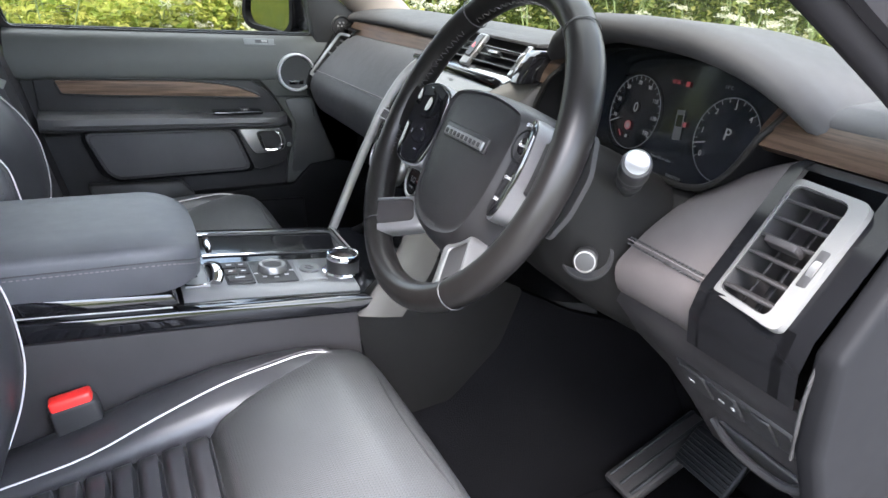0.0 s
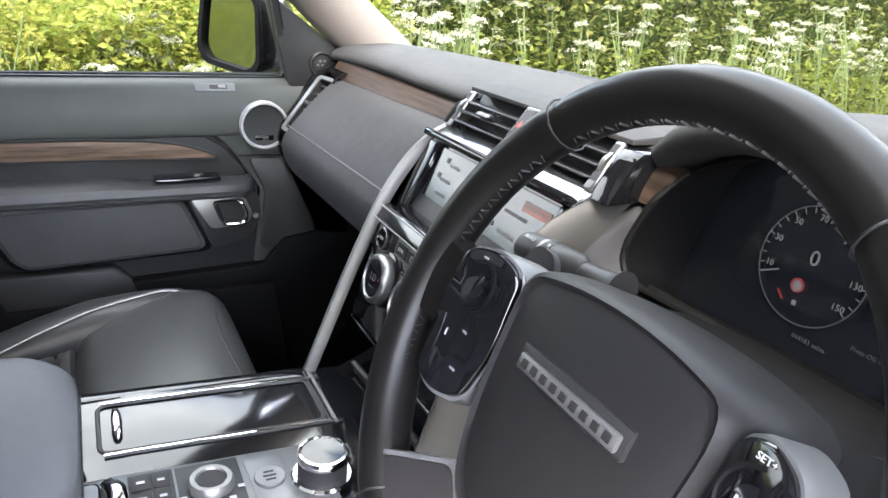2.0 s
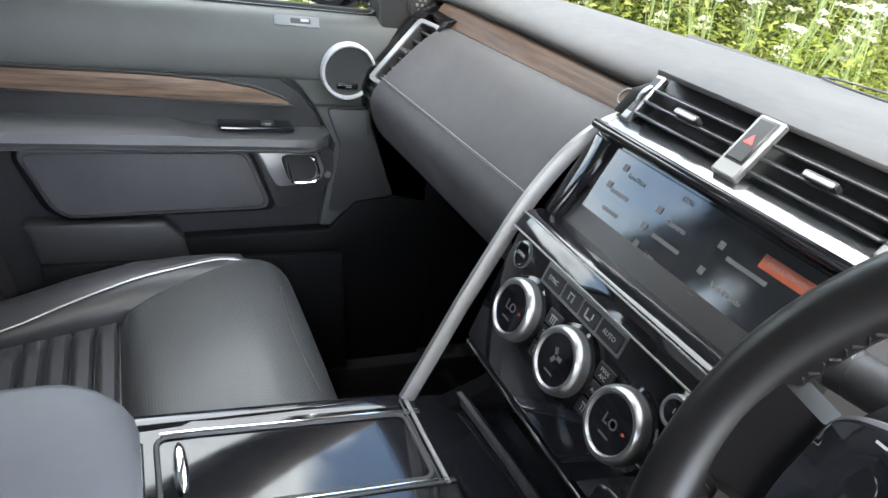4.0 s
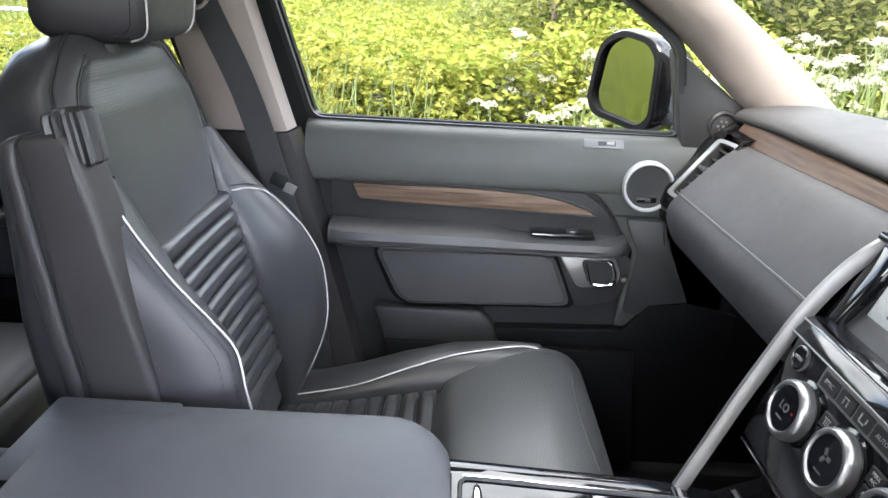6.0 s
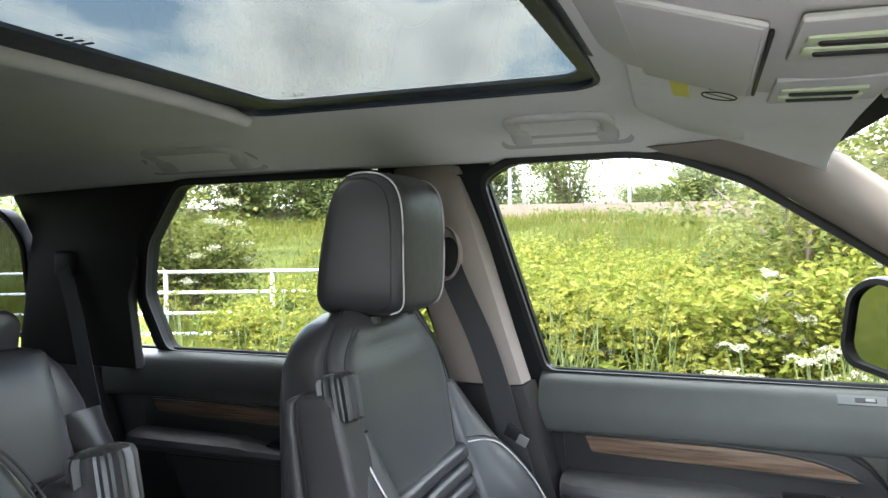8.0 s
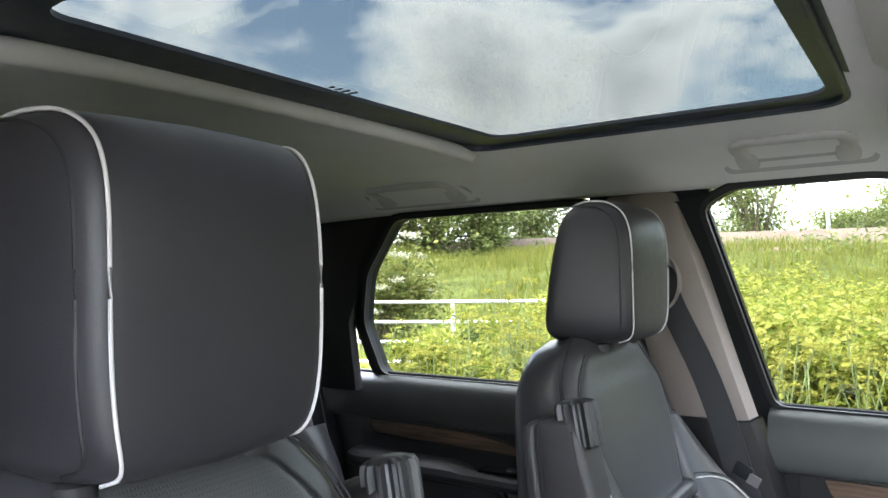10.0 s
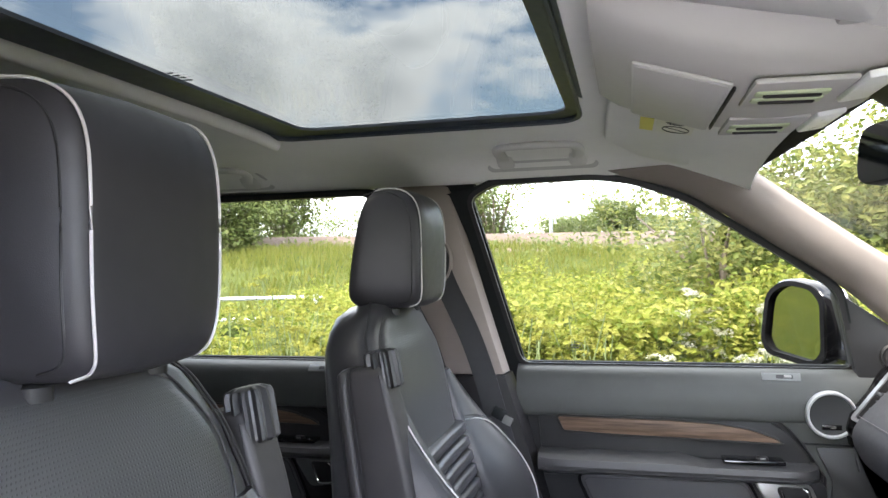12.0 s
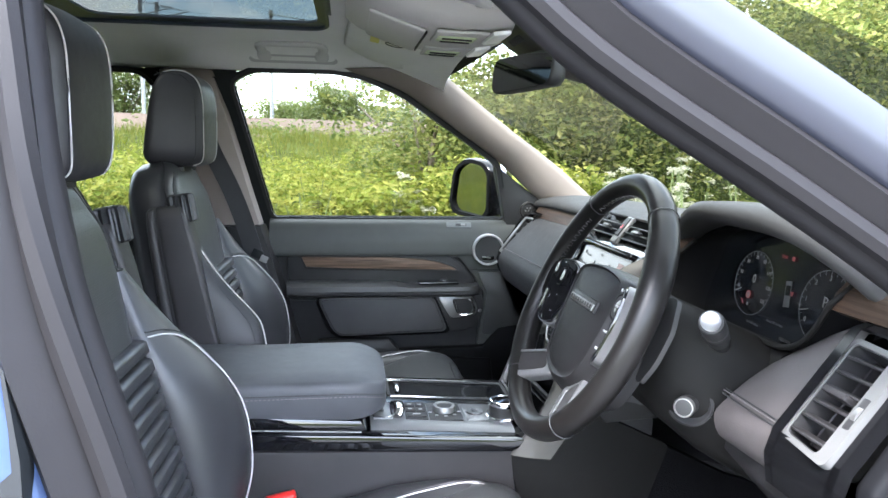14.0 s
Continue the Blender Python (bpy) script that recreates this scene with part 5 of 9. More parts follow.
for k in range(25):
    t = k / 24
    y = -0.140 - 0.49 * t
    s = max(0.0, 1 - abs(2 * t - 1) ** 3.2)
    lipz = 1.214 + 0.078 * s
    lipx = 0.252 - 0.055 * s - 0.01 * t
    hood.append([(0.52, y, 1.225), (0.44, y, 1.235 + 0.040 * s), (0.34, y, 1.235 + 0.062 * s), (0.26 - 0.02 * s, y, lipz + 0.010), (lipx + 0.006, y, lipz + 0.010), (lipx - 0.004, y, lipz + 0.002), (lipx - 0.005, y, lipz - 0.007), (lipx + 0.002, y, lipz - 0.016), (lipx + 0.016, y, lipz - 0.022), (lipx + 0.05, y, lipz - 0.024), (0.330, y, lipz - 0.020)])
part("instrument_hood", loft(hood), DASH, dash, "padded hood over the instruments", 60)
BEZEL = [(p.x, p.y) for p in spline([(-0.212, 1.236, 0), (-0.193, 1.200, 0), (-0.179, 1.162, 0), (-0.183, 1.140, 0), (-0.206, 1.130, 0), (-0.300, 1.133, 0), (-0.430, 1.136, 0), (-0.490, 1.136, 0), (-0.527, 1.147, 0), (-0.552, 1.174, 0), (-0.572, 1.222, 0), (-0.560, 1.238, 0), (-0.500, 1.256, 0), (-0.385, 1.264, 0), (-0.270, 1.256, 0)], 5, True)]
crn = [(-0.385 + (y + 0.385) * 0.985, z - 0.030 * min(1.0, max(0.0, (1.235 - z) / 0.07))) for y, z in BEZEL]
CU = Vector((0.16, 0, 1.0)).normalized()
CN = PAN_R.cross(CU).normalized()


def clus(y, z, d=0.0):
    return Vector((0.292 + (z - 1.18) * 0.16, y, z)) + CN * (d + 0.004)


bm = bmesh.new()
bm.faces.new([bm.verts.new(clus(p[0], p[1])) for p in crn])
clu = part("instrument_display", bm, DISPLAY, dash, "dark digital instrument display")
def bez(y, z, d=0.0):
    return Vector((0.214 + (z - 1.18) * 0.16 + 0.032 * min(1.0, max(0.0, (z - 1.205) / 0.04)) - d, y, z))


part("cluster_surround", loft([[clus(y, z, -0.001) for y, z in crn], [clus(a + (c - a) * 0.5, b + (e - b) * 0.5, 0.040) for (a, b), (c, e) in zip(crn, BEZEL)], [bez(y, z) for y, z in BEZEL]], ring=True), DARKTRIM, dash, "", 80)
part("cluster_edge", tube([bez(y, z) for y, z in BEZEL[1:56]], 0.0036, 8), COWL, dash, "slim dark lip round the instruments")


def dial(yc, zc, r, labels, a0, a1, centre, centre_size, needle):
    g = part("dial_ring", tube([clus(yc - r * math.cos(a * math.pi / 24), zc + r * math.sin(a * math.pi / 24), 0.003) for a in range(48)], 0.0006, 5, True), LITDIM, clu)
    for i, tx in enumerate(labels):
        a = radians(a0 + (a1 - a0) * i / (len(labels) - 1))
        writing("dial_number", tx, clus(yc - 0.80 * r * math.cos(a), zc + 0.80 * r * math.sin(a), 0.0025), PAN_R, CU, 0.0095 if len(labels) < 8 else 0.0075, LIT, g)
    for i in range(3 * (len(labels) - 1) + 1):
        a = radians(a0 + (a1 - a0) * i / (3 * (len(labels) - 1)))
        o = (PAN_R * math.cos(a) + CU * math.sin(a))
        part("tick", box(clus(yc, zc, 0.0028) + o * r * 0.95, (0.005, 0.0007, 0.0005), 0, 1, Matrix((o, CN.cross(o), CN)).transposed()), LIT, g)
    writing("dial_value", centre, clus(yc, zc + 0.006, 0.0025), PAN_R, CU, centre_size, LIT, g)
    a = radians(needle)
    o = PAN_R * math.cos(a) + CU * math.sin(a)
    part("needle", box(clus(yc, zc, 0.0032) + o * r * 0.80, (0.018, 0.0012, 0.0006), 0, 1, Matrix((o, CN.cross(o), CN)).transposed()), LIT, g)
    return g


g1 = dial(-0.306, 1.178, 0.047, ["10", "30", "50", "70", "90", "110", "130", "150"], 195, -35, "0", 0.018, 205)
part("limit_sign", lathe([(0.006, 0), (0.006, 0.0008), (0.0045, 0.001), (0.0045, 0.0005)], clus(-0.300, 1.160, 0.0022), CN, 20, cap=False), LITRED, g1)
part("limit_sign_face", lathe([(0.0044, 0.0006), (0.0005, 0.0007)], clus(-0.300, 1.160, 0.0022), CN, 16), LIT, g1)
part("warning_bar", plate(clus(-0.288, 1.148, 0.0024), PAN_R + CU, CU - PAN_R, 0.002, 0.009, 0.0005, 0), LITRED, g1)
part("fuel_mark", plate(clus(-0.302, 1.146, 0.0024), PAN_R, CU, 0.004, 0.004, 0.0005, 0), LIT, g1)
g2 = dial(-0.466, 1.176, 0.047, ["0", "1", "2", "3", "4", "5", "6"], 215, -35, "P", 0.020, 195)
part("redline", tube([clus(-0.466 - 0.045 * math.cos(radians(a)), 1.176 + 0.045 * math.sin(radians(a)), 0.003) for a in range(-60, -22, 6)], 0.0010, 5), LITRED, g2)
writing("cluster_text", "12:56", clus(-0.365, 1.226, 0.0025), PAN_R, CU, 0.0065, LITRED, clu)
writing("cluster_text", "14\u00b0C", clus(-0.448, 1.232, 0.0025), PAN_R, CU, 0.0060, LITDIM, clu)
writing("cluster_text", "Press OK to clear", clus(-0.376, 1.134, 0.0025), PAN_R, CU, 0.0052, LITDIM, clu)
writing("cluster_text", "24/05/2024", clus(-0.405, 1.117, 0.0025), PAN_R, CU, 0.0056, LITDIM, clu)
writing("cluster_text", "044183 miles", clus(-0.325, 1.122, 0.0025), PAN_R, CU, 0.0056, LITDIM, clu)
part("warning_light", plate(clus(-0.385, 1.226, 0.0024), PAN_R, CU, 0.006, 0.006, 0.0005, 0), LITRED, clu)
# small picture of a car in the display
pc = part("car_picture", plate(clus(-0.389, 1.178, 0.0022), PAN_R * 0.98 + CU * 0.12, CU * 0.98 - PAN_R * 0.12, 0.013, 0.036, 0.0006, 0.0002), LITDIM, clu)
part("picture_glass", plate(clus(-0.389, 1.183, 0.0028), PAN_R * 0.98 + CU * 0.12, CU * 0.98 - PAN_R * 0.12, 0.010, 0.014, 0.0006, 0.0002), DISPLAY, pc)
part("picture_door", plate(clus(-0.399, 1.180, 0.0028), PAN_R, CU, 0.005, 0.006, 0.0006, 0.0002), LITRED, pc)

# panel under the instruments and beside the wheel, in stitched skin
def knee_row(y):
    t = (-0.500 - y) / 0.125
    f = (1 - min(1.0, max(0.0, t))) ** 1.4
    return [(0.300, y, 1.190 - 0.060 * f), (0.255 - 0.02 * t, y, 1.196 - 0.060 * f), (0.216, y, 1.180 - 0.054 * f), (0.172, y, 1.130 - 0.030 * f), (0.142, y, 1.092 - 0.018 * f), (0.128, y, 1.068 - 0.012 * f), (0.136, y, 1.035 - 0.006 * f), (0.160, y, 1.015)]


def smooth_row(r):
    return spline(r, 3)


part("driver_knee_skin", loft([smooth_row(knee_row(-0.500 - 0.125 * k / 14)) for k in range(15)]), DASH_LOW, dash, "stitched leather-look panel beside the instruments", 60)
part("driver_skin_side", loft([smooth_row(knee_row(-0.500)), smooth_row([(x + 0.012, -0.493, z - 0.006) for x, y, z in knee_row(-0.500)]), smooth_row([(x + 0.060, -0.478, z - 0.020) for x, y, z in knee_row(-0.500)])]), DASH_LOW, dash, "", 60)
for off in (-0.003, 0.003):
    part("knee_stitching", stitches([(0.1360 + off * 0.6, -0.502 - 0.118 * k / 90, 1.0865 + off) for k in range(91)], 0.0034, 0.0017), SEAM, dash)
part("knee_seam", tube([(0.1372, -0.502 - 0.118 * k / 8, 1.0865) for k in range(9)], 0.0007, 5), STITCH, dash)
wr = []
for k in range(6):
    y = -0.560 - 0.175 * k / 5
    wr.append([(0.262, y, 1.238), (0.244, y, 1.232), (0.228, y, 1.216), (0.222, y, 1.198), (0.240, y, 1.190)])
part("wood_band", loft(wr), WOOD_Y, dash, "open-grain walnut band, darkened for its shade", 60)
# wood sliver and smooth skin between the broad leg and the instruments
part("wood_band", loft([[(x, -0.174 - (0.018 + 0.44 * (z - 1.2)) * t, z) for x, z in ((0.240, 1.233), (0.231, 1.226), (0.222, 1.212), (0.2175, 1.198))] for t in (0.0, 0.33, 0.66, 1.0)]), WOOD_Y, dash, "open-grain walnut band, darkened for its shade", 60)
skin = []
for k in range(9):
    t = k / 8
    col_ = []
    for x, z in ((0.234, 1.198), (0.214, 1.184), (0.196, 1.168), (0.176, 1.148), (0.160, 1.125), (0.148, 1.100), (0.128, 1.062), (0.108, 1.010), (0.100, 0.960)):
        reach = 0.016 + 0.40 * max(0.0, z - 1.165) if z > 1.14 else 0.016 + 0.034 * min(1.0, (1.14 - z) / 0.03)
        edge_x = max(x, 0.2135 + (z - 1.18) * 0.16) if z > 1.12 else x + 0.062 + 0.02 * (1.12 - z)
        col_.append((x + (edge_x - x) * (1 - (1 - t) ** 1.3) - 0.004 * math.sin(math.pi * t), -0.162 - reach * t, z))
    skin.append(spline(col_, 3))
part("dash_face_driver", loft(skin), DASH, dash, "smooth dark skin between the leg and the instruments", 60)
part("dash_face_driver", loft([spline([(0.219, y, 1.131), (0.205, y, 1.124), (0.190, y, 1.095), (0.182, y, 1.060), (0.185, y, 1.00), (0.22, y, 0.95)], 3) for y in (-0.208, -0.28, -0.36, -0.44, -0.505)]), COWL, dash, "", 60)
low = thing("knee_panel", (0.22, -0.5, 0.86), "charcoal lower dashboard panel with switches and coin tray", "dash panel")
lrow = []
for k in range(11):
    t = k / 10
    y = -0.150 - 0.585 * t
    f = min(1.0, max(0.0, (t - 0.45) / 0.25))
    hi_, lo2 = [(0.160, 1.022), (0.165, 1.000), (0.192, 0.972), (0.218, 0.948), (0.262, 0.932), (0.32, 0.926), (0.40, 0.922), (0.52, 0.92)], [(0.150, 1.022), (0.152, 1.000), (0.190, 0.960), (0.216, 0.925), (0.232, 0.890), (0.262, 0.850), (0.32, 0.82), (0.45, 0.80)]
    lrow.append([(a + (c - a) * f, y, b + (e - b) * f) for (a, b), (c, e) in zip(hi_, lo2)])
part("panel_skin", loft(lrow), GREYPLASTIC, low, "", 60)
kn_r, kn_u = Vector((0, -1, 0)), Vector((-0.60, 0, 0.80))
kn_n = kn_r.cross(kn_u).normalized()
part("switch_block", plate((0.196, -0.630, 0.950), kn_r, kn_u, 0.150, 0.046, 0.006, 0.003), PLASTIC, low)
for k, y in enumerate((-0.580, -0.622, -0.664)):
    part("switch", plate(Vector((0.1945, y, 0.9512)) + kn_n * 0.003, kn_r, kn_u, 0.036, 0.038, 0.004, 0.0015), PLASTIC, low)
    if k < 2:
        part("switch_mark", plate(Vector((0.194, y + 0.004, 0.952)) + kn_n * 0.0058, kn_r, kn_u, 0.007, 0.0035, 0.0005, 0), PRINT, low)
part("switch_mark", lathe([(0.003, 0), (0.003, 0.0006), (0.002, 0.0006), (0.002, 0)], Vector((0.194, -0.633, 0.952)) + kn_n * 0.0056, kn_n, 12, cap=False), PRINT, low)
part("tray_lip", tube(spline([(0.225, -0.585, 0.898), (0.222, -0.62, 0.885), (0.222, -0.68, 0.884), (0.226, -0.71, 0.898)], 5), 0.005, 8), PLASTIC, low)
# A near-black plate stands for the shade inside the tray
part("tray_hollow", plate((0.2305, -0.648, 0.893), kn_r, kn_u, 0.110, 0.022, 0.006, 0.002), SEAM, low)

# ---------------------------------------------------------------- steering wheel, stalks and pedals
WC = Vector((-0.003, -0.3866, 1.168))
TH = 0.424
W_UP = Vector((math.sin(TH), 0, math.cos(TH)))
W_R = Vector((0, -1, 0))
W_N = W_R.cross(W_UP).normalized()   # towards the driver
RIM = 0.1708


def wh(u, v, d=0.0):
    return WC + W_R * u + W_UP * v + W_N * d


wheel = thing("steering_wheel", (0.12, -0.3875, 1.11), "black leather steering wheel with silver spokes and badge bar", "steering wheel")
rows = []
N = 96
for i in range(N):
    a = 2 * math.pi * i / N
    # grips are a little thicker at ten to two; a flat seam between the leather pieces
    rr = 0.0155 + 0.0018 * math.exp(-((math.degrees(a) % 180 - 30) / 22) ** 2)
    for s in (52, 128, 232, 308):
        dd = abs((math.degrees(a) - s + 180) % 360 - 180)
        if dd < 2.2:
            rr -= 0.0010
    o = W_R * math.cos(a) + W_UP * math.sin(a)
    rows.append([WC + o * (RIM + rr * math.cos(b)) + W_N * (rr * 1.08 * math.sin(b)) for b in [2 * math.pi * k / 18 for k in range(18)]])
rows.append(rows[0])
bm = loft(rows, ring=True)
bmesh.ops.remove_doubles(bm, verts=bm.verts, dist=1e-6)
rim = part("rim", bm, WHEELSKIN, wheel, "smooth black leather rim")
for s in (52, 128, 232, 308):
    a = radians(s)
    o = W_R * math.cos(a) + W_UP * math.sin(a)
    part("rim_seam", tube([WC + o * (RIM + 0.0166 * math.cos(b)) + W_N * 0.0178 * math.sin(b) for b in [2 * math.pi * k / 16 for k in range(16)]], 0.0008, 5, True), SEAM, rim)
# crossed stitches along the inside of the rim
for s0, s1 in ((54, 126), (134, 172), (188, 228), (312, 352), (8, 46)):
    n = int((s1 - s0) / 1.9)
    bm = bmesh.new()
    for k in range(n):
        a = radians(s0 + (s1 - s0) * (k + 0.5) / n)
        o = W_R * math.cos(a) + W_UP * math.sin(a)
        tg = W_UP * math.cos(a) - W_R * math.sin(a)
        c = WC + o * (RIM - 0.0158) + W_N * 0.002
        ln = (W_N + tg * (0.5 if k % 2 else -0.5)).normalized()
        m = Matrix((ln, o, ln.cross(o))).transposed().to_4x4()
        m.translation = c
        bmesh.ops.create_cube(bm, size=1.0, matrix=m @ Matrix.Diagonal((0.0058, 0.0014, 0.0008, 1)))
    part("rim_stitching", bm, RIMTHREAD, rim)
def wq(u, v, d=0.0):
    # the hub sits a little behind the plane of the rim
    k = max(0.0, 1 - (u * u + v * v) ** 0.5 / 0.165)
    return wh(u, v, d - 0.036 * min(1.0, k * 2.2))


# hub cover: a shield-shaped cushion
hub = [(-0.080, 0.044), (-0.056, 0.056), (0.0, 0.061), (0.056, 0.056), (0.080, 0.044), (0.081, 0.0), (0.074, -0.050), (0.054, -0.090), (0.0, -0.104), (-0.054, -0.090), (-0.074, -0.050), (-0.081, 0.0)]
hub = [(p.x, p.y) for p in spline([(a, b, 0) for a, b in hub], 5, True)]
hub_base = [(p.x, p.y) for p in spline([(-0.092, 0.046, 0), (-0.060, 0.060, 0), (0, 0.064, 0), (0.060, 0.060, 0), (0.092, 0.046, 0), (0.090, 0.0, 0), (0.086, -0.056, 0), (0.062, -0.100, 0), (0, -0.118, 0), (-0.062, -0.100, 0), (-0.086, -0.056, 0), (-0.090, 0.0, 0)], 5, True)]
hrows = []
for mixk, k, d in ((1.0, 1.0, -0.075), (1.0, 1.0, -0.040), (0.9, 0.995, -0.030), (0.55, 0.985, -0.017), (0.2, 0.97, -0.0075), (0.0, 0.94, -0.0035), (0.0, 0.90, -0.0060), (0.0, 0.86, -0.0045), (0.0, 0.70, -0.0020), (0.0, 0.45, 0.0000), (0.0, 0.2, 0.0010), (0.0, 0.02, 0.0012)):
    hrows.append([wh((u + (p - u) * mixk) * k, (v + (q - v) * mixk) * k - 0.002, d) for (u, v), (p, q) in zip(hub, hub_base)])
part("hub_cover", loft(hrows, ring=True, cap=True), HUBSKIN, wheel, "grained black airbag cover", 60)
# badge bar: raised plain shapes on a recessed strip
bd = part("badge", box(wh(0, 0.003, 0.0035), (0.086, 0.0100, 0.004), 0.0018, 2, Matrix((W_R, W_UP, W_N)).transposed()), SATIN, wheel, "silver badge strip with raised shapes")
part("badge_recess", box(wh(0, 0.0045, 0.0008), (0.094, 0.0170, 0.004), 0.002, 2, Matrix((W_R, W_UP, W_N)).transposed()), PLASTIC, wheel)
for k in range(9):
    part("badge_mark", box(wh(-0.036 + 0.0090 * k, 0.003, 0.0056), (0.0056, 0.0050, 0.0010), 0.0004, 1, Matrix((W_R, W_UP, W_N)).transposed()), GREYPLASTIC, bd)
for k in range(2):
    part("airbag_mark", box(wh(0.0, -0.093 - 0.006 * k, -0.0055 - 0.0035 * k), (0.020 - 0.012 * k, 0.0030, 0.0014), 0, 1, Matrix((W_R, W_UP, W_N)).transposed()), PLASTIC, wheel)
def pq(u, v, d=0.0):
    # the switches stand a little proud of the hub
    return wq(u, v, d + 0.005)


# spokes, switch pods
for sg in (-1, 1):
    arm = []
    for u, v0, v1, d, t in ((0.070, -0.050, 0.046, -0.006, 0.016), (0.105, -0.034, 0.040, -0.002, 0.016), (0.135, -0.022, 0.036, 0.000, 0.013), (0.160, -0.024, 0.042, 0.0, 0.012), (0.172, -0.036, 0.056, 0.0, 0.010)):
        arm.append([wq(sg * u, v0, d), wq(sg * u, v0 + 0.006, d + t * 0.9), wq(sg * u, v1 - 0.006, d + t * 0.9), wq(sg * u, v1, d), wq(sg * u, v1 - 0.006, d - t), wq(sg * u, v0 + 0.006, d - t)])
    part("spoke", loft(arm, ring=True, cap=True), WHEELSKIN, wheel)
    pod = rounded([(0.086, 0.040), (0.104, 0.047), (0.127, 0.040), (0.130, 0.0), (0.123, -0.046), (0.108, -0.054), (0.087, -0.050), (0.082, -0.010)], 0.012, 5)
    pd = part("switch_pod", loft([[pq(sg * (0.106 + (u - 0.106) * k), 0.005 + (v - 0.005) * k, d) for u, v in pod] for k, d in ((1.05, -0.014), (1.06, 0.012), (1.04, 0.0195), (1.0, 0.0200))], ring=True, cap=True), SILVER, wheel, "silver rim of the wheel switches", 50)
    part("switch_face", loft([[pq(sg * (0.106 + (u - 0.106) * k), 0.005 + (v - 0.005) * k, d) for u, v in pod] for k, d in ((1.0, 0.016), (0.99, 0.0225), (0.94, 0.0240), (0.5, 0.0245), (0.02, 0.0245))], ring=True, cap=True), PIANO, pd, "", 60)
    part("switch_ring", lathe([(0.0170, 0.0), (0.0170, 0.0016), (0.0155, 0.0020), (0.0145, 0.0010)], pq(sg * 0.109, 0.020, 0.0242), W_N, 30, cap=False), DARKTRIM, pd)
    part("switch_centre", lathe([(0.0085, 0.0), (0.0085, 0.0012), (0.0005, 0.0016)], pq(sg * 0.109, 0.020, 0.0244), W_N, 24), PIANO, pd)
    if sg > 0:
        for tx, u, v, s in (("SET+", 0.108, 0.0395, 0.0046), ("RESUME", 0.109, 0.020, 0.0036), ("CANCEL", 0.117, -0.012, 0.0040), ("LIM", 0.112, -0.034, 0.0046)):
            writing("switch_text", tx, pq(u, v, 0.0262), W_R, W_UP, s, PRINT, pd)
    else:
        for u, v, w, h in ((-0.109, 0.039, 0.005, 0.0012), (-0.103, -0.010, 0.005, 0.0014), (-0.098, -0.034, 0.006, 0.0014), (-0.114, -0.016, 0.0014, 0.005)):
            part("switch_mark", box(pq(u, v, 0.0258), (w, h, 0.0006), 0, 1, Matrix((W_R, W_UP, W_N)).transposed()), PRINT, pd)
    # lower silver spoke that runs from the hub to the rim
    lo_ = [(0.030, -0.106), (0.066, -0.078), (0.094, -0.094), (0.126, -0.112), (0.124, -0.124), (0.100, -0.146), (0.086, -0.144), (0.056, -0.124)]
    lo_ = rounded(lo_, 0.010, 4)
    sp = part("metal_spoke", loft([[wq(sg * (0.086 + (u - 0.086) * k), -0.104 + (v + 0.104) * k, d) for u, v in lo_] for k, d in ((1.0, -0.008), (1.03, 0.006), (1.0, 0.011), (0.93, 0.0135), (0.70, 0.0135), (0.67, 0.0115))], ring=True, cap=True), SILVER, wheel, "silver lower spoke", 50)
    part("spoke_inlay", loft([[wq(sg * (0.086 + (u - 0.086) * k), -0.104 + (v + 0.104) * k, d) for u, v in lo_] for k, d in ((0.68, 0.0095), (0.65, 0.0125), (0.60, 0.0128))], ring=True, cap=True), GREYPLASTIC, sp, "", 50)
    # gear paddle behind the wheel
    pad_ = rounded([(0.098, 0.030), (0.112, 0.056), (0.134, 0.058), (0.152, 0.020), (0.150, -0.020), (0.138, -0.048), (0.126, -0.048), (0.118, 0.0)], 0.008, 4)
    part("gear_paddle", loft([[wh(sg * u, v, d) for u, v in pad_] for d in (-0.052, -0.046)], ring=True, cap=True), PLASTIC, wheel)
part("hub_back", lathe([(0.055, -0.10), (0.062, -0.05), (0.060, -0.02)], wh(0, 0, 0.0), W_N, 36), PLASTIC, wheel)

col = thing("steering_column", (0.20, -0.3875, 1.02), "charcoal plastic steering column cowl behind the wheel", "column")
crow = []
AX = -W_N
for s, hw, up_, dn in ((0.075, 0.062, 0.050, 0.070), (0.10, 0.088, 0.062, 0.100), (0.16, 0.104, 0.066, 0.120), (0.24, 0.112, 0.066, 0.130), (0.34, 0.115, 0.060, 0.140)):
    c = WC + AX * s
    ring_ = rounded([(-hw, -dn * 0.55), (-hw * 0.65, -dn), (hw * 0.65, -dn), (hw, -dn * 0.55), (hw, up_ * 0.6), (hw * 0.7, up_), (-hw * 0.7, up_), (-hw, up_ * 0.6)], 0.02, 3)
    crow.append([c + W_R * u + Vector((0.0, 0, 1)) * v for u, v in ring_])
part("column_cowl", loft(crow, ring=True, cap=True), COWL, col, "", 60)
kc = Vector((0.105, -0.478, 1.060))
kx = Vector((-0.62, -0.75, 0.12)).normalized()
ak = part("adjust_knob", lathe([(0.0125, -0.022), (0.0125, 0.018), (0.0110, 0.0225), (0.0085, 0.023), (0.0005, 0.023)], kc, kx, 28), PLASTIC, col)
part("knob_ring", lathe([(0.0127, 0.016), (0.0128, 0.0205), (0.0112, 0.0235), (0.0100, 0.0236), (0.0098, 0.022)], kc, kx, 28, cap=False), SATIN, ak, "chrome knob ring")
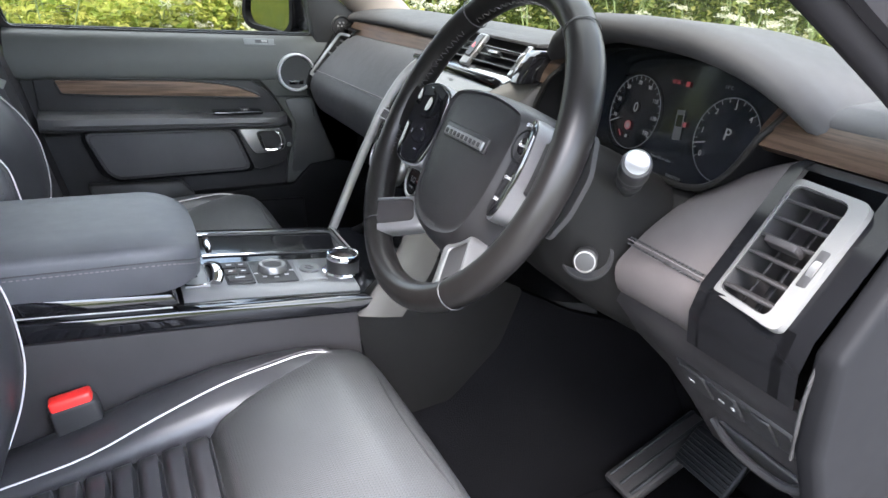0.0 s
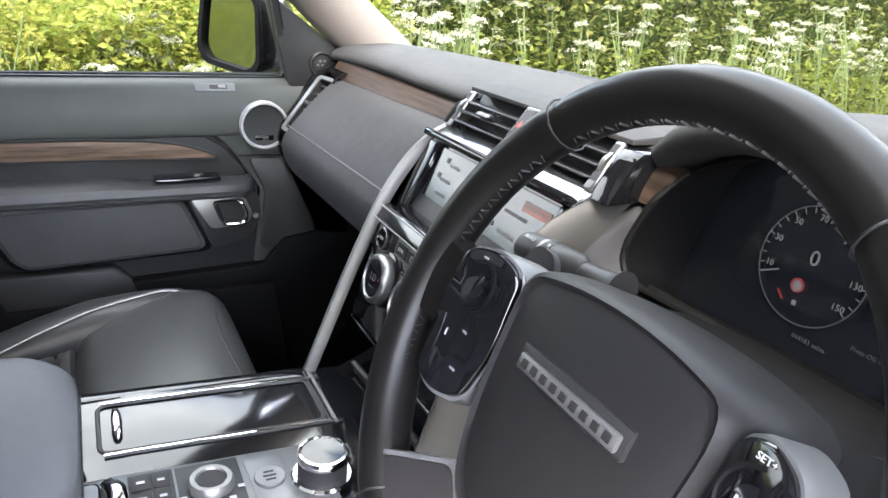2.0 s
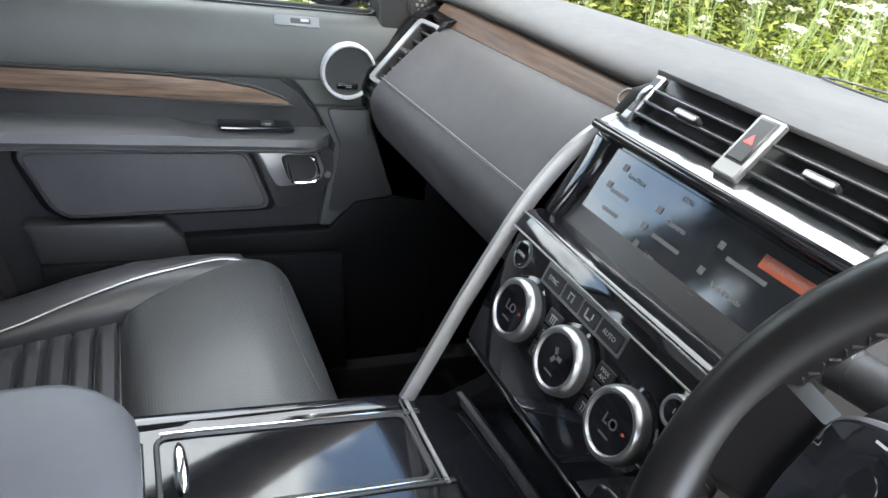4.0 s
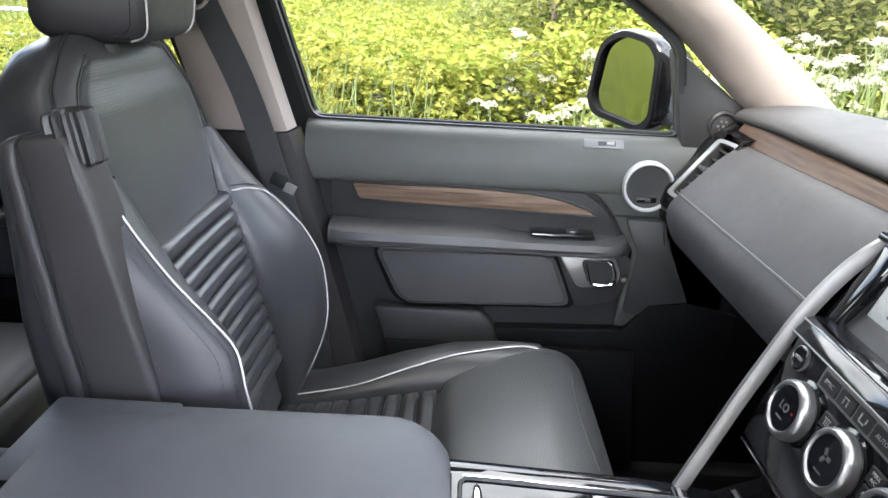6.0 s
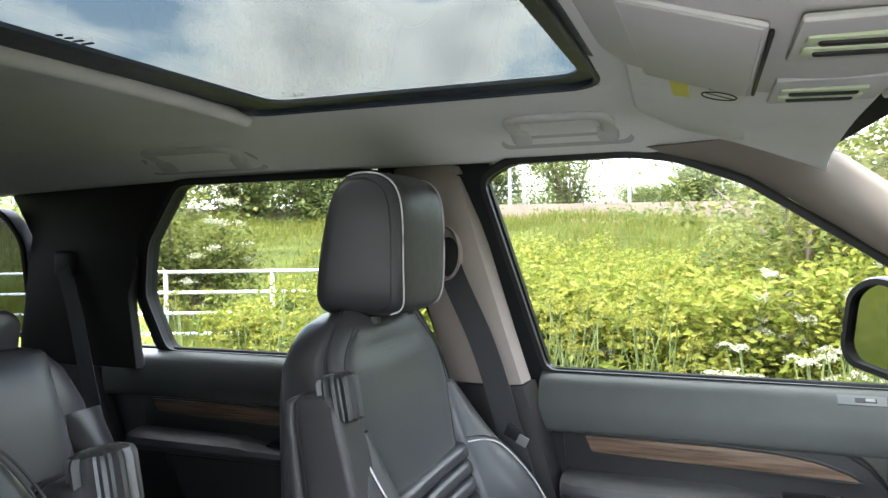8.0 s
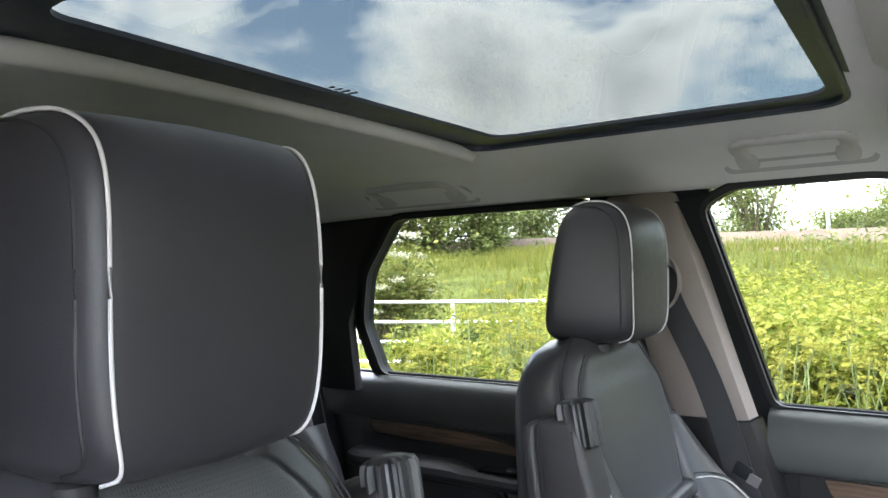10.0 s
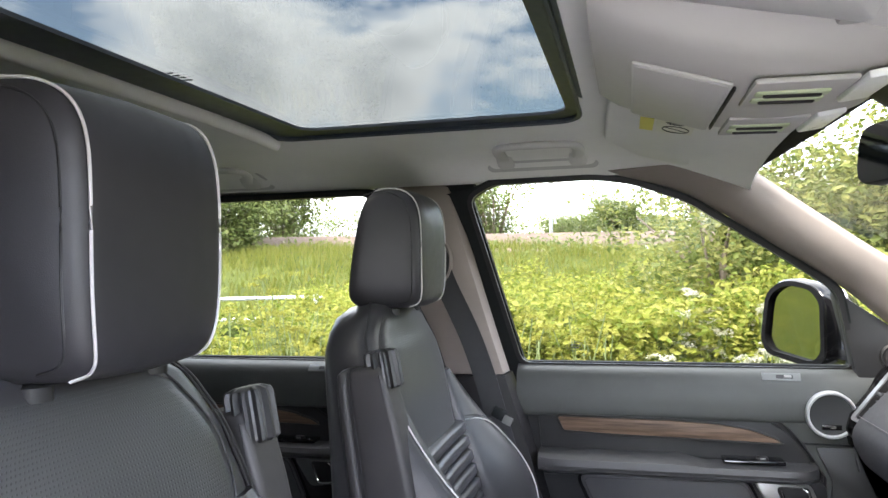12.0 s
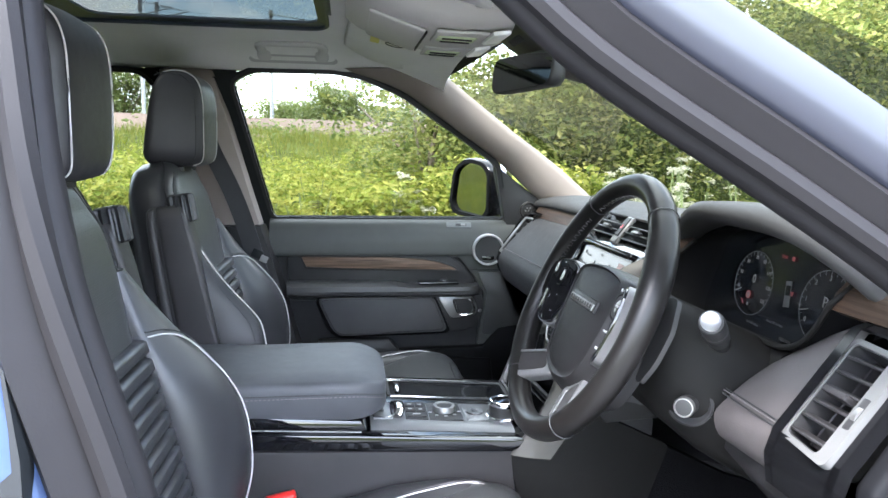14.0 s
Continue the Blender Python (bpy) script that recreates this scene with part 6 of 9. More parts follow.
part("knob_socket", lathe([(0.029, -0.016), (0.029, -0.009), (0.026, -0.007), (0.020, -0.012), (0.014, -0.018)], kc, kx, 32, cap=False), PLASTIC, col)


def stalk(sg, tip, base, label, texts):
    s_ = thing("column_stalk", base, label, "stalk")
    d = (Vector(tip) - Vector(base)).normalized()
    L = (Vector(tip) - Vector(base)).length
    part("stalk_arm", lathe([(0.016, 0.0), (0.011, 0.012), (0.0095, 0.030), (0.0105, L - 0.060)], base, d, 24), PLASTIC, s_)
    part("stalk_barrel", lathe([(0.0105, L - 0.078), (0.0140, L - 0.070), (0.0145, L - 0.044), (0.0138, L - 0.0425), (0.0145, L - 0.041), (0.0145, L - 0.004), (0.0135, L)], base, d, 32), PLASTIC, s_)
    part("stalk_ring", lathe([(0.0147, L - 0.032), (0.0150, L - 0.0300), (0.0147, L - 0.028)], base, d, 32, cap=False), SATIN, s_)
    if sg < 0:
        part("stalk_cap", lathe([(0.0130, L - 0.002), (0.0130, L + 0.003), (0.0112, L + 0.0055), (0.0095, L + 0.0045), (0.0005, L + 0.0042)], base, d, 32), CAPMETAL, s_, "bright metal end cap")
    up = (Vector((-0.5, 0, 0.87)) - d * Vector((-0.5, 0, 0.87)).dot(d)).normalized()
    for tx, s in texts:
        at = Vector(base) + d * (L - s) + up * 0.0150
        writing("stalk_text", tx, at, Vector((0, -1, 0)) - up * Vector((0, -1, 0)).dot(up), d.cross(up) * (1 if sg > 0 else -1), 0.0055, PRINT, s_)
    return s_


stalk(-1, (0.085, -0.556, 1.183), (0.150, -0.470, 1.128), "black wiper stalk with a bright metal end cap", [("OFF", 0.016), ("INT", 0.040)])
stalk(1, (0.122, -0.152, 1.156), (0.128, -0.272, 1.164), "black lamp stalk with printed symbols", [("AUTO", 0.014), ("R", 0.040)])

ped = thing("brake_pedal", (0.55, -0.33, 0.42), "ribbed black rubber brake pedal on a bright arm", "pedal")
pm = Matrix.Rotation(radians(-52), 3, "Y")
pc_ = Vector((0.575, -0.318, 0.555))
part("pedal_pad", box(pc_, (0.080, 0.125, 0.016), 0.012, 3, pm), RUBBER, ped)
for k in range(8):
    part("pedal_rib", box(pc_ + pm @ Vector((-0.032 + 0.009 * k, 0, 0.010)), (0.004, 0.115, 0.007), 0.0018, 1, pm), RUBBER, ped)
part("pedal_arm", tube([pc_ + Vector((0.02, -0.02, -0.005)), (0.66, -0.37, 0.66), (0.72, -0.37, 0.80)], 0.010, 8), SATIN, ped)
acc = thing("accelerator_pedal", (0.58, -0.47, 0.40), "slim black rubber accelerator pedal", "pedal")
part("pedal_pad", box((0.60, -0.475, 0.50), (0.14, 0.055, 0.014), 0.006, 2, Matrix.Rotation(radians(-50), 3, "Y")), RUBBER, acc)
rest = thing("foot_rest", (0.50, -0.19, 0.40), "ribbed black foot rest beside the tunnel", "foot rest")
fm = Matrix.Rotation(radians(-28), 3, "Y")
part("rest_plate", box((0.585, -0.212, 0.50), (0.26, 0.085, 0.02), 0.008, 2, fm), PLASTIC, rest)
for k in range(3):
    part("rest_rib", box(Vector((0.585, -0.242 + 0.030 * k, 0.50)) + fm @ Vector((0, 0, 0.012)), (0.24, 0.008, 0.006), 0.002, 1, fm), RUBBER, rest)

setting("sill_strip_left", tube([(-0.05, 0.775, 0.592), (0.10, 0.775, 0.600), (0.30, 0.775, 0.610)], 0.0035, 8), SATIN, "bright strip along the passenger door sill", "sill strip")

# ---------------------------------------------------------------- centre console
con = thing("centre_console", (-0.2, 0.0, 0.40), "high centre console in gloss black and silver", "console")
part("tunnel", prism([(-1.0, 0.38), (0.60, 0.38), (0.42, 0.80), (0.10, 0.870), (-0.05, 0.865), (-0.62, 0.868), (-1.0, 0.86)], "y", -0.130, 0.142, 0.006), PLASTIC, con)
for sg, y in ((-1, -0.142), (1, 0.154)):
    # soft side panel and the gloss band above it
    part("side_panel", prism([(-1.02, 0.42), (0.02, 0.42), (-0.035, 0.862), (-0.46, 0.876), (-1.02, 0.88)], "y", y - 0.008, y + 0.012, 0.004), GREYPLASTIC, con, "charcoal side panel")
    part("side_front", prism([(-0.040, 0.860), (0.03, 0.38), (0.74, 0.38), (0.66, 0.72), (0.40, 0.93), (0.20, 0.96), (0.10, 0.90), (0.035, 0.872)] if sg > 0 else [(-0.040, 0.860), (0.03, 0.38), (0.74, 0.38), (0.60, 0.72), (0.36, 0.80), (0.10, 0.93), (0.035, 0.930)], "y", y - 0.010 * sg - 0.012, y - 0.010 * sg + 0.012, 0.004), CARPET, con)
    if sg < 0:
        # Darker than the side panel: the light's falloff forwards is put into the colour
        part("side_nose", prism(rounded([(-0.042, 0.862), (0.012, 0.655), (0.130, 0.672), (0.215, 0.760), (0.250, 0.860), (0.10, 0.932), (0.035, 0.932)], 0.012, 3), "y", y - 0.006, y + 0.016, 0.003), COWL, con, "plastic nose of the console side with shade in its colour")
    bnd = prism([(-0.62, 0.896), (-0.62, 0.912), (-0.44, 0.906), (-0.285, 0.899), (-0.03, 0.8845), (0.02, 0.882), (-0.036, 0.862), (-0.28, 0.872), (-0.46, 0.880)], "y", y - 0.012, y + 0.012, 0.003)
    part("gloss_band", bnd, PIANO, con, "gloss black band along the console")
top = [(-0.60, 0.896), (-0.45, 0.898), (-0.30, 0.899), (-0.20, 0.896), (-0.10, 0.890), (0.0, 0.884), (0.06, 0.880), (0.12, 0.879)]
part("console_top", loft([[(x, y, z - 0.002 * (abs(y - 0.005) / 0.15) ** 4) for x, z in top] for y in [-0.146 + 0.305 * k / 12 for k in range(13)]]), PIANO, con, "polished gloss black console top", 60)


def ztop(x):
    for (a, za), (b, zb) in zip(top, top[1:]):
        if a <= x <= b:
            return za + (zb - za) * (x - a) / (b - a)
    return 0.88


def strip(pts, w, mat, name, h=0.0015):
    part(name, tube([(x, y, ztop(x) + 0.001) for x, y in pts], w, 6, flat=h / w), mat, con)


# bright lines let into the top, and the sliding lid with its pull
for y0 in (0.134, 0.036):
    strip([(-0.228 + 0.025 * k, y0) for k in range(11)], 0.0012, CHROME, "bright_line")
    strip([(-0.228 + 0.025 * k, y0 - 0.004) for k in range(11)], 0.0016, SEAM, "lid_gap")
strip([(0.014, 0.150 - 0.012 * k) for k in range(11)], 0.0024, SATIN, "bright_line")
strip([(0.007, 0.150 - 0.012 * k) for k in range(11)], 0.0014, SEAM, "lid_gap")
lidp = rounded([(-0.232, 0.040), (0.004, 0.040), (0.004, 0.130), (-0.232, 0.130)], 0.012, 4)
part("lid_outline", tube([(x, y, ztop(x) + 0.0006) for x, y in lidp], 0.0026, 6, True, flat=0.5), SEAM, con)
part("lid_pull", tube([(-0.214, 0.118 - 0.006 * k, ztop(-0.214) + 0.0035) for k in range(11)], [0.0008 + 0.0052 * math.sin(math.pi * min(1.0, max(0.0, k / 10))) ** 0.4 for k in range(11)], 12, flat=0.8), CHROME, con, "slim chrome lid pull")
# silver control plate: park brake, buttons, drive dial, start button and gear dial
plate_rows = []
for x in [-0.272 + 0.031 * k for k in range(9)]:
    plate_rows.append([(x, -0.128, ztop(x) - 0.004), (x, -0.122, ztop(x) + 0.003), (x, -0.100, ztop(x) + 0.005), (x, -0.012, ztop(x) + 0.007), (x, -0.004, ztop(x) + 0.003)])
part("control_plate", loft(plate_rows), SILVER, con, "silver control plate", 60)


def pz(x, d=0.0):
    return ztop(x) + 0.0060 + d


XR, YU = Vector((1, 0, -0.03)), Vector((0, 1, 0.02))
rot_p = Matrix((XR.normalized(), YU.normalized(), XR.cross(YU).normalized())).transposed()


def block(name, x, y, w, h, t, mat, bev=0.0015, parent=None):
    return part(name, box((x, y, pz(x) + t / 2 - 0.001), (w, h, t), bev, 2, rot_p), mat, parent or con)


pb = block("park_brake", -0.250, -0.055, 0.034, 0.076, 0.004, SILVER)
part("brake_edge", tube([(-0.250 + px, -0.055 + py, pz(-0.25) + 0.003) for px, py in rounded([(-0.016, -0.037), (0.016, -0.037), (0.016, 0.037), (-0.016, 0.037)], 0.008, 3)], 0.0010, 5, True), CHROME, pb)
part("brake_window", box((-0.254, -0.052, pz(-0.25) + 0.004), (0.014, 0.026, 0.002), 0.0008, 1, rot_p), PLASTIC, pb)
part("brake_mark", box((-0.254, -0.052, pz(-0.25) + 0.0052), (0.006, 0.010, 0.0006), 0, 1, rot_p), PRINT, pb)
part("brake_paddle", tube(spline([(-0.226, -0.088, pz(-0.226) + 0.003), (-0.220, -0.070, pz(-0.22) + 0.009), (-0.220, -0.040, pz(-0.22) + 0.009), (-0.226, -0.020, pz(-0.226) + 0.003)], 5), 0.009, 10, flat=0.55), CHROME, con, "chrome parking brake paddle")
bp = block("button_block", -0.190, -0.054, 0.040, 0.078, 0.003, PLASTIC)
for a, b, w, h in ((-0.199, -0.030, 0.018, 0.020), (-0.199, -0.054, 0.018, 0.020), (-0.181, -0.030, 0.016, 0.020), (-0.181, -0.054, 0.016, 0.020), (-0.190, -0.078, 0.034, 0.020)):
    kb = block("button", a, b, w, h, 0.005, GREYPLASTIC, 0.0012, bp)
    part("button_mark", box((a, b, pz(a) + 0.0042), (w * 0.4, 0.003, 0.0006), 0, 1, rot_p), PRINT, kb)
part("button_lamp", box((-0.195, -0.056, pz(-0.195) + 0.0044), (0.004, 0.003, 0.0006), 0, 1, rot_p), LITRED, bp)
dp = block("dial_block", -0.138, -0.054, 0.060, 0.080, 0.003, PLASTIC)
part("drive_dial", lathe([(0.0215, 0.002), (0.0215, 0.008), (0.0195, 0.0115), (0.0150, 0.0115), (0.0135, 0.0095), (0.0005, 0.0090)], (-0.138, -0.050, pz(-0.138)), (0.02, 0, 1), 40), SATIN, dp, "satin drive mode dial")
part("dial_cap", lathe([(0.0135, 0.0092), (0.0130, 0.0102), (0.0005, 0.0104)], (-0.138, -0.050, pz(-0.138)), (0.02, 0, 1), 32), GREYPLASTIC, dp)
for k in range(5):
    a = radians(200 + 35 * k)
    part("dial_mark", box((-0.138 + 0.028 * math.cos(a), -0.050 + 0.030 * math.sin(a), pz(-0.138) + 0.0024), (0.006, 0.004, 0.0006), 0, 1, rot_p), PRINT, dp)
sb = block("start_button", -0.083, -0.056, 0.038, 0.072, 0.0025, SILVER)
part("start_key", lathe([(0.0155, 0.001), (0.0155, 0.0035), (0.0145, 0.0045), (0.0005, 0.0042)], (-0.083, -0.054, pz(-0.083)), (0.02, 0, 1), 32), SILVER, sb)
for k in range(3):
    part("start_mark", box((-0.083, -0.048 - 0.006 * k, pz(-0.083) + 0.0045), (0.013 - 0.003 * abs(k - 1), 0.002, 0.0006), 0, 1, rot_p), GREYPLASTIC, sb)
gs = part("gear_dial", lathe([(0.0315, 0.0), (0.0315, 0.003), (0.0290, 0.005), (0.0248, 0.005), (0.0248, 0.022), (0.0258, 0.024), (0.0258, 0.029), (0.0245, 0.0312), (0.0222, 0.0316), (0.0208, 0.0302)], (-0.032, -0.062, pz(-0.032) - 0.002), (0.02, -0.02, 1), 48, cap=False), CHROME, con, "rotary chrome gear selector")
part("gear_body", lathe([(0.0252, 0.005), (0.0252, 0.023)], (-0.032, -0.062, pz(-0.032) - 0.002), (0.02, -0.02, 1), 48, cap=False), PLASTIC, gs)
part("gear_cap", lathe([(0.0210, 0.0292), (0.0210, 0.0305), (0.0005, 0.0312)], (-0.032, -0.062, pz(-0.032) - 0.002), (0.02, -0.02, 1), 40), PIANO, gs)
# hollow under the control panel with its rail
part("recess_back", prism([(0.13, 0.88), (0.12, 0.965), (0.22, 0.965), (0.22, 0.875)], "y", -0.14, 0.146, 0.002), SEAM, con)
part("recess_rail", tube([(0.075, 0.145, 0.885), (0.085, 0.0, 0.884), (0.080, -0.13, 0.885)], 0.006, 8), PLASTIC, con)
part("socket_ring", lathe([(0.012, 0), (0.012, 0.004), (0.010, 0.005), (0.010, 0)], (0.118, 0.055, 0.925), (-1, 0, 0.1), 24, cap=False), SATIN, con)

# padded armrest on the console
arm = thing("console_armrest", (-0.42, -0.02, 0.90), "padded grey-black armrest with a stitched edge on the console", "armrest")
arows = []
for k in range(23):
    t = 1 - (1 - k / 22) ** 1.5
    x = -0.62 + 0.375 * t
    e = max(0.0, 1 - ((x + 0.62) / 0.02)) if x < -0.60 else 0.0
    f = min(1.0, max(0.0, (x + 0.312) / 0.067))
    ztp = 0.990 - 0.016 * f ** 2.2 - 0.004 * (1 - t)
    zb = 0.934 - 0.012 * t + 0.012 * f ** 2
    y0, y1 = -0.148 + 0.052 * (1 - (1 - f * f) ** 0.5), 0.112 - 0.052 * (1 - (1 - f * f) ** 0.5)
    r = 0.020
    ring_ = [(y0 + 0.004, zb), (y0, zb + 0.010), (y0, ztp - r), (y0 + 0.0008, ztp - r * 0.55), (y0 + 0.004, ztp - r * 0.20), (y0 + 0.012, ztp - 0.001), (y0 + 0.06, ztp + 0.003), (y1 - 0.06, ztp + 0.003), (y1 - 0.012, ztp - 0.001), (y1 - 0.004, ztp - r * 0.20), (y1 - 0.0008, ztp - r * 0.55), (y1, ztp - r), (y1, zb + 0.010), (y1 - 0.004, zb)]
    arows.append([(x, a, b) for a, b in ring_])
part("pad", loft(arows, ring=True, cap=True), ARMSKIN, arm, "smooth charcoal leather-look pad", 45)
for i, out_y in ((2, -0.0006), (11, 0.0006)):
    line = [(r_[i][0], r_[i][1] + out_y, r_[i][2]) for r_ in arows]
    part("pad_seam", tube(line, 0.0009, 5), SEAM, arm)
    part("pad_stitching", stitches(spline([(x, y, z - 0.005) for x, y, z in line], 6), 0.0036, 0.0012), STITCH, arm)
part("pad_seam", tube([(arows[-1][i][0] + 0.0012, arows[-1][i][1], 0.956) for i in (2, 5, 6, 7, 8, 11)], 0.0009, 5), SEAM, arm)
part("pad_base", prism([(-0.62, 0.902), (-0.62, 0.936), (-0.45, 0.932), (-0.288, 0.922), (-0.278, 0.905), (-0.32, 0.896)], "y", -0.146, 0.118, 0.004), PIANO, arm, "gloss black base of the armrest")
part("base_line", tube([(-0.62, -0.147, 0.914), (-0.45, -0.147, 0.911), (-0.288, -0.147, 0.903)], 0.0012, 5), SATIN, arm)
part("rear_lid", box((-0.585, 0.045, 0.980), (0.13, 0.135, 0.014), 0.006, 2), ARMSKIN, arm)

# seat belt buckle beside the tunnel
bk = thing("belt_buckle", (-0.42, -0.165, 0.66), "black seat belt buckle with a red release button", "belt buckle")
bmx = Matrix.Rotation(radians(-12), 3, "Y")
part("buckle_body", box((-0.405, -0.170, 0.745), (0.058, 0.026, 0.115), 0.006, 3, bmx), PLASTIC, bk)
part("release_button", box(Vector((-0.405, -0.170, 0.745)) + bmx @ Vector((0, 0, 0.060)), (0.050, 0.022, 0.016), 0.004, 3, bmx), RED, bk, "bright red release button")
for k in range(3):
    part("buckle_print", box(Vector((-0.405, -0.170, 0.745)) + bmx @ Vector((0.002, -0.0134, 0.005 - 0.010 * k)), (0.030, 0.0008, 0.004), 0, 1, bmx), GREYPLASTIC, bk)
part("buckle_stem", box((-0.445, -0.172, 0.62), (0.040, 0.014, 0.16), 0.004, 2, bmx), PLASTIC, bk)

# ---------------------------------------------------------------- seats
def front_seat(yc, s, label, shift=0.0):
    """A front seat; s is +1 where the door is on the +y side."""
    st = thing("front_seat", (-0.35, yc, 0.40), label, "car seat", "front seats")
    B, U, F = Vector((-0.528 + shift, 0, 0.775)), Vector((-0.25, 0, 0.968)), Vector((0.968, 0, 0.25))

    def P(a, v, w):
        return Vector((B.x + U.x * v + F.x * w, yc + s * a, B.z + U.z * v + F.z * w))

    # back shell
    prof = [(-0.03, 0.200, -0.06, 0.060), (0.0, 0.222, -0.064, 0.064), (0.10, 0.240, -0.070, 0.070), (0.20, 0.246, -0.068, 0.068), (0.30, 0.242, -0.062, 0.063), (0.38, 0.222, -0.056, 0.059), (0.44, 0.208, -0.052, 0.056), (0.49, 0.192, -0.050, 0.054), (0.525, 0.176, -0.050, 0.049), (0.550, 0.152, -0.047, 0.047), (0.570, 0.118, -0.047, 0.042), (0.583, 0.066, -0.047, 0.028)]
    rws = []
    for v, hw, wc, hd in prof:
        r = []
        for k in range(36):
            t = 2 * math.pi * k / 36
            ct, sn = math.cos(t), math.sin(t)
            r.append(P(hw * math.copysign(abs(ct) ** 0.45, ct), v, wc + hd * math.copysign(abs(sn) ** 0.5, sn)))
        rws.append(r)
    bk = part("backrest", loft(rws, ring=True, cap=True), LEATHER, st, "black leather backrest", 60)
    # twin black seam round the edge of the back
    for off in (0.0, 0.006):
        pts = [P(sg * (hw * (1 - 0.02) - off), v, wc + hd * 0.72) for sg in (1,) for v, hw, wc, hd in prof[4:]]
        pts2 = [P(-(hw * 0.98 - off), v, wc + hd * 0.72) for v, hw, wc, hd in prof[4:]][::-1]
        part("edge_seam", tube(spline(pts + pts2, 4), 0.0012, 5), SEAM, bk)
    # perforated upper panel
    def shell(a, v):
        """How far forward the back's skin stands."""
        for (v0, h0, c0, d0), (v1, h1, c1, d1) in zip(prof, prof[1:]):
            if v0 <= v <= v1:
                t = (v - v0) / (v1 - v0)
                hw, wc, hd = h0 + (h1 - h0) * t, c0 + (c1 - c0) * t, d0 + (d1 - d0) * t
                ct = min(0.999, (abs(a) / hw) ** (1 / 0.45))
                return wc + hd * (1 - ct * ct) ** 0.25
        return 0.0

    def panel_w(v):
        q = min(1.0, max(0.0, (v - 0.33) / 0.12))
        return (0.128 + 0.034 * q * q * (3 - 2 * q)) * (1 - 0.45 * max(0.0, (v - 0.46) / 0.10) ** 2)

    part("upper_panel", pad(lambda a, v, w: P(a, v, shell(a, v) + w), lambda v: -panel_w(v), panel_w, 0.315, 0.553, const(0.0032), 22, 20, 0.004, 14.0), LEATHER_PERF, bk, "perforated leather shoulder panel", 70)
    for sg in (1, -1):
        part("panel_seam", tube([P(sg * (panel_w(v) + 0.003), v, shell(panel_w(v) + 0.003, v) + 0.0004) for v in [0.335 + 0.218 * k / 16 for k in range(17)]], 0.0011, 5), SEAM, bk)
    # ribbed centre
    n = 11
    for k in range(n):
        v0 = 0.035 + 0.295 * k / n
        part("rib", pad(P, const(-0.150), const(0.150), v0, v0 + 0.295 / n - 0.0005, lambda a, t: 0.024 - 0.006 * (1 - (2 * a - 1) ** 2), 12, 5, 0.02, 5.0), LEATHER, bk, "", 75)
    # bolsters and their white piping; the ridge carries the piping, with twin stitching outside it
    for sg in (1, -1):
        # the passenger bolster beside the folded armrest stands taller
        tall = s > 0 and sg < 0
        rows_, ridge_, out1, out2 = [], [], [], []
        for v, ra, rw in ((-0.05, 0.196, 0.012), (-0.02, 0.203, 0.036), (0.02, 0.210, 0.064), (0.067, 0.215, 0.086), (0.12, 0.218, 0.097), (0.17, 0.218, 0.100), (0.22, 0.214, 0.090), (0.26, 0.208, 0.073), (0.295, 0.202, 0.054), (0.325, 0.196, 0.040), (0.36, 0.189, 0.026), (0.395, 0.181, 0.014), (0.425, 0.172, 0.004)):
            if tall and v > 0.17:
                ra, rw = ra + (0.206 - ra) * 0.75, rw + 0.010
            io = 0.128 + 0.012 * max(0.0, (v - 0.25) / 0.09) - (0.0 if v < 0.3 else 0.004)
            sec = [(io, -0.006), (io + 0.006, 0.34 * rw + 0.004), (io + 0.5 * (ra - io), 0.76 * rw + 0.006), (ra, rw), (ra + 0.016, 0.86 * rw - 0.003), (ra + 0.028, 0.48 * rw - 0.012), (ra + 0.031, -0.026), (ra + 0.018, -0.052), (io + 0.03, -0.052)]
            cur = spline([(a, w, 0) for a, w in sec], 4)
            rows_.append([P(sg * q.x, v, q.y) for q in cur])
            if v < 0.27 or tall:
                ridge_.append(P(sg * (ra + 0.0005), v, rw + 0.0012))
            elif v < 0.30:
                ridge_.append(P(sg * (ra - 0.008), v + 0.004, rw + 0.001))
            elif v < 0.33:
                ridge_.append(P(sg * cur[8].x, v - 0.006, cur[8].y + 0.0016))
                ridge_.append(P(sg * (cur[4].x - 0.001), v + 0.001, cur[4].y + 0.0012))
            out1.append(P(sg * (cur[14].x + 0.0003), v, cur[14].y + 0.0003))
            out2.append(P(sg * (cur[16].x + 0.0003), v, cur[16].y + 0.0003))
        # The tall bolster faces the door; its darker leather stands in for less light
        part("side_bolster", loft(rows_, ring=True, cap=True), LEATHER_DULL if tall else LEATHER, bk, "padded leather side bolster", 60)
        part("piping", tube(spline(ridge_ + ([P(sg * 0.160, 0.435, 0.002)] if tall else []), 5), 0.0013, 7), PIPING, bk, "white piping")
        if not tall:
            part("bolster_seam", tube(spline([p + U * 0.007 - F * 0.0008 for p in ridge_[-5:]], 4), 0.0011, 5), SEAM, bk)
        for line in ((out1, out2) if tall else ()):
            part("bolster_stitching", stitches(spline(line, 12), 0.0042, 0.0012), SEAM, bk)
    # head restraint on two posts: a broad band with a piped side panel at each end
    hc = Vector((-0.676 + shift, yc + (0.024 if s > 0 else 0.034), 1.420))
    front_ = [(0.036, -0.099), (0.052, -0.092), (0.059, -0.074), (0.061, -0.030), (0.061, 0.030), (0.057, 0.066), (0.046, 0.088), (0.026, 0.100)]
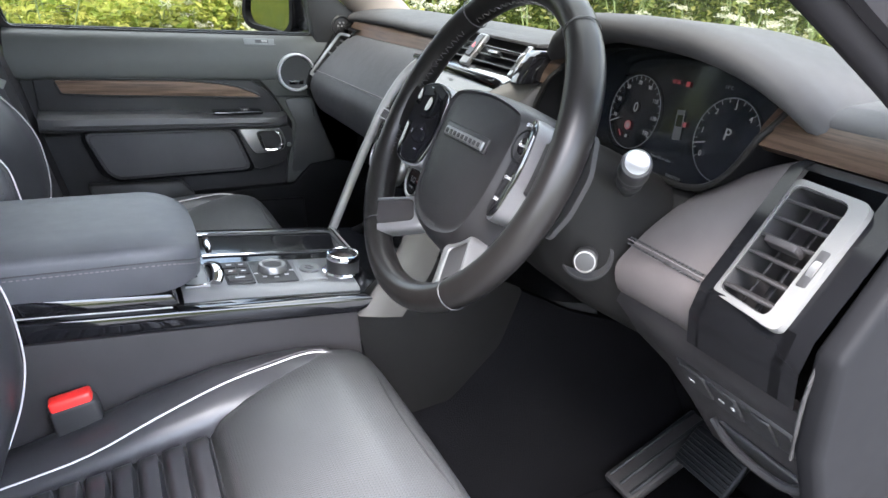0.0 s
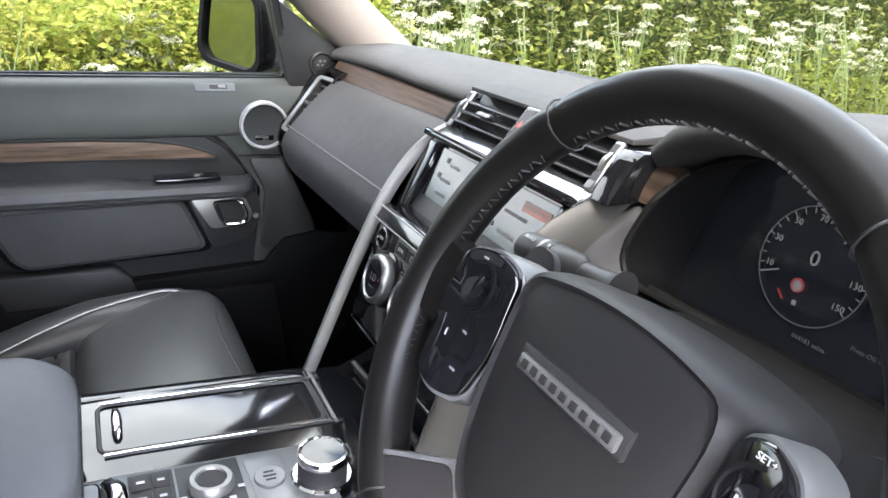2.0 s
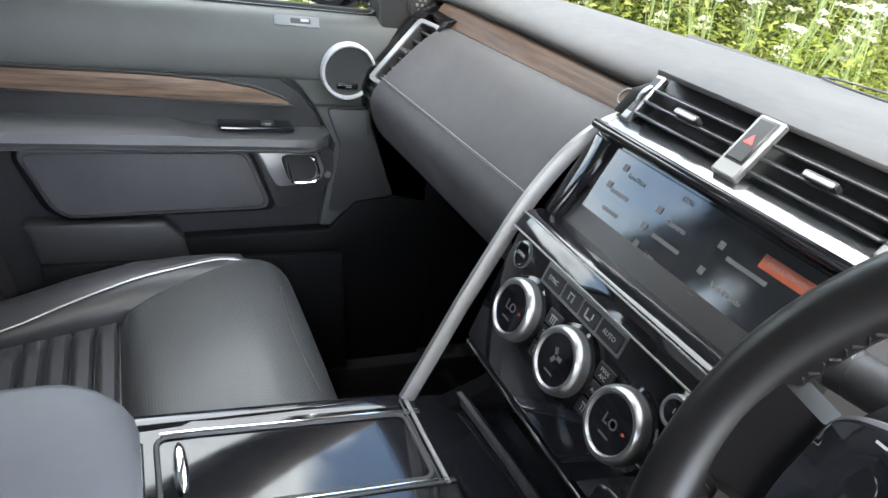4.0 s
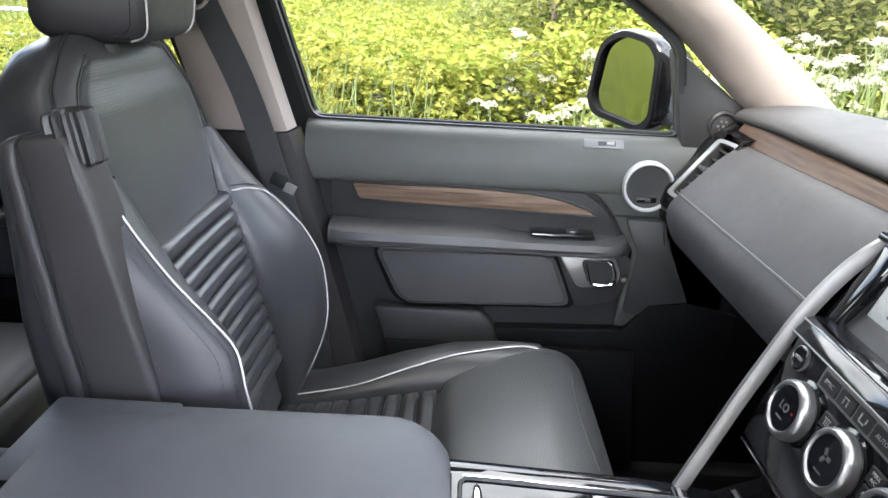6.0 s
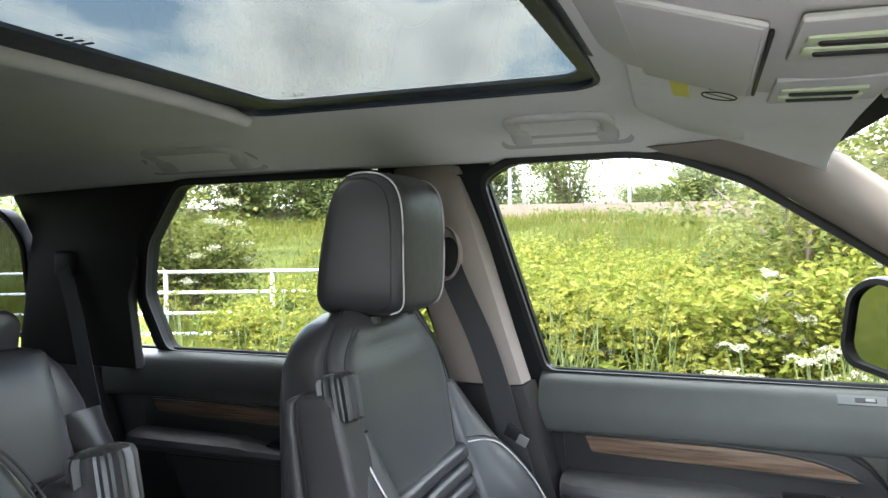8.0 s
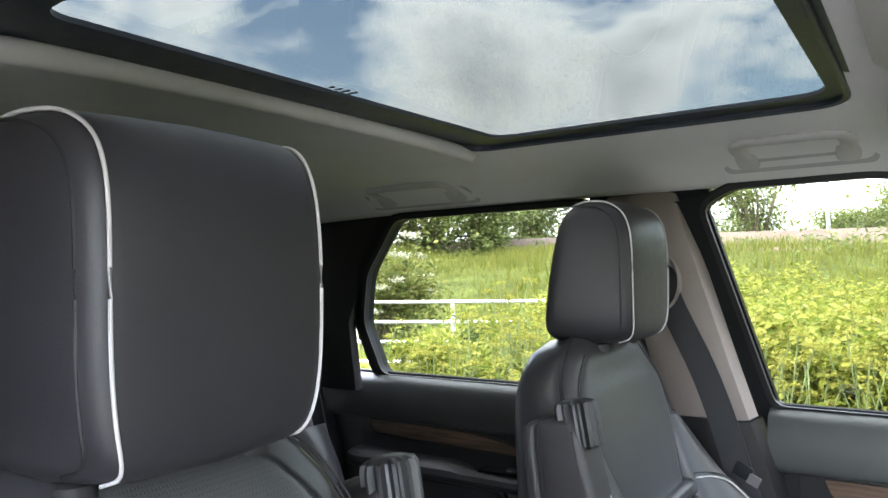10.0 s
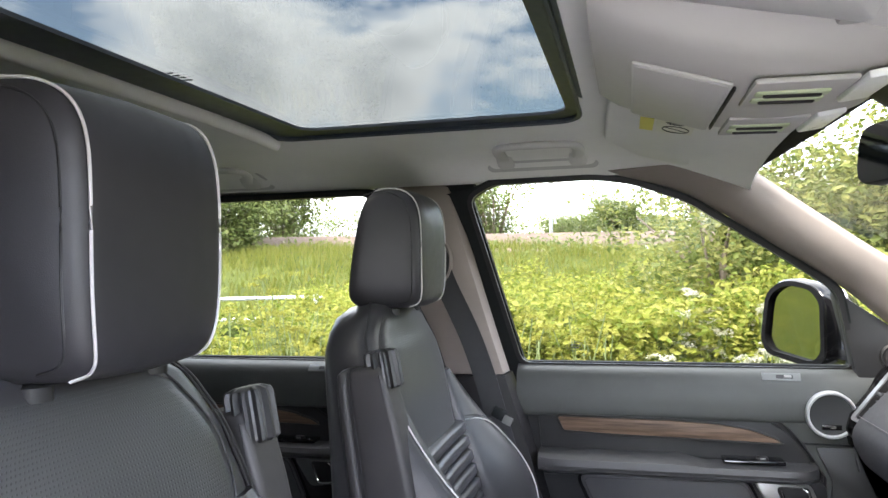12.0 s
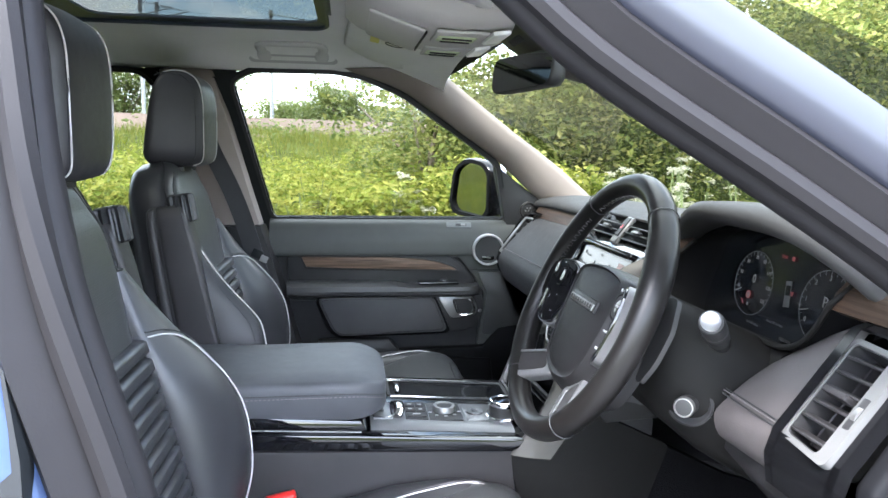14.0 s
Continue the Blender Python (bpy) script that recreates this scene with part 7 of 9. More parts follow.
    side = spline([(x, z, 0) for x, z in front_ + [(0.0, 0.101), (-0.020, 0.092), (-0.034, 0.066), (-0.046, 0.010), (-0.055, -0.050), (-0.058, -0.082), (-0.044, -0.098), (-0.010, -0.100)]], 4, True)

    def Hh(x, y, z):
        wide = (1.04 if s > 0 else 0.985) - 0.06 * max(0.0, z / 0.1) ** 3 - 0.05 * max(0.0, -z / 0.1) ** 2 - 0.12 * max(0.0, -z / 0.1) ** 5 - 0.33 * min(1.0, max(0.0, (x + 0.058) / 0.118)) ** 1.2
        return hc + Vector((x, s * y * wide, z))

    hr_rows = []
    for y, k in ((-0.122, 0.04), (-0.122, 0.60), (-0.121, 0.84), (-0.118, 0.93), (-0.112, 0.975), (-0.102, 0.995), (-0.06, 1.01), (0, 1.02), (0.06, 1.01), (0.102, 0.995), (0.112, 0.975), (0.118, 0.93), (0.121, 0.84), (0.122, 0.60), (0.122, 0.04)):
        hr_rows.append([Hh(q.x * k, y, q.y * k) for q in side])
    h = part("headrest", loft(hr_rows, ring=True, cap=True), LEATHER_DULL, st, "padded black leather head restraint", 60)
    edge = spline([(x, z, 0) for x, z in front_ + [(0.0, 0.101), (-0.018, 0.094)]], 4)
    for sg in (1, -1):
        part("piping", tube([Hh(q.x * 0.990, sg * 0.1135, q.y * 0.990) for q in edge], 0.0012, 7), PIPING, h, "white piping")
        part("panel_seam", tube([Hh(q.x * 0.96 - 0.012, sg * 0.1210, q.y * 0.93) for q in edge], 0.0011, 5), SEAM, h)
    for sg in (1, -1):
        part("post", tube([hc + Vector((0, sg * 0.062, -0.09)), hc + Vector((0.002, sg * 0.062, -0.13))], 0.0065, 10), PLASTIC, h)
        part("post_guide", lathe([(0.013, 0.0), (0.013, 0.010), (0.0075, 0.013)], hc + Vector((0.002, sg * 0.062, -0.112)), (0, 0, 1), 16, cap=False), PLASTIC, st)
    # cushion

    def zc(x):
        return 0.715 + 0.085 * min(1.0, max(0.0, (x + 0.55) / 0.45)) ** 1.2

    def C(a, x, w):
        return Vector((x, yc + s * a, zc(x) + w))

    crw = []
    for x, hw, up_, dn in ((-0.60, 0.205, -0.03, 0.05), (-0.56, 0.230, 0.0, 0.09), (-0.45, 0.245, 0.004, 0.11), (-0.30, 0.246, 0.002, 0.13), (-0.18, 0.242, -0.002, 0.14), (-0.09, 0.236, -0.006, 0.14), (-0.045, 0.228, -0.020, 0.13), (-0.022, 0.216, -0.045, 0.12), (-0.014, 0.200, -0.075, 0.105)):
        ring_ = []
        for k in range(32):
            t = 2 * math.pi * k / 32
            ct, sn = math.cos(t), math.sin(t)
            mz, hz_ = (up_ - dn) / 2, (up_ + dn) / 2
            ring_.append(C(hw * math.copysign(abs(ct) ** 0.45, ct), x, mz + hz_ * math.copysign(abs(sn) ** 0.6, sn)))
        crw.append(ring_)
    cu = part("seat_cushion", loft(crw, ring=True, cap=True), LEATHER, st, "black leather seat cushion", 60)

    def Cp(a, v, w):
        # the front panel rolls over the nose of the cushion
        x = v
        drop = 0.0
        if x > -0.085:
            q = (x + 0.085) / 0.085
            drop = 0.085 * q ** 2.2
            x = -0.085 + 0.080 * (1 - (1 - q) ** 1.6)
        return Vector((x, yc + s * a, zc(min(x, -0.085)) + w - drop))

    def nose_w(v):
        q = min(1.0, max(0.0, (v + 0.262) / 0.150))
        return 0.136 + 0.092 * q - 0.012 * max(0.0, (v + 0.06) / 0.06)

    part("nose_panel", pad(Cp, lambda v: -nose_w(v), nose_w, -0.262, -0.003, lambda a, t: 0.030 + 0.010 * math.sin(math.pi * min(1.0, t * 1.4)) - 0.006 * (2 * a - 1) ** 2, 18, 20, 0.012, 7.0), LEATHER_PERF, cu, "perforated leather front panel", 60)
    part("nose_seam", tube(spline([Cp(-0.200, -0.040, 0.012), Cp(-0.12, -0.056, 0.027), Cp(0, -0.062, 0.029), Cp(0.12, -0.056, 0.027), Cp(0.200, -0.040, 0.012)], 6), 0.0014, 5), SEAM, cu)
    for k in range(9):
        v0 = -0.525 + 0.262 * k / 9
        part("rib", pad(C, const(-0.142), const(0.142), v0, v0 + 0.262 / 9 - 0.0005, lambda a, t: 0.022 - 0.004 * (1 - (2 * a - 1) ** 2), 10, 5, 0.02, 5.0), LEATHER, cu, "", 75)
    for sg in (1, -1):
        bl, rg = [], []
        for x, k in ((-0.585, 0.10), (-0.55, 0.18), (-0.48, 0.32), (-0.40, 0.55), (-0.32, 0.82), (-0.24, 0.92), (-0.17, 0.74), (-0.12, 0.52), (-0.085, 0.30)):
            sec = [(0.135, 0.0), (0.142, 0.022 * k + 0.006), (0.170, 0.040 * k + 0.010), (0.205, 0.050 * k + 0.006), (0.234, 0.042 * k), (0.250, 0.014 * k), (0.252, -0.03), (0.235, -0.06)]
            cur = spline([(a, w, 0) for a, w in sec], 3)
            bl.append([C(sg * q.x, x, q.y) for q in cur])
            f = min(1.0, max(0.0, (-0.12 - x) / 0.28))
            ap_ = 0.190 - 0.044 * f ** 1.2
            near = min(cur[:12], key=lambda q: abs(q.x - ap_))
            rg.append(C(sg * near.x, x, near.y + 0.0016))
        part("cushion_bolster", loft(bl, ring=True, cap=True), LEATHER, cu, "padded cushion bolster", 60)
        part("piping", tube(spline(rg, 4), 0.0013, 7), PIPING, cu, "white piping")
        part("bolster_seam", tube(spline([p + Vector((0, s * sg * 0.009, -0.001)) for p in rg], 4), 0.0010, 5), STITCH, cu)
    # seat base and runners
    part("seat_base", prism([(-0.60, 0.44), (-0.06, 0.46), (-0.05, 0.68), (-0.60, 0.66)], "y", yc - 0.205, yc + 0.205, 0.02, 3), PLASTIC, st)
    for sg in (1, -1):
        part("seat_runner", box((-0.36, yc + sg * 0.16, 0.41), (0.60, 0.05, 0.06), 0.006), PLASTIC, st)
        part("side_cover", prism(rounded([(-0.66, 0.60), (-0.10, 0.60), (-0.07, 0.70), (-0.52, 0.69), (-0.62, 0.78), (-0.67, 0.74)], 0.03, 4), "y", yc + sg * 0.222, yc + sg * 0.252, 0.008, 3), PLASTIC, st)
    # fold-up armrest on the tunnel side, standing against the back
    inner = -1

    def A(u, v, w):
        return Vector((-0.600 + shift - (0.0 if s > 0 else 0.034) - 0.060 * v + u * 0.98, yc + s * inner * ((0.205 if s > 0 else 0.228) + w), 0.875 + 0.372 * v + u * 0.15))

    def arm_skin(lo, hi, wide):
        ar = []
        for v, h0, h1, wd in ((-0.02, -0.030, 0.045, 0.022), (0.03, -0.044, 0.058, 0.029), (0.2, -0.046, 0.058, 0.031), (0.5, -0.044, 0.052, 0.031), (0.8, -0.040, 0.046, 0.030), (0.93, -0.036, 0.040, 0.030), (0.985, -0.033, 0.037, 0.027), (1.0, -0.026, 0.030, 0.020)):
            u0, u1 = h0 + (h1 - h0) * lo, h0 + (h1 - h0) * hi
            q = rounded([(u0, -wd * wide), (u1, -wd * wide), (u1, wd * wide), (u0, wd * wide)], 0.010, 4)
            ar.append([A(u, v, w + 0.012) for u, w in q])
        return loft(ar, ring=True, cap=True)

    aa = part("folding_armrest", arm_skin(0.25, 1.0, 1.0), ARMLEATHER, st, "folded-up padded armrest beside the backrest", 60)
    part("armrest_back", arm_skin(0.0, 0.225, 1.0), ARMLEATHER, aa, "", 60)
    part("armrest_core", arm_skin(0.15, 0.35, 0.88), SEAM, aa, "", 60)
    for w in (0.041, -0.017):
        part("armrest_seam", tube([A(0.044 - 0.012 * v, v, w) for v in [0.06 + k / 11 for k in range(11)]], 0.0012, 5), SEAM, aa)
    kc2 = A(0.030, 0.98, 0.012)
    ax = Vector((-0.16, 0, 0.98))
    kn_rows = []
    for hgt, kk in ((-0.028, 0.85), (-0.025, 1.0), (0.020, 1.0), (0.025, 0.92), (0.028, 0.6)):
        r = []
        qd = ax.to_track_quat("Z", "Y")
        for k in range(48):
            t = 2 * math.pi * k / 48
            rad = (0.0235 + 0.0026 * (1 if (k // 2) % 2 else -1)) * kk
            r.append(kc2 + qd @ Vector((rad * math.cos(t), rad * math.sin(t), hgt)))
        kn_rows.append(r)
    part("armrest_knob", loft(kn_rows, ring=True, cap=True), ROLLER, aa, "ribbed black adjuster roller", 30)
    # lever tag in the side of the bolster
    part("cloth_tag", box(P(0.205, 0.03, 0.078), (0.006, 0.002, 0.022), 0.0005, 1), PLASTIC, bk)
    return st


front_seat(0.385, 1, "black leather front passenger seat with white piping and ribbed centre")
front_seat(-0.385, -1, "black leather driver's seat with white piping, beside the open door", 0.0)


def rear_seat(yc, s, label):
    st = thing("rear_seat", (-1.3, yc, 0.40), label, "car seat", "rear seats")
    B, U, F = Vector((-1.395, 0, 0.76)), Vector((-0.33, 0, 0.944)), Vector((0.944, 0, 0.33))

    def P(a, v, w):
        return Vector((B.x + U.x * v + F.x * w, yc + s * a, B.z + U.z * v + F.z * w))

    rws = []
    for v, hw, wc, hd in ((-0.03, 0.20, -0.06, 0.06), (0.05, 0.235, -0.06, 0.062), (0.2, 0.245, -0.06, 0.06), (0.34, 0.235, -0.05, 0.055), (0.42, 0.205, -0.045, 0.05), (0.47, 0.16, -0.04, 0.04), (0.495, 0.08, -0.04, 0.02)):
        r = []
        for k in range(32):
            t = 2 * math.pi * k / 32
            ct, sn = math.cos(t), math.sin(t)
            r.append(P(hw * math.copysign(abs(ct) ** 0.5, ct), v, wc + hd * math.copysign(abs(sn) ** 0.6, sn)))
        rws.append(r)
    bk = part("backrest", loft(rws, ring=True, cap=True), LEATHER, st, "", 60)
    part("upper_panel", pad(P, const(-0.15), const(0.15), 0.10, 0.46, lambda a, t: 0.022 - 0.012 * max(0, t - 0.7) / 0.3, 12, 12, 0.02, 6.0), LEATHER_PERF, bk, "perforated leather panel", 60)
    for sg in (1, -1):
        part("piping", tube(spline([P(sg * 0.158, 0.08, 0.012), P(sg * 0.160, 0.20, 0.014), P(sg * 0.175, 0.28, 0.012), P(sg * 0.230, 0.31, -0.01)], 5), 0.0019, 6), PIPING, bk, "white piping")
        part("side_bolster", loft([[P(sg * a, v, w * k) for a, w in ((0.15, 0.0), (0.165, 0.028), (0.20, 0.040), (0.235, 0.025), (0.25, -0.02), (0.24, -0.05))] for v, k in ((0.0, 0.8), (0.1, 1.0), (0.22, 1.0), (0.29, 0.5), (0.32, 0.15))], ring=True, cap=True), LEATHER, bk, "", 60)
    crw = []
    for x, hw, z1, z0 in ((-1.40, 0.22, 0.72, 0.60), (-1.30, 0.245, 0.775, 0.60), (-1.10, 0.248, 0.800, 0.60), (-0.98, 0.244, 0.806, 0.61), (-0.92, 0.235, 0.796, 0.62), (-0.895, 0.215, 0.760, 0.64)):
        r = []
        for k in range(32):
            t = 2 * math.pi * k / 32
            ct, sn = math.cos(t), math.sin(t)
            r.append(Vector((x, yc + s * hw * math.copysign(abs(ct) ** 0.45, ct), (z0 + z1) / 2 + (z1 - z0) / 2 * math.copysign(abs(sn) ** 0.5, sn))))
        crw.append(r)
    cu = part("seat_cushion", loft(crw, ring=True, cap=True), LEATHER, st, "", 60)
    part("front_panel", pad(lambda a, v, w: Vector((v, yc + s * a, 0.800 + w - 0.25 * max(0, v + 0.96) ** 1.5)), const(-0.22), const(0.22), -1.08, -0.905, const(0.012), 12, 8, 0.01, 5.0), LEATHER_DULL, cu, "", 60)
    part("piping", tube(spline([Vector((-1.30, yc + s * -0.20, 0.782)), Vector((-1.15, yc + s * -0.19, 0.808)), Vector((-1.085, yc, 0.810)), Vector((-1.15, yc + s * 0.19, 0.808)), Vector((-1.30, yc + s * 0.20, 0.782))], 6), 0.0021, 6), PIPING, cu, "white piping")
    part("seat_base", prism([(-1.38, 0.40), (-0.98, 0.40), (-0.94, 0.63), (-1.40, 0.63)], "y", yc - 0.21, yc + 0.21, 0.02), PLASTIC, st)
    # low head restraint folded onto the back
    hc = P(0, 0.52, -0.045)
    part("headrest", loft([[hc + Vector((x, s * y * k, z * k)) for y, z in rounded([(-0.11, -0.05), (0.11, -0.05), (0.12, 0.03), (0.09, 0.055), (-0.09, 0.055), (-0.12, 0.03)], 0.025, 4)] for x, k in ((-0.05, 0.8), (-0.03, 1.0), (0.03, 1.0), (0.045, 0.85))], ring=True, cap=True), LEATHER, st, "low head restraint", 60)
    return st


rear_seat(0.40, 1, "black leather rear passenger seat with white piping")
rear_seat(-0.40, -1, "black leather rear seat behind the driver")


def belt(name, pts, normal, w, label, clip=None):
    b = thing(name, pts[-1], label, "seat belt")
    p = spline(pts, 8)
    rws = []
    for i, q in enumerate(p):
        d = (p[min(i + 1, len(p) - 1)] - p[max(i - 1, 0)]).normalized()
        sd = d.cross(Vector(normal)).normalized()
        rws.append([q - sd * w / 2, q - sd * w / 6, q + sd * w / 6, q + sd * w / 2])
    part("webbing", thick(loft(rws), 0.0018), BELT, b)
    return b


b1 = belt("seat_belt", [(-0.672, 0.655, 1.395), (-0.655, 0.648, 1.35), (-0.60, 0.645, 1.23), (-0.555, 0.640, 1.09), (-0.50, 0.650, 0.86), (-0.47, 0.66, 0.60)], (0, 1, 0), 0.046, "black webbing seat belt hanging on the middle pillar")
part("belt_anchor", loft([[Vector((-0.672, 0.660, 1.400)) + Vector((0.032 * k * math.cos(t), d, 0.055 * k * math.sin(t))) for t in [2 * math.pi * j / 28 for j in range(28)]] for k, d in ((1.0, 0.010), (1.0, -0.010), (0.86, -0.018), (0.70, -0.012), (0.62, 0.004))], ring=True), PILLAR, b1, "beige belt anchor surround", 50)
part("anchor_slot", loft([[Vector((-0.665, 0.658, 1.392)) + Vector((0.021 * k * math.cos(t), d, 0.036 * k * math.sin(t))) for t in [2 * math.pi * j / 24 for j in range(24)]] for k, d in ((1.0, -0.006), (1.0, -0.014), (0.02, -0.016))], ring=True), PLASTIC, b1)
part("belt_tongue", box((-0.545, 0.634, 1.085), (0.030, 0.006, 0.024), 0.003, 2, Matrix.Rotation(radians(25), 3, "Y")), RUBBER, b1)
part("tongue_blade", box((-0.528, 0.632, 1.072), (0.020, 0.003, 0.018), 0.001, 1, Matrix.Rotation(radians(25), 3, "Y")), SATIN, b1)
b2 = belt("seat_belt", [(-1.66, 0.70, 1.36), (-1.62, 0.69, 1.28), (-1.54, 0.66, 1.08), (-1.46, 0.64, 0.86), (-1.42, 0.63, 0.70)], (0, 1, 0), 0.046, "black webbing seat belt beside the rear seat")
part("belt_anchor", box((-1.665, 0.712, 1.375), (0.06, 0.02, 0.06), 0.012, 3), PLASTIC, b2)

# ---------------------------------------------------------------- things on the roof lining
oc = thing("overhead_console", (-0.17, 0.0, 1.58), "light grey overhead console with storage lid, vents and reading lamp", "overhead console")


def oz(x, y):
    t = min(1.0, max(0.0, (x + 0.30) / 0.24))
    return 1.602 - 0.052 * math.sin(math.pi * min(1.0, t * 0.62 + 0.06)) - 0.004 * t


orow = []
for k in range(13):
    x = -0.315 + 0.285 * k / 12
    hw = 0.185 - 0.030 * k / 12
    e = 0.045 if k in (0,) else (0.030 if k == 12 else 0)
    mid_row = [(x, y, oz(x, y) + 0.022 * (abs(y) / hw) ** 5 + e * 0.3) for y in [hw * j / 10 for j in range(-10, 11)]]
    lip_row = [(x, sg * (hw + w_), zroof(x, hw + w_) - 0.008 + w_ * 0.3) for sg, w_ in ((-1, 0.026), (-1, 0.012), (1, 0.012), (1, 0.026))]
    orow.append(lip_row[:2] + mid_row + lip_row[2:])
part("console_body", loft(orow), ROOFTRIM, oc, "", 60)
OY = Vector((0, 1, 0))


def obox(name, x, y, w, h, t, mat, bev=0.002, parent=None, label=""):
    ax_ = Vector((w, 0, oz(x + w / 2, y) - oz(x - w / 2, y))).normalized()
    tilt = Matrix((ax_, OY, ax_.cross(OY))).transposed()
    return part(name, box((x, y, (oz(x + w / 2, y) + oz(x - w / 2, y)) / 2 - t * 0.2), (w, h, t), bev, 2, tilt), mat, parent or oc, label)


obox("storage_lid", -0.232, 0.0, 0.090, 0.225, 0.006, ROOFTRIM, 0.003)
obox("lid_gap", -0.232, 0.0, 0.094, 0.230, 0.004, GRABTRIM)
obox("lid_slot", -0.185, 0.0, 0.003, 0.20, 0.006, GREYPLASTIC)
for y in (0.085, -0.085):
    pan = obox("lamp_panel", -0.130, y, 0.085, 0.10, 0.006, ROOFTRIM, 0.003)
    for k in range(2):
        obox("vent_slot", -0.135, y - 0.012 + 0.028 * k, 0.064, 0.018, 0.008, VENTFRAME, 0.003, pan)
        obox("vent_hole", -0.135, y - 0.012 + 0.028 * k, 0.050, 0.008, 0.010, GREYPLASTIC, 0.002, pan)
    obox("reading_lamp", -0.068, y, 0.030, 0.10, 0.008, LENS, 0.003, None, "clear reading lamp lens")

for sg, nm in ((1, "passenger"), (-1, "driver")):
    vs_ = thing("sun_visor", (-0.18, sg * 0.40, 1.57), "light grey folded sun visor against the roof lining", "sun visor", "sun visors")
    prow = []
    out_ = rounded([(-0.305, 0.205), (-0.318, 0.460), (-0.262, 0.545), (-0.177, 0.560), (-0.135, 0.430), (-0.100, 0.205)], 0.02, 4)
    for d, k in ((0.012, 0.97), (0.014, 1.0), (0.004, 1.0), (0.0, 0.97), (-0.001, 0.6), (-0.002, 0.02)):
        prow.append([(-0.19 + (x + 0.19) * k, sg * (0.37 + (y - 0.37) * k), zroof(-0.19 + (x + 0.19) * k, 0.37 + (y - 0.37) * k) - 0.030 + d) for x, y in out_])
    part("visor_panel", loft(prow, ring=True, cap=True), HEADLINER, vs_, "", 60)
    part("visor_clip", box((-0.115, sg * 0.205, zroof(-0.115, 0.205) - 0.022), (0.020, 0.016, 0.014), 0.004, 2), ROOFTRIM, vs_)
    if sg > 0:
        for x, y, w, h, m_ in ((-0.252, 0.305, 0.020, 0.095, LABELY), (-0.212, 0.305, 0.055, 0.095, LABELW)):
            zz = zroof(x, y) - 0.0350
            lab = part("visor_label", box((x, y, zz), (w, h, 0.0008), 0.0002, 1, Matrix.Rotation(radians(12), 3, "Y")), m_, vs_, "printed warning label")
        part("label_ring", tube([(-0.210 + 0.019 * math.cos(t), 0.318 + 0.024 * math.sin(t), zroof(-0.212, 0.305) - 0.0358 - 0.21 * (0.002 + 0.019 * math.cos(t))) for t in [2 * math.pi * j / 20 for j in range(20)]], 0.0009, 5, True), GREYPLASTIC, vs_)
        part("label_bar", box((-0.210, 0.318, zroof(-0.212, 0.305) - 0.0362), (0.044, 0.0025, 0.0006), 0, 1, Matrix.Rotation(radians(12), 3, "Y") @ Matrix.Rotation(radians(35), 3, "Z")), GREYPLASTIC, vs_)
        for k in range(3):
            part("label_bar", box((-0.212, 0.268 + 0.007 * k, zroof(-0.212, 0.305) - 0.0358), (0.030 - 0.006 * k, 0.002, 0.0006), 0, 1, Matrix.Rotation(radians(12), 3, "Y")), GREYPLASTIC, vs_)


def grab(x0, x1, y0, y1, label):
    """A folded grab handle: a bar with two bent feet lying in a shallow pocket of the lining."""
    g = thing("grab_handle", ((x0 + x1) / 2, (y0 + y1) / 2, zroof(x0, y0)), label, "grab handle", "grab handles")
    xm, w, h = (x0 + x1) / 2, (x1 - x0) / 2, y1 - y0

    def on(u, v, d):
        x, y = xm + u * w, y0 + v * h
        return Vector((x, y, zroof(x, y) - d - 0.012 * max(0.0, v) ** 2 - (0.02 * (y - 0.60) / 0.06 if y > 0.60 else 0.0)))

    def rim(k, d):
        return [on(u * k, 0.5 + (v - 0.5) * k, d) for u, v in rounded([(-0.74, 0.0), (0.74, 0.0), (1.0, 1.0), (-1.0, 1.0)], 0.16, 6)]

    # Almost flat; the darker colour paints the shade of a deeper recess
    part("pocket", loft([rim(1.03, -0.020), rim(1.0, 0.0035), rim(0.95, 0.0045), rim(0.88, 0.0015), rim(0.02, 0.0010)], ring=True, cap=True), GRABPOCKET, g, "shallow pocket behind the bar", 40)
    line = spline([on(-0.62, 0.78, 0.004), on(-0.66, 0.54, 0.009), on(-0.60, 0.32, 0.013), on(-0.40, 0.24, 0.015), on(0.0, 0.22, 0.016), on(0.40, 0.24, 0.015), on(0.60, 0.32, 0.013), on(0.66, 0.54, 0.009), on(0.62, 0.78, 0.004)], 6)
    rows_ = []
    for a, p, b in zip([line[0]] + line[:-1], line, line[1:] + [line[-1]]):
        t = (Vector(b) - Vector(a)).normalized()
        across = t.cross(Vector((0, 0, 1))).normalized()
        rows_.append([Vector(p) + across * (0.0125 * math.cos(k * math.pi / 6)) + Vector((0, 0, 0.0075 * math.sin(k * math.pi / 6))) for k in range(12)])
    bar = part("handle_bar", loft(rows_, ring=True, cap=True), GRABTRIM, g, "smooth light grey bar", 50)
    for sg in (1, -1):
        part("hinge_foot", loft([[on(sg * 0.62 + a * kk, 0.80 + b * kk, d) for a, b in rounded([(-0.15, -0.16), (0.15, -0.16), (0.15, 0.14), (-0.15, 0.14)], 0.09, 4)] for kk, d in ((1.0, 0.0), (1.0, 0.006), (0.88, 0.0085), (0.3, 0.0090))], ring=True, cap=True), GRABTRIM, bar, "", 50)
    return g


grab(-0.560, -0.330, 0.472, 0.632, "light grey roof grab handle above the front window")
grab(-1.340, -1.040, 0.530, 0.652, "light grey roof grab handle above the rear window")

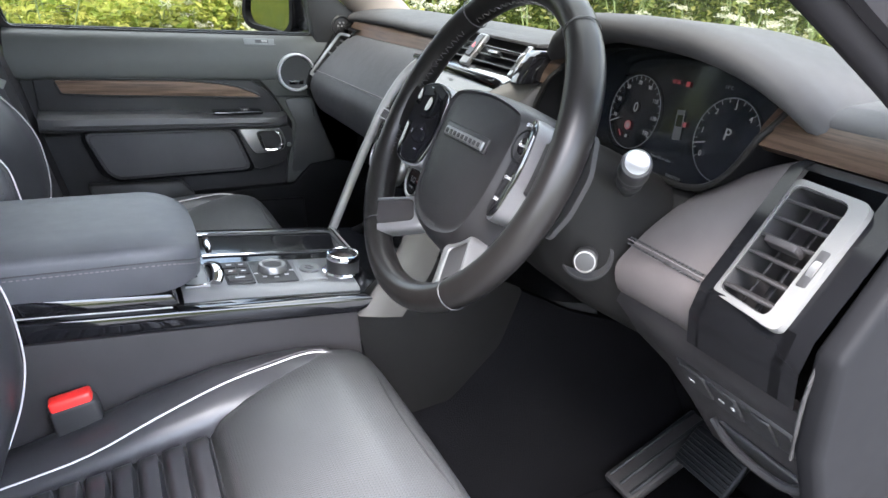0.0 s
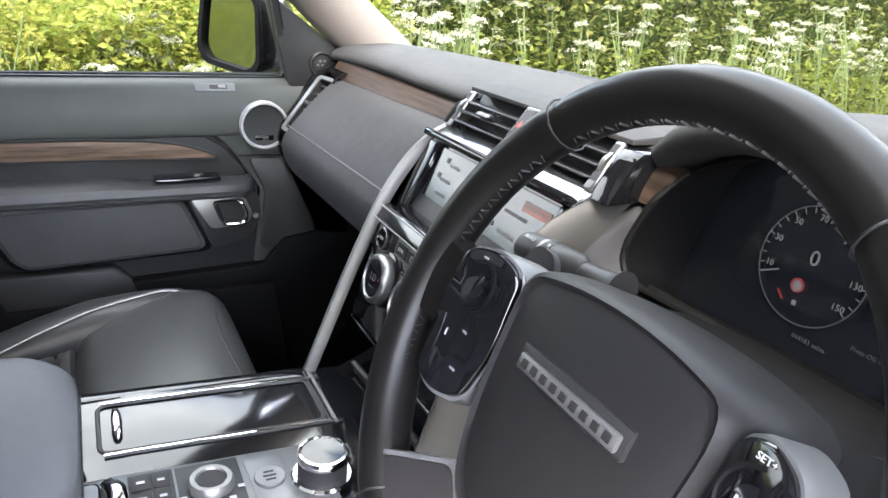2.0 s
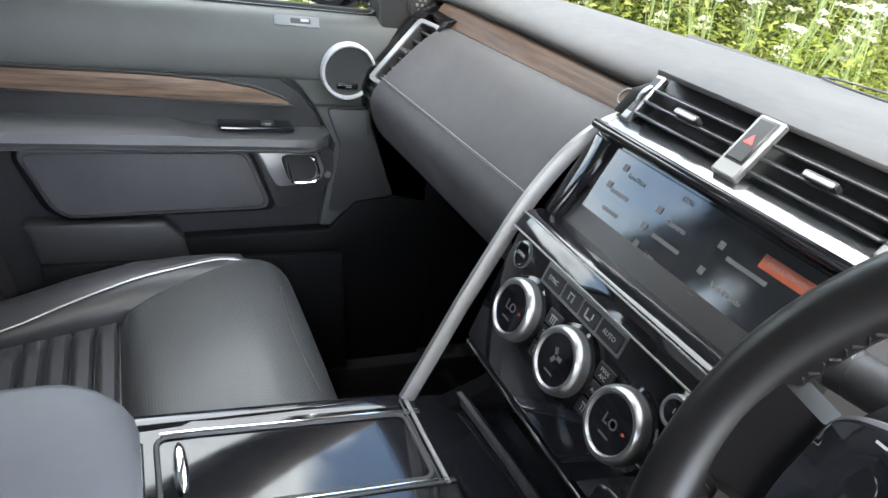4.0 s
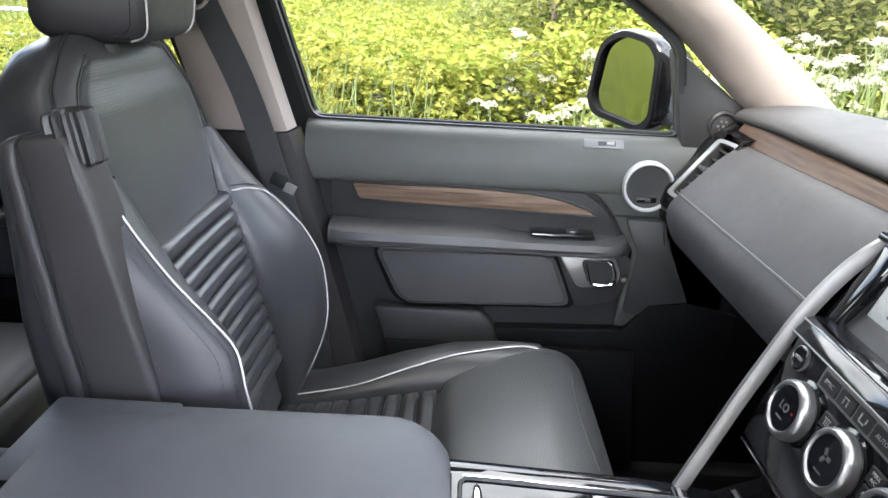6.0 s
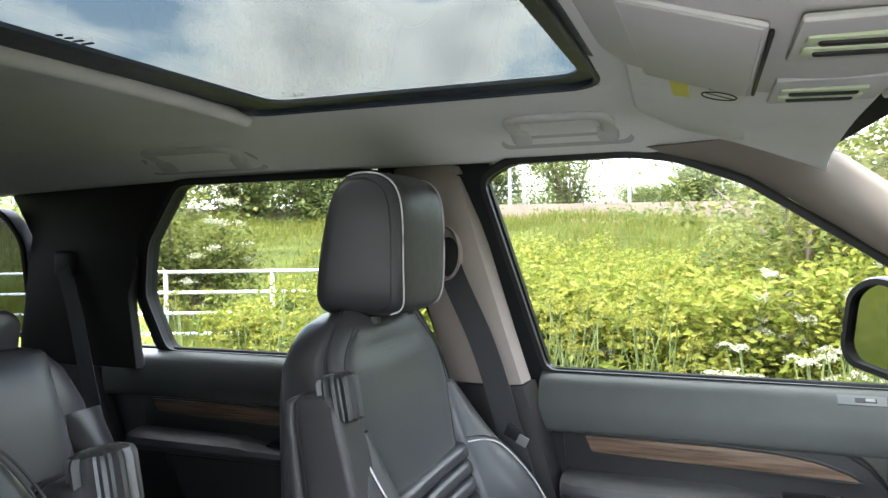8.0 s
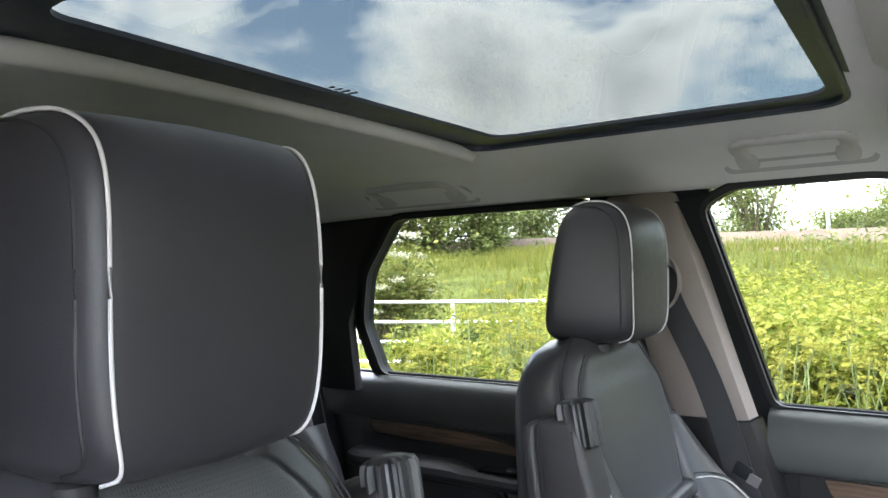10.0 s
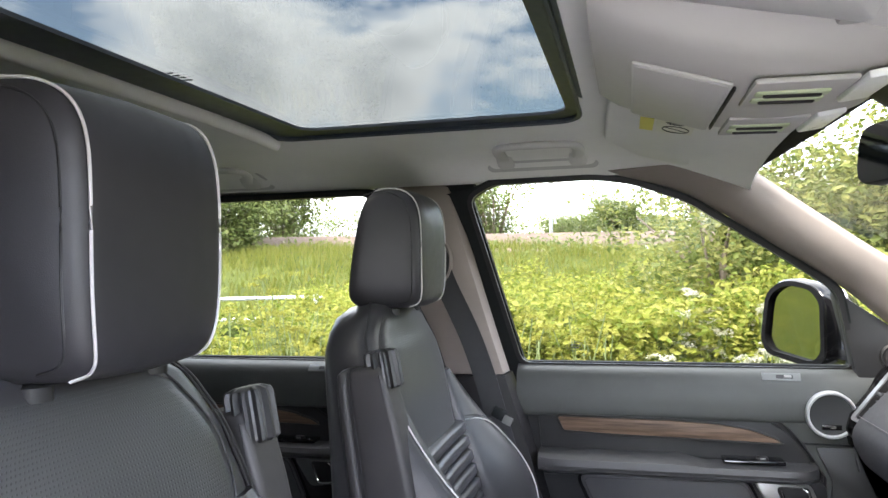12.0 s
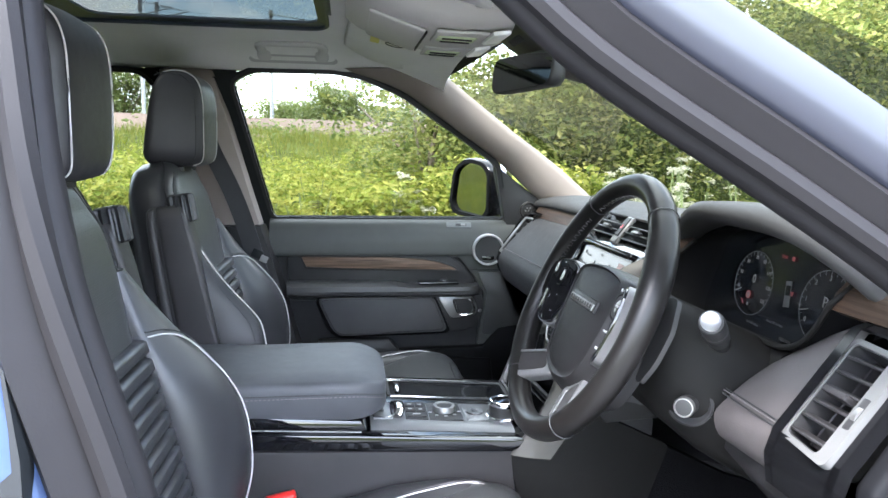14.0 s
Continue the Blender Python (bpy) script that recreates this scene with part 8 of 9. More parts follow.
im = thing("interior_mirror", (0.03, -0.03, 1.58), "black frameless interior mirror on a large sensor housing", "mirror")
hs = []
for x, zb, zt, yc_, hw in ((-0.048, 1.566, 1.590, -0.085, 0.098), (-0.042, 1.555, 1.590, -0.085, 0.104), (-0.026, 1.543, 1.583, -0.085, 0.108), (0.02, 1.518, 1.563, -0.085, 0.104), (0.07, 1.496, 1.538, -0.078, 0.090), (0.12, 1.486, 1.514, -0.062, 0.070), (0.155, 1.484, 1.498, -0.048, 0.050), (0.166, 1.487, 1.492, -0.044, 0.040)):
    hs.append([(x, yc_ + a * hw, zb + (zt - zb) * b) for a, b in rounded([(-1.0, 1.0), (-0.92, 0.12), (-0.75, 0.0), (0.75, 0.0), (0.92, 0.12), (1.0, 1.0)], 0.12, 3)])
part("sensor_housing", loft(hs, ring=True, cap=True), PLASTIC, im, "broad charcoal sensor housing against the windscreen", 50)
for k in range(7):
    part("housing_slot", box((-0.0335, -0.050 - 0.011 * k, 1.5475), (0.014, 0.004, 0.004), 0.001, 1, Matrix.Rotation(radians(36), 3, "Y")), SEAM, im)
mrot = Matrix.Rotation(radians(16), 3, "Z") @ Matrix.Rotation(radians(6), 3, "Y")
mc = Vector((-0.020, -0.085, 1.496))
mout = rounded([(-0.100, -0.027), (0.100, -0.031), (0.100, 0.030), (-0.100, 0.030)], 0.022, 6)
mr = [[mc + mrot @ Vector((x, y * k, z * k)) for y, z in mout] for x, k in ((-0.006, 0.97), (-0.003, 1.0), (0.010, 1.0), (0.026, 0.88), (0.030, 0.6), (0.031, 0.05))]
part("mirror_shell", loft(mr, ring=True, cap=True), PLASTIC, im, "", 60)
bm = bmesh.new()
bm.faces.new([bm.verts.new(mc + mrot @ Vector((-0.0068, y * 0.965, z * 0.965))) for y, z in mout])
part("mirror_glass", bm, DARKMIRROR, im, "mirror glass with a dark reflection in its colour")
part("mirror_stem", tube([mc + mrot @ Vector((0.02, 0, 0.0)), (0.03, -0.075, 1.503), (0.05, -0.075, 1.52)], 0.018, 10), PLASTIC, im)

# ---------------------------------------------------------------- outside: verge, hedge, field, railway bank
rng = np.random.default_rng(7)
GRASS_GROUND = surface("grass_ground", (0.055, 0.068, 0.018), 0.9, vary=0.6, grain=30, grain_depth=0.03, grain_strength=0.6, stain=0.9, spec=0.04)
LEAF_BRAMBLE = leaf_mat("bramble_leaf", (0.088, 0.124, 0.018), (0.175, 0.196, 0.030), (0.275, 0.264, 0.064))
LEAF_HAW = leaf_mat("hawthorn_leaf", (0.058, 0.083, 0.022), (0.120, 0.140, 0.034), (0.210, 0.205, 0.064))
LEAF_FAR = leaf_mat("far_leaf", (0.080, 0.108, 0.034), (0.115, 0.145, 0.046), (0.160, 0.180, 0.064))
BLADE = leaf_mat("grass_blade", (0.095, 0.124, 0.020), (0.130, 0.154, 0.026), (0.180, 0.186, 0.042))
STEM = surface("green_stem", (0.10, 0.13, 0.04), 0.7, grain=0)
BARK = surface("grey_bark", (0.13, 0.10, 0.075), 0.9, vary=0.3, grain=60, grain_depth=0.01, grain_strength=0.8)
FLOWER = leaf_mat("white_flower", (0.30, 0.30, 0.22), (0.38, 0.375, 0.28), (0.46, 0.45, 0.36), 0.7, 0.3)
YELLOW = leaf_mat("yellow_flower", (0.16, 0.165, 0.025), (0.20, 0.195, 0.035), (0.24, 0.23, 0.06), 0.7, 0.3)
GALV = surface("galvanised_steel", (0.55, 0.57, 0.58), 0.45, metal=0.6, vary=0.1, grain=0)
BALLAST = surface("track_ballast", (0.115, 0.088, 0.074), 0.95, vary=0.3, grain=6, grain_depth=0.1, grain_strength=0.7, stain=0.4, spec=0.04)
MASTSTEEL = surface("mast_steel", (0.22, 0.23, 0.24), 0.6, grain=0)


def rise(x, y):
    """Height of the land: level by the car, then the field falls a little and climbs to the railway bank."""
    s = -0.30 * x + 0.95 * y
    u = min(1.0, max(0.0, (s - 13) / 17))
    near = 0.12 * math.sin(x * 0.7 + y * 0.4) * min(1.0, max(0.0, (abs(y) - 2.2) / 3))
    return near + 1.9 * u * u * (3 - 2 * u)


gx = sorted({float(round(math.copysign(abs(v) ** 2.2, v) * 900, 3)) for v in np.linspace(-1, 1, 91)})
gy = gx
bm = bmesh.new()
gv = [[bm.verts.new((x, y, rise(x, y))) for y in gy] for x in gx]
for i in range(len(gx) - 1):
    for j in range(len(gy) - 1):
        bm.faces.new((gv[i][j], gv[i + 1][j], gv[i + 1][j + 1], gv[i][j + 1]))
setting("ground", bm, GRASS_GROUND, "rough green grass verge and field", "ground", 180)


# Unseen slab, added so that grey light bounces into the cabin, not grass green
setting("road", prism([(-60, -7.5), (60, -7.5), (60, 1.35), (-60, 1.35)], "z", -0.05, 0.02, 0.0), surface("asphalt", (0.15, 0.147, 0.140), 0.9, vary=0.25, grain=120, grain_depth=0.004, grain_strength=0.6, stain=1.2), "unseen pale grey slab added under the car for bounced light", "road")


def leaf_mesh(name, at, size, material, droop=0.35, narrow=0.55, seed=0):
    """Many small folded leaves at the given places, as one mesh."""
    r = np.random.default_rng(seed)
    n = len(at)
    ax = r.normal(size=(n, 3))
    ax[:, 2] = ax[:, 2] * 0.5 - droop * 0.5
    ax /= np.linalg.norm(ax, axis=1)[:, None]
    up = r.normal(size=(n, 3)) * 0.6 + np.array([0, -0.35, 1.0])
    sd = np.cross(ax, up)
    sd /= np.linalg.norm(sd, axis=1)[:, None] + 1e-9
    nn = np.cross(sd, ax)
    L = (size * r.uniform(0.6, 1.35, n))[:, None]
    W = L * narrow * 0.5
    base = np.asarray(at)
    mid = base + ax * L * 0.45
    v = np.stack([base, mid + sd * W + nn * W * 0.35, base + ax * L, mid - sd * W + nn * W * 0.35], 1).reshape(-1, 3)
    k = np.arange(n)[:, None] * 4
    f = np.concatenate([k + np.array([[0, 1, 2]]), k + np.array([[0, 2, 3]])], 1).reshape(-1, 3)
    me = bpy.data.meshes.new(name)
    me.from_pydata(v.tolist(), [], f.tolist())
    me.materials.append(material)
    return me


def stuff(name, me, label, category):
    return tagged(new(name, me), label, category, kind="stuff")


def lump(n, x0, x1, y0, y1, top, seed, front=0.5):
    """Places of leaf sprays in a bank of growth with an uneven top; most lie near its face and crown."""
    r = np.random.default_rng(seed)
    x = r.uniform(x0, x1, n)
    d = r.uniform(0, 1, n) ** 1.7
    y = y0 + (y1 - y0) * d
    h = np.array([top(a, b) for a, b in zip(x, y)])
    z = h * (1 - r.uniform(0, 1, n) ** 2.2 * 0.95)
    z = np.where(r.uniform(0, 1, n) < front, h * r.uniform(0.05, 1.0, n), z)
    yy = y + 0.25 * np.array([noise.noise((a * 1.7, c * 1.9, 3.0)) for a, c in zip(x, z)])
    g = np.array([rise(a, b) for a, b in zip(x, yy)])
    return np.stack([x, yy, z + g], 1)


def sprays(at, per, spread, seed):
    r = np.random.default_rng(seed)
    a = np.repeat(at, per, axis=0)
    return a + r.normal(size=a.shape) * spread


def hedge_top(a, b):
    return 1.02 + 0.30 * noise.noise((a * 0.9, b * 0.8, 0.3)) + 0.20 * noise.noise((a * 2.7, b * 2.3, 4.0)) + 0.05 * (b - 4.0) + 0.02 * a


def bush_top(a, b):
    return 1.45 + 0.40 * min(a, 6.5) + 0.55 * noise.noise((a * 0.8, b * 0.7, 8.0)) + 0.30 * noise.noise((a * 2.4, b * 2.2, 5.0))


stuff("bramble_hedge", leaf_mesh("bramble_hedge", sprays(lump(19000, -3.6, 1.6, 3.4, 7.0, hedge_top, 11), 6, 0.040, 12), 0.050, LEAF_BRAMBLE, seed=13), "tangled bright green bramble hedge beside the verge", "hedge")
stuff("hawthorn_hedge", leaf_mesh("hawthorn_hedge", sprays(lump(38000, 0.6, 11.0, 4.2, 9.0, bush_top, 21), 5, 0.070, 22), 0.062, LEAF_HAW, seed=23), "dense mid-green hawthorn hedge ahead of the car", "hedge")


def core(name, x0, x1, y0, y1, top, k, material, label):
    """The close mass of stems and shaded leaves inside a hedge: a lumpy body under its outer leaves."""
    bm = bmesh.new()
    nx, ny = int((x1 - x0) / 0.14), 16
    g = []
    for i in range(nx + 1):
        x = x0 + (x1 - x0) * i / nx
        row = []
        for j in range(ny + 1):
            a = math.pi * j / ny
            yy = (y0 + y1) / 2 - (y1 - y0) / 2 * 0.90 * math.copysign(abs(math.cos(a)) ** 0.5, math.cos(a))
            zz = top(x, yy) * k * abs(math.sin(a)) ** 0.35
            b = 0.13 * noise.noise((x * 2.3, yy * 2.3, zz * 2.6)) + 0.08 * noise.noise((x * 6.1, yy * 6.1, zz * 6.1))
            row.append(bm.verts.new((x, yy + b, max(0.0, zz + b) + rise(x, yy) - 0.05)))
        g.append(row)
    for i in range(nx):
        for j in range(ny):
            bm.faces.new((g[i][j], g[i + 1][j], g[i + 1][j + 1], g[i][j + 1]))
    ob = part(name, bm, material, None, label, 80)
    return tagged(ob, label, "hedge", kind="stuff")


# Darker than the outer leaves: shade in the hedge's gaps is put into this colour
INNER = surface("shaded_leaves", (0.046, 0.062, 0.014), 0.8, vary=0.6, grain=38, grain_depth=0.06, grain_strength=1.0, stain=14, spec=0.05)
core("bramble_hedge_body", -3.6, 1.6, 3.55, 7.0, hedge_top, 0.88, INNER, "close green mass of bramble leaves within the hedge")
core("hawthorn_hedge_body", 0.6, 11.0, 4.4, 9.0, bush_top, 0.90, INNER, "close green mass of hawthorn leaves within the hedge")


def bush(name, x, y, h, w, seed, label, mat_, size, n=2600, stems=9, z0=None):
    """A shrub or tree: tapered trunk and limbs, and a broken crown of leaves."""
    r = random.Random(seed)
    g = rise(x, y) if z0 is None else z0
    t = thing(name, (x, y, g), label, "tree" if h > 3 else "bush")
    bmt = bmesh.new()
    tips = []
    for k in range(stems):
        a = r.uniform(0, 6.28)
        ln = r.uniform(0.55, 1.0)
        p0 = Vector((x + 0.06 * w * math.cos(a), y + 0.06 * w * math.sin(a), g))
        p2 = Vector((x + w * 0.5 * ln * math.cos(a), y + w * 0.5 * ln * math.sin(a), g + h * r.uniform(0.55, 0.98)))
        p1 = (p0 + p2) / 2 + Vector((r.uniform(-0.1, 0.1) * w, r.uniform(-0.1, 0.1) * w, 0.12 * h))
        path = spline([p0, p1, p2], 4)
        one = tube(path, [0.018 * h * (1 - 0.85 * i / (len(path) - 1)) for i in range(len(path))], 6)
        tmp = bpy.data.meshes.new("tmp")
        one.to_mesh(tmp)
        one.free()
        bmt.from_mesh(tmp)
        bpy.data.meshes.remove(tmp)
        for i in ((3, 4, 5, 6, 7, 8) if name != "bank_tree" else (1, 2, 3, 4, 5, 6, 7, 8)):
            tips.append(path[i])
    part("limbs", bmt, BARK, t)
    q = np.random.default_rng(seed)
    cl = np.array([tips[i][:] for i in q.integers(0, len(tips), n // 14)]) + q.normal(size=(n // 14, 3)) * np.array([0.15 * w, 0.15 * w, 0.10 * h])
    at = np.repeat(cl, 14, axis=0) + q.normal(size=(n // 14 * 14, 3)) * 0.045 * (w + h) / 2
    at[:, 2] = np.maximum(at[:, 2], g + 0.05 * h)
    cr = tagged(new("crown", leaf_mesh("crown", at, size, mat_, seed=seed + 1)), kind="stuff")
    cr.parent = t
    cr.matrix_parent_inverse = Matrix.Translation(t.location).inverted()
    return t


# shrubs that stand over the hedge to the right of the side window and behind the windscreen
bush("hawthorn_bush", 0.55, 5.3, 2.05, 1.9, 31, "leafy hawthorn bush standing over the hedge", LEAF_HAW, 0.062, 9000, 14)
bush("hawthorn_bush", 1.9, 6.0, 2.5, 2.2, 32, "leafy hawthorn bush standing over the hedge", LEAF_HAW, 0.062, 9000, 14)
bush("hawthorn_bush", 3.6, 6.2, 3.4, 2.8, 33, "tall dense hawthorn bush ahead of the car", LEAF_HAW, 0.062, 10000, 14)
bush("hawthorn_bush", 5.8, 6.2, 3.8, 3.2, 34, "tall dense hawthorn bush ahead of the car", LEAF_HAW, 0.07, 13000, 14)
bush("hawthorn_bush", 8.2, 6.0, 4.2, 3.6, 35, "tall dense hawthorn bush ahead of the car", LEAF_HAW, 0.075, 13000, 14)
bush("hawthorn_bush", 10.5, 4.8, 4.4, 3.8, 36, "tall dense hawthorn bush ahead of the car", LEAF_HAW, 0.085, 12000, 14)
bush("hawthorn_bush", 4.8, 8.6, 4.4, 4.2, 38, "tall dense hawthorn behind the hedge", LEAF_HAW, 0.09, 13000, 16)
bush("hawthorn_bush", 8.6, 9.0, 5.2, 4.8, 39, "tall dense hawthorn behind the hedge", LEAF_HAW, 0.10, 14000, 16)
bush("hawthorn_bush", 2.2, 8.4, 3.0, 3.4, 40, "tall dense hawthorn behind the hedge", LEAF_HAW, 0.08, 8000, 14)
bush("hawthorn_bush", 12.5, 7.5, 5.2, 4.8, 41, "tall dense hawthorn behind the hedge", LEAF_HAW, 0.10, 12000, 14)
bush("hawthorn_bush", 9.0, 12.4, 4.0, 4.6, 42, "tall dense hawthorn behind the hedge", LEAF_HAW, 0.10, 14000, 16)
bush("hawthorn_bush", 11.8, 12.0, 4.5, 4.8, 43, "tall dense hawthorn behind the hedge", LEAF_HAW, 0.10, 14000, 16)
bush("hawthorn_bush", 15.0, 11.5, 5.0, 5.4, 44, "tall dense hawthorn behind the hedge", LEAF_HAW, 0.12, 9000, 14)
bush("elder_bush", -7.3, 7.5, 2.3, 2.1, 37, "elder bush with creamy white flower heads", LEAF_HAW, 0.085, 12000, 14)

# rough grass, longer near the hedge foot
gn = 76000
ga = np.stack([rng.uniform(-20, 9, gn), rng.uniform(1.6, 8.5, gn)], 1)
gz = np.array([rise(a, b) for a, b in ga])
ghh = rng.uniform(0.18, 0.55, gn) * np.where(ga[:, 0] < -3.2, 1.25, 1.0)
gd = rng.normal(size=(gn, 2)) * 0.12
gw = rng.uniform(0.004, 0.009, gn)
gang = rng.uniform(0, math.pi, gn)
sx, sy = np.cos(gang) * gw, np.sin(gang) * gw
p0 = np.stack([ga[:, 0] - sx, ga[:, 1] - sy, gz], 1)
p1 = np.stack([ga[:, 0] + sx, ga[:, 1] + sy, gz], 1)
p2 = np.stack([ga[:, 0] + gd[:, 0] * 0.4 + sx * 0.7, ga[:, 1] + gd[:, 1] * 0.4 + sy * 0.7, gz + ghh * 0.6], 1)
p3 = np.stack([ga[:, 0] + gd[:, 0] * 0.4 - sx * 0.7, ga[:, 1] + gd[:, 1] * 0.4 - sy * 0.7, gz + ghh * 0.6], 1)
p4 = np.stack([ga[:, 0] + gd[:, 0], ga[:, 1] + gd[:, 1], gz + ghh], 1)
gverts = np.stack([p0, p1, p2, p3, p4], 1).reshape(-1, 3)
kk = np.arange(gn)[:, None] * 5
gf = [list(map(int, q)) for q in (kk + np.array([[0, 1, 2, 3]])).tolist()] + (kk + np.array([[3, 2, 4]])).tolist()
gme = bpy.data.meshes.new("verge_grass")
gme.from_pydata(gverts.tolist(), [], gf)
gme.materials.append(BLADE)
stuff("verge_grass", gme, "long rough grass of the verge", "grass")


# taller tussocks out in the field
fn = 26000
fa = np.stack([rng.uniform(-26, 3, fn), rng.uniform(8.5, 30, fn)], 1)
fz = np.array([rise(a, b) for a, b in fa])
tuft = np.array([noise.noise((a * 0.35, b * 0.35, 2.0)) for a, b in fa])
fpos = np.stack([fa[:, 0], fa[:, 1], fz + rng.uniform(0.0, 0.25, fn) + 0.12 * np.maximum(0, tuft)], 1)
fr_ = np.random.default_rng(91)
fl_ = fr_.uniform(0.25, 0.6, fn) * (0.8 + 0.6 * np.maximum(0, tuft))
fd_ = fr_.normal(size=(fn, 2)) * 0.12
fw_ = fr_.uniform(0.012, 0.030, fn)
fa_ = fr_.uniform(0, math.pi, fn)
q0 = np.stack([fpos[:, 0] - np.cos(fa_) * fw_, fpos[:, 1] - np.sin(fa_) * fw_, fz - 0.02], 1)
q1 = np.stack([fpos[:, 0] + np.cos(fa_) * fw_, fpos[:, 1] + np.sin(fa_) * fw_, fz - 0.02], 1)
q2 = np.stack([fpos[:, 0] + fd_[:, 0], fpos[:, 1] + fd_[:, 1], fz + fl_], 1)
fme = bpy.data.meshes.new("field_grass")
fme.from_pydata(np.stack([q0, q1, q2], 1).reshape(-1, 3).tolist(), [], np.arange(3 * fn).reshape(-1, 3).tolist())
fme.materials.append(leaf_mat("field_blade", (0.080, 0.100, 0.016), (0.115, 0.128, 0.022), (0.165, 0.155, 0.042)))
stuff("field_grass", fme, "uneven rough grass of the field below the bank", "grass")


def umbel_plant(name, label, mat_, hgt, seed):
    r = random.Random(seed)
    t = thing(name, (0, 0, 0), label, "wild flower", name + " stand")
    bms = bmesh.new()
    fl = []
    for k in range(5):
        a = r.uniform(0, 6.28)
        p2 = Vector((0.16 * math.cos(a) * r.uniform(0.4, 1), 0.16 * math.sin(a) * r.uniform(0.4, 1), hgt * r.uniform(0.78, 1.0)))
        one = tube(spline([(0, 0, 0), (0.2 * p2.x, 0.2 * p2.y, 0.5 * hgt), p2], 3), 0.0035, 5)
        tmp = bpy.data.meshes.new("tmp")
        one.to_mesh(tmp)
        one.free()
        bms.from_mesh(tmp)
        bpy.data.meshes.remove(tmp)
        for m in range(11):
            b = 6.28 * m / 11
            rad = r.uniform(0.008, 0.048)
            c = p2 + Vector((rad * math.cos(b), rad * math.sin(b), 0.014 - 9 * rad * rad + r.uniform(-0.010, 0.010)))
            for q in range(9):
                fl.append((c.x + r.gauss(0, 0.006), c.y + r.gauss(0, 0.006), c.z + r.gauss(0, 0.003)))
    part("stems", bms, STEM, t)
    me = leaf_mesh("flower_heads", np.array(fl), 0.011, mat_, 0.0, 0.9, seed)
    ob = tagged(new("flower_heads", me), kind="stuff")
    ob.parent = t
    lf = [(r.gauss(0, 0.10), r.gauss(0, 0.10), r.uniform(0.1, 0.65) * hgt) for _ in range(90)]
    ob = tagged(new("leaves", leaf_mesh("leaves", np.array(lf), 0.075, BLADE, 0.1, 0.35, seed + 1)), kind="stuff")
    ob.parent = t
    return t


cow = umbel_plant("cow_parsley", "tall cow parsley with flat white flower heads", FLOWER, 1.12, 51)
hog = umbel_plant("alexanders", "tall yellow-green flowering umbel plant in the verge", YELLOW, 1.12, 52)
rp = random.Random(5)
for k in range(150):
    x, y = rp.uniform(-0.1, 1.9) if k % 2 else rp.uniform(1.0, 8.5), rp.uniform(2.7, 4.4)
    m = Matrix.Translation((x, y, rise(x, y) + rp.uniform(-0.30, 0.10) + 0.10 * max(0.0, min(x, 3.0)))) @ Matrix.Rotation(rp.uniform(-0.22, 0.22), 4, "X") @ Matrix.Rotation(rp.uniform(0, 6.28), 4, "Z") @ Matrix.Scale(rp.uniform(0.85, 1.0), 4)
    copy_thing(cow, m)
for k in range(70):
    x, y = rp.uniform(-4.4, -0.3), rp.uniform(2.5, 3.9)
    m = Matrix.Translation((x, y, rise(x, y) + rp.uniform(-0.30, 0.16) + (0.22 if k % 9 == 0 else 0.0))) @ Matrix.Rotation(rp.uniform(-0.2, 0.2), 4, "X") @ Matrix.Rotation(rp.uniform(0, 6.28), 4, "Z")
    copy_thing(hog, m)
cow.location, hog.location = (0.6, 3.2, rise(0.6, 3.2)), (-2.1, 3.1, rise(-2.1, 3.1))
for k in range(34):
    a, zz = rp.uniform(3.6, 6.8), rp.uniform(0.8, 2.25)
    rd_ = 1.02 * math.sqrt(max(0.1, 1 - ((zz - 1.2) / 1.25) ** 2))
    me = leaf_mesh("elder_flower", np.array([(-7.3 + rd_ * math.cos(a) + rp.gauss(0, 0.05), 7.5 + rd_ * math.sin(a) + rp.gauss(0, 0.05), zz + rp.gauss(0, 0.022)) for _ in range(70)]), 0.035, FLOWER, 0, 0.9, k)
    stuff("elder_flower", me, "creamy white elder flower head", "flower")

# steel field gate along the field's edge
gate = thing("field_gate", (-5.5, 6.2, 0), "galvanised steel rail fence across the field entrance", "gate")
ga0, ga1 = Vector((-8.6, 5.2, 0)), Vector((-3.7, 6.9, 0))
for h in (1.02, 0.78, 0.54, 0.30):
    part("rail", tube([ga0 + Vector((0, 0, h)), ga1 + Vector((0, 0, h))], 0.022, 10), GALV, gate)
for k in range(5):
    p = ga0 + (ga1 - ga0) * (0.02 + 0.24 * k)
    part("post", tube([p, p + Vector((0, 0, 1.05))], 0.026, 10), GALV, gate)

# railway on the bank: ballast shoulder, masts and far trees
bks = [Vector((12.6, 39.8, 0)) + Vector((-0.953, -0.302, 0)) * d for d in range(-160, 170, 10)]
outn = Vector((-0.30, 0.953, 0))
setting("railway_bed", loft([[p - outn * 3.0 + Vector((0, 0, 1.6)), p - outn * 1.9 + Vector((0, 0, 2.15)), p - outn * 0.8 + Vector((0, 0, 2.72)), p + outn * 4 + Vector((0, 0, 2.77)), p + outn * 8 + Vector((0, 0, 0.5))] for p in bks], False), BALLAST, "stony railway bed along the top of the bank", "railway")


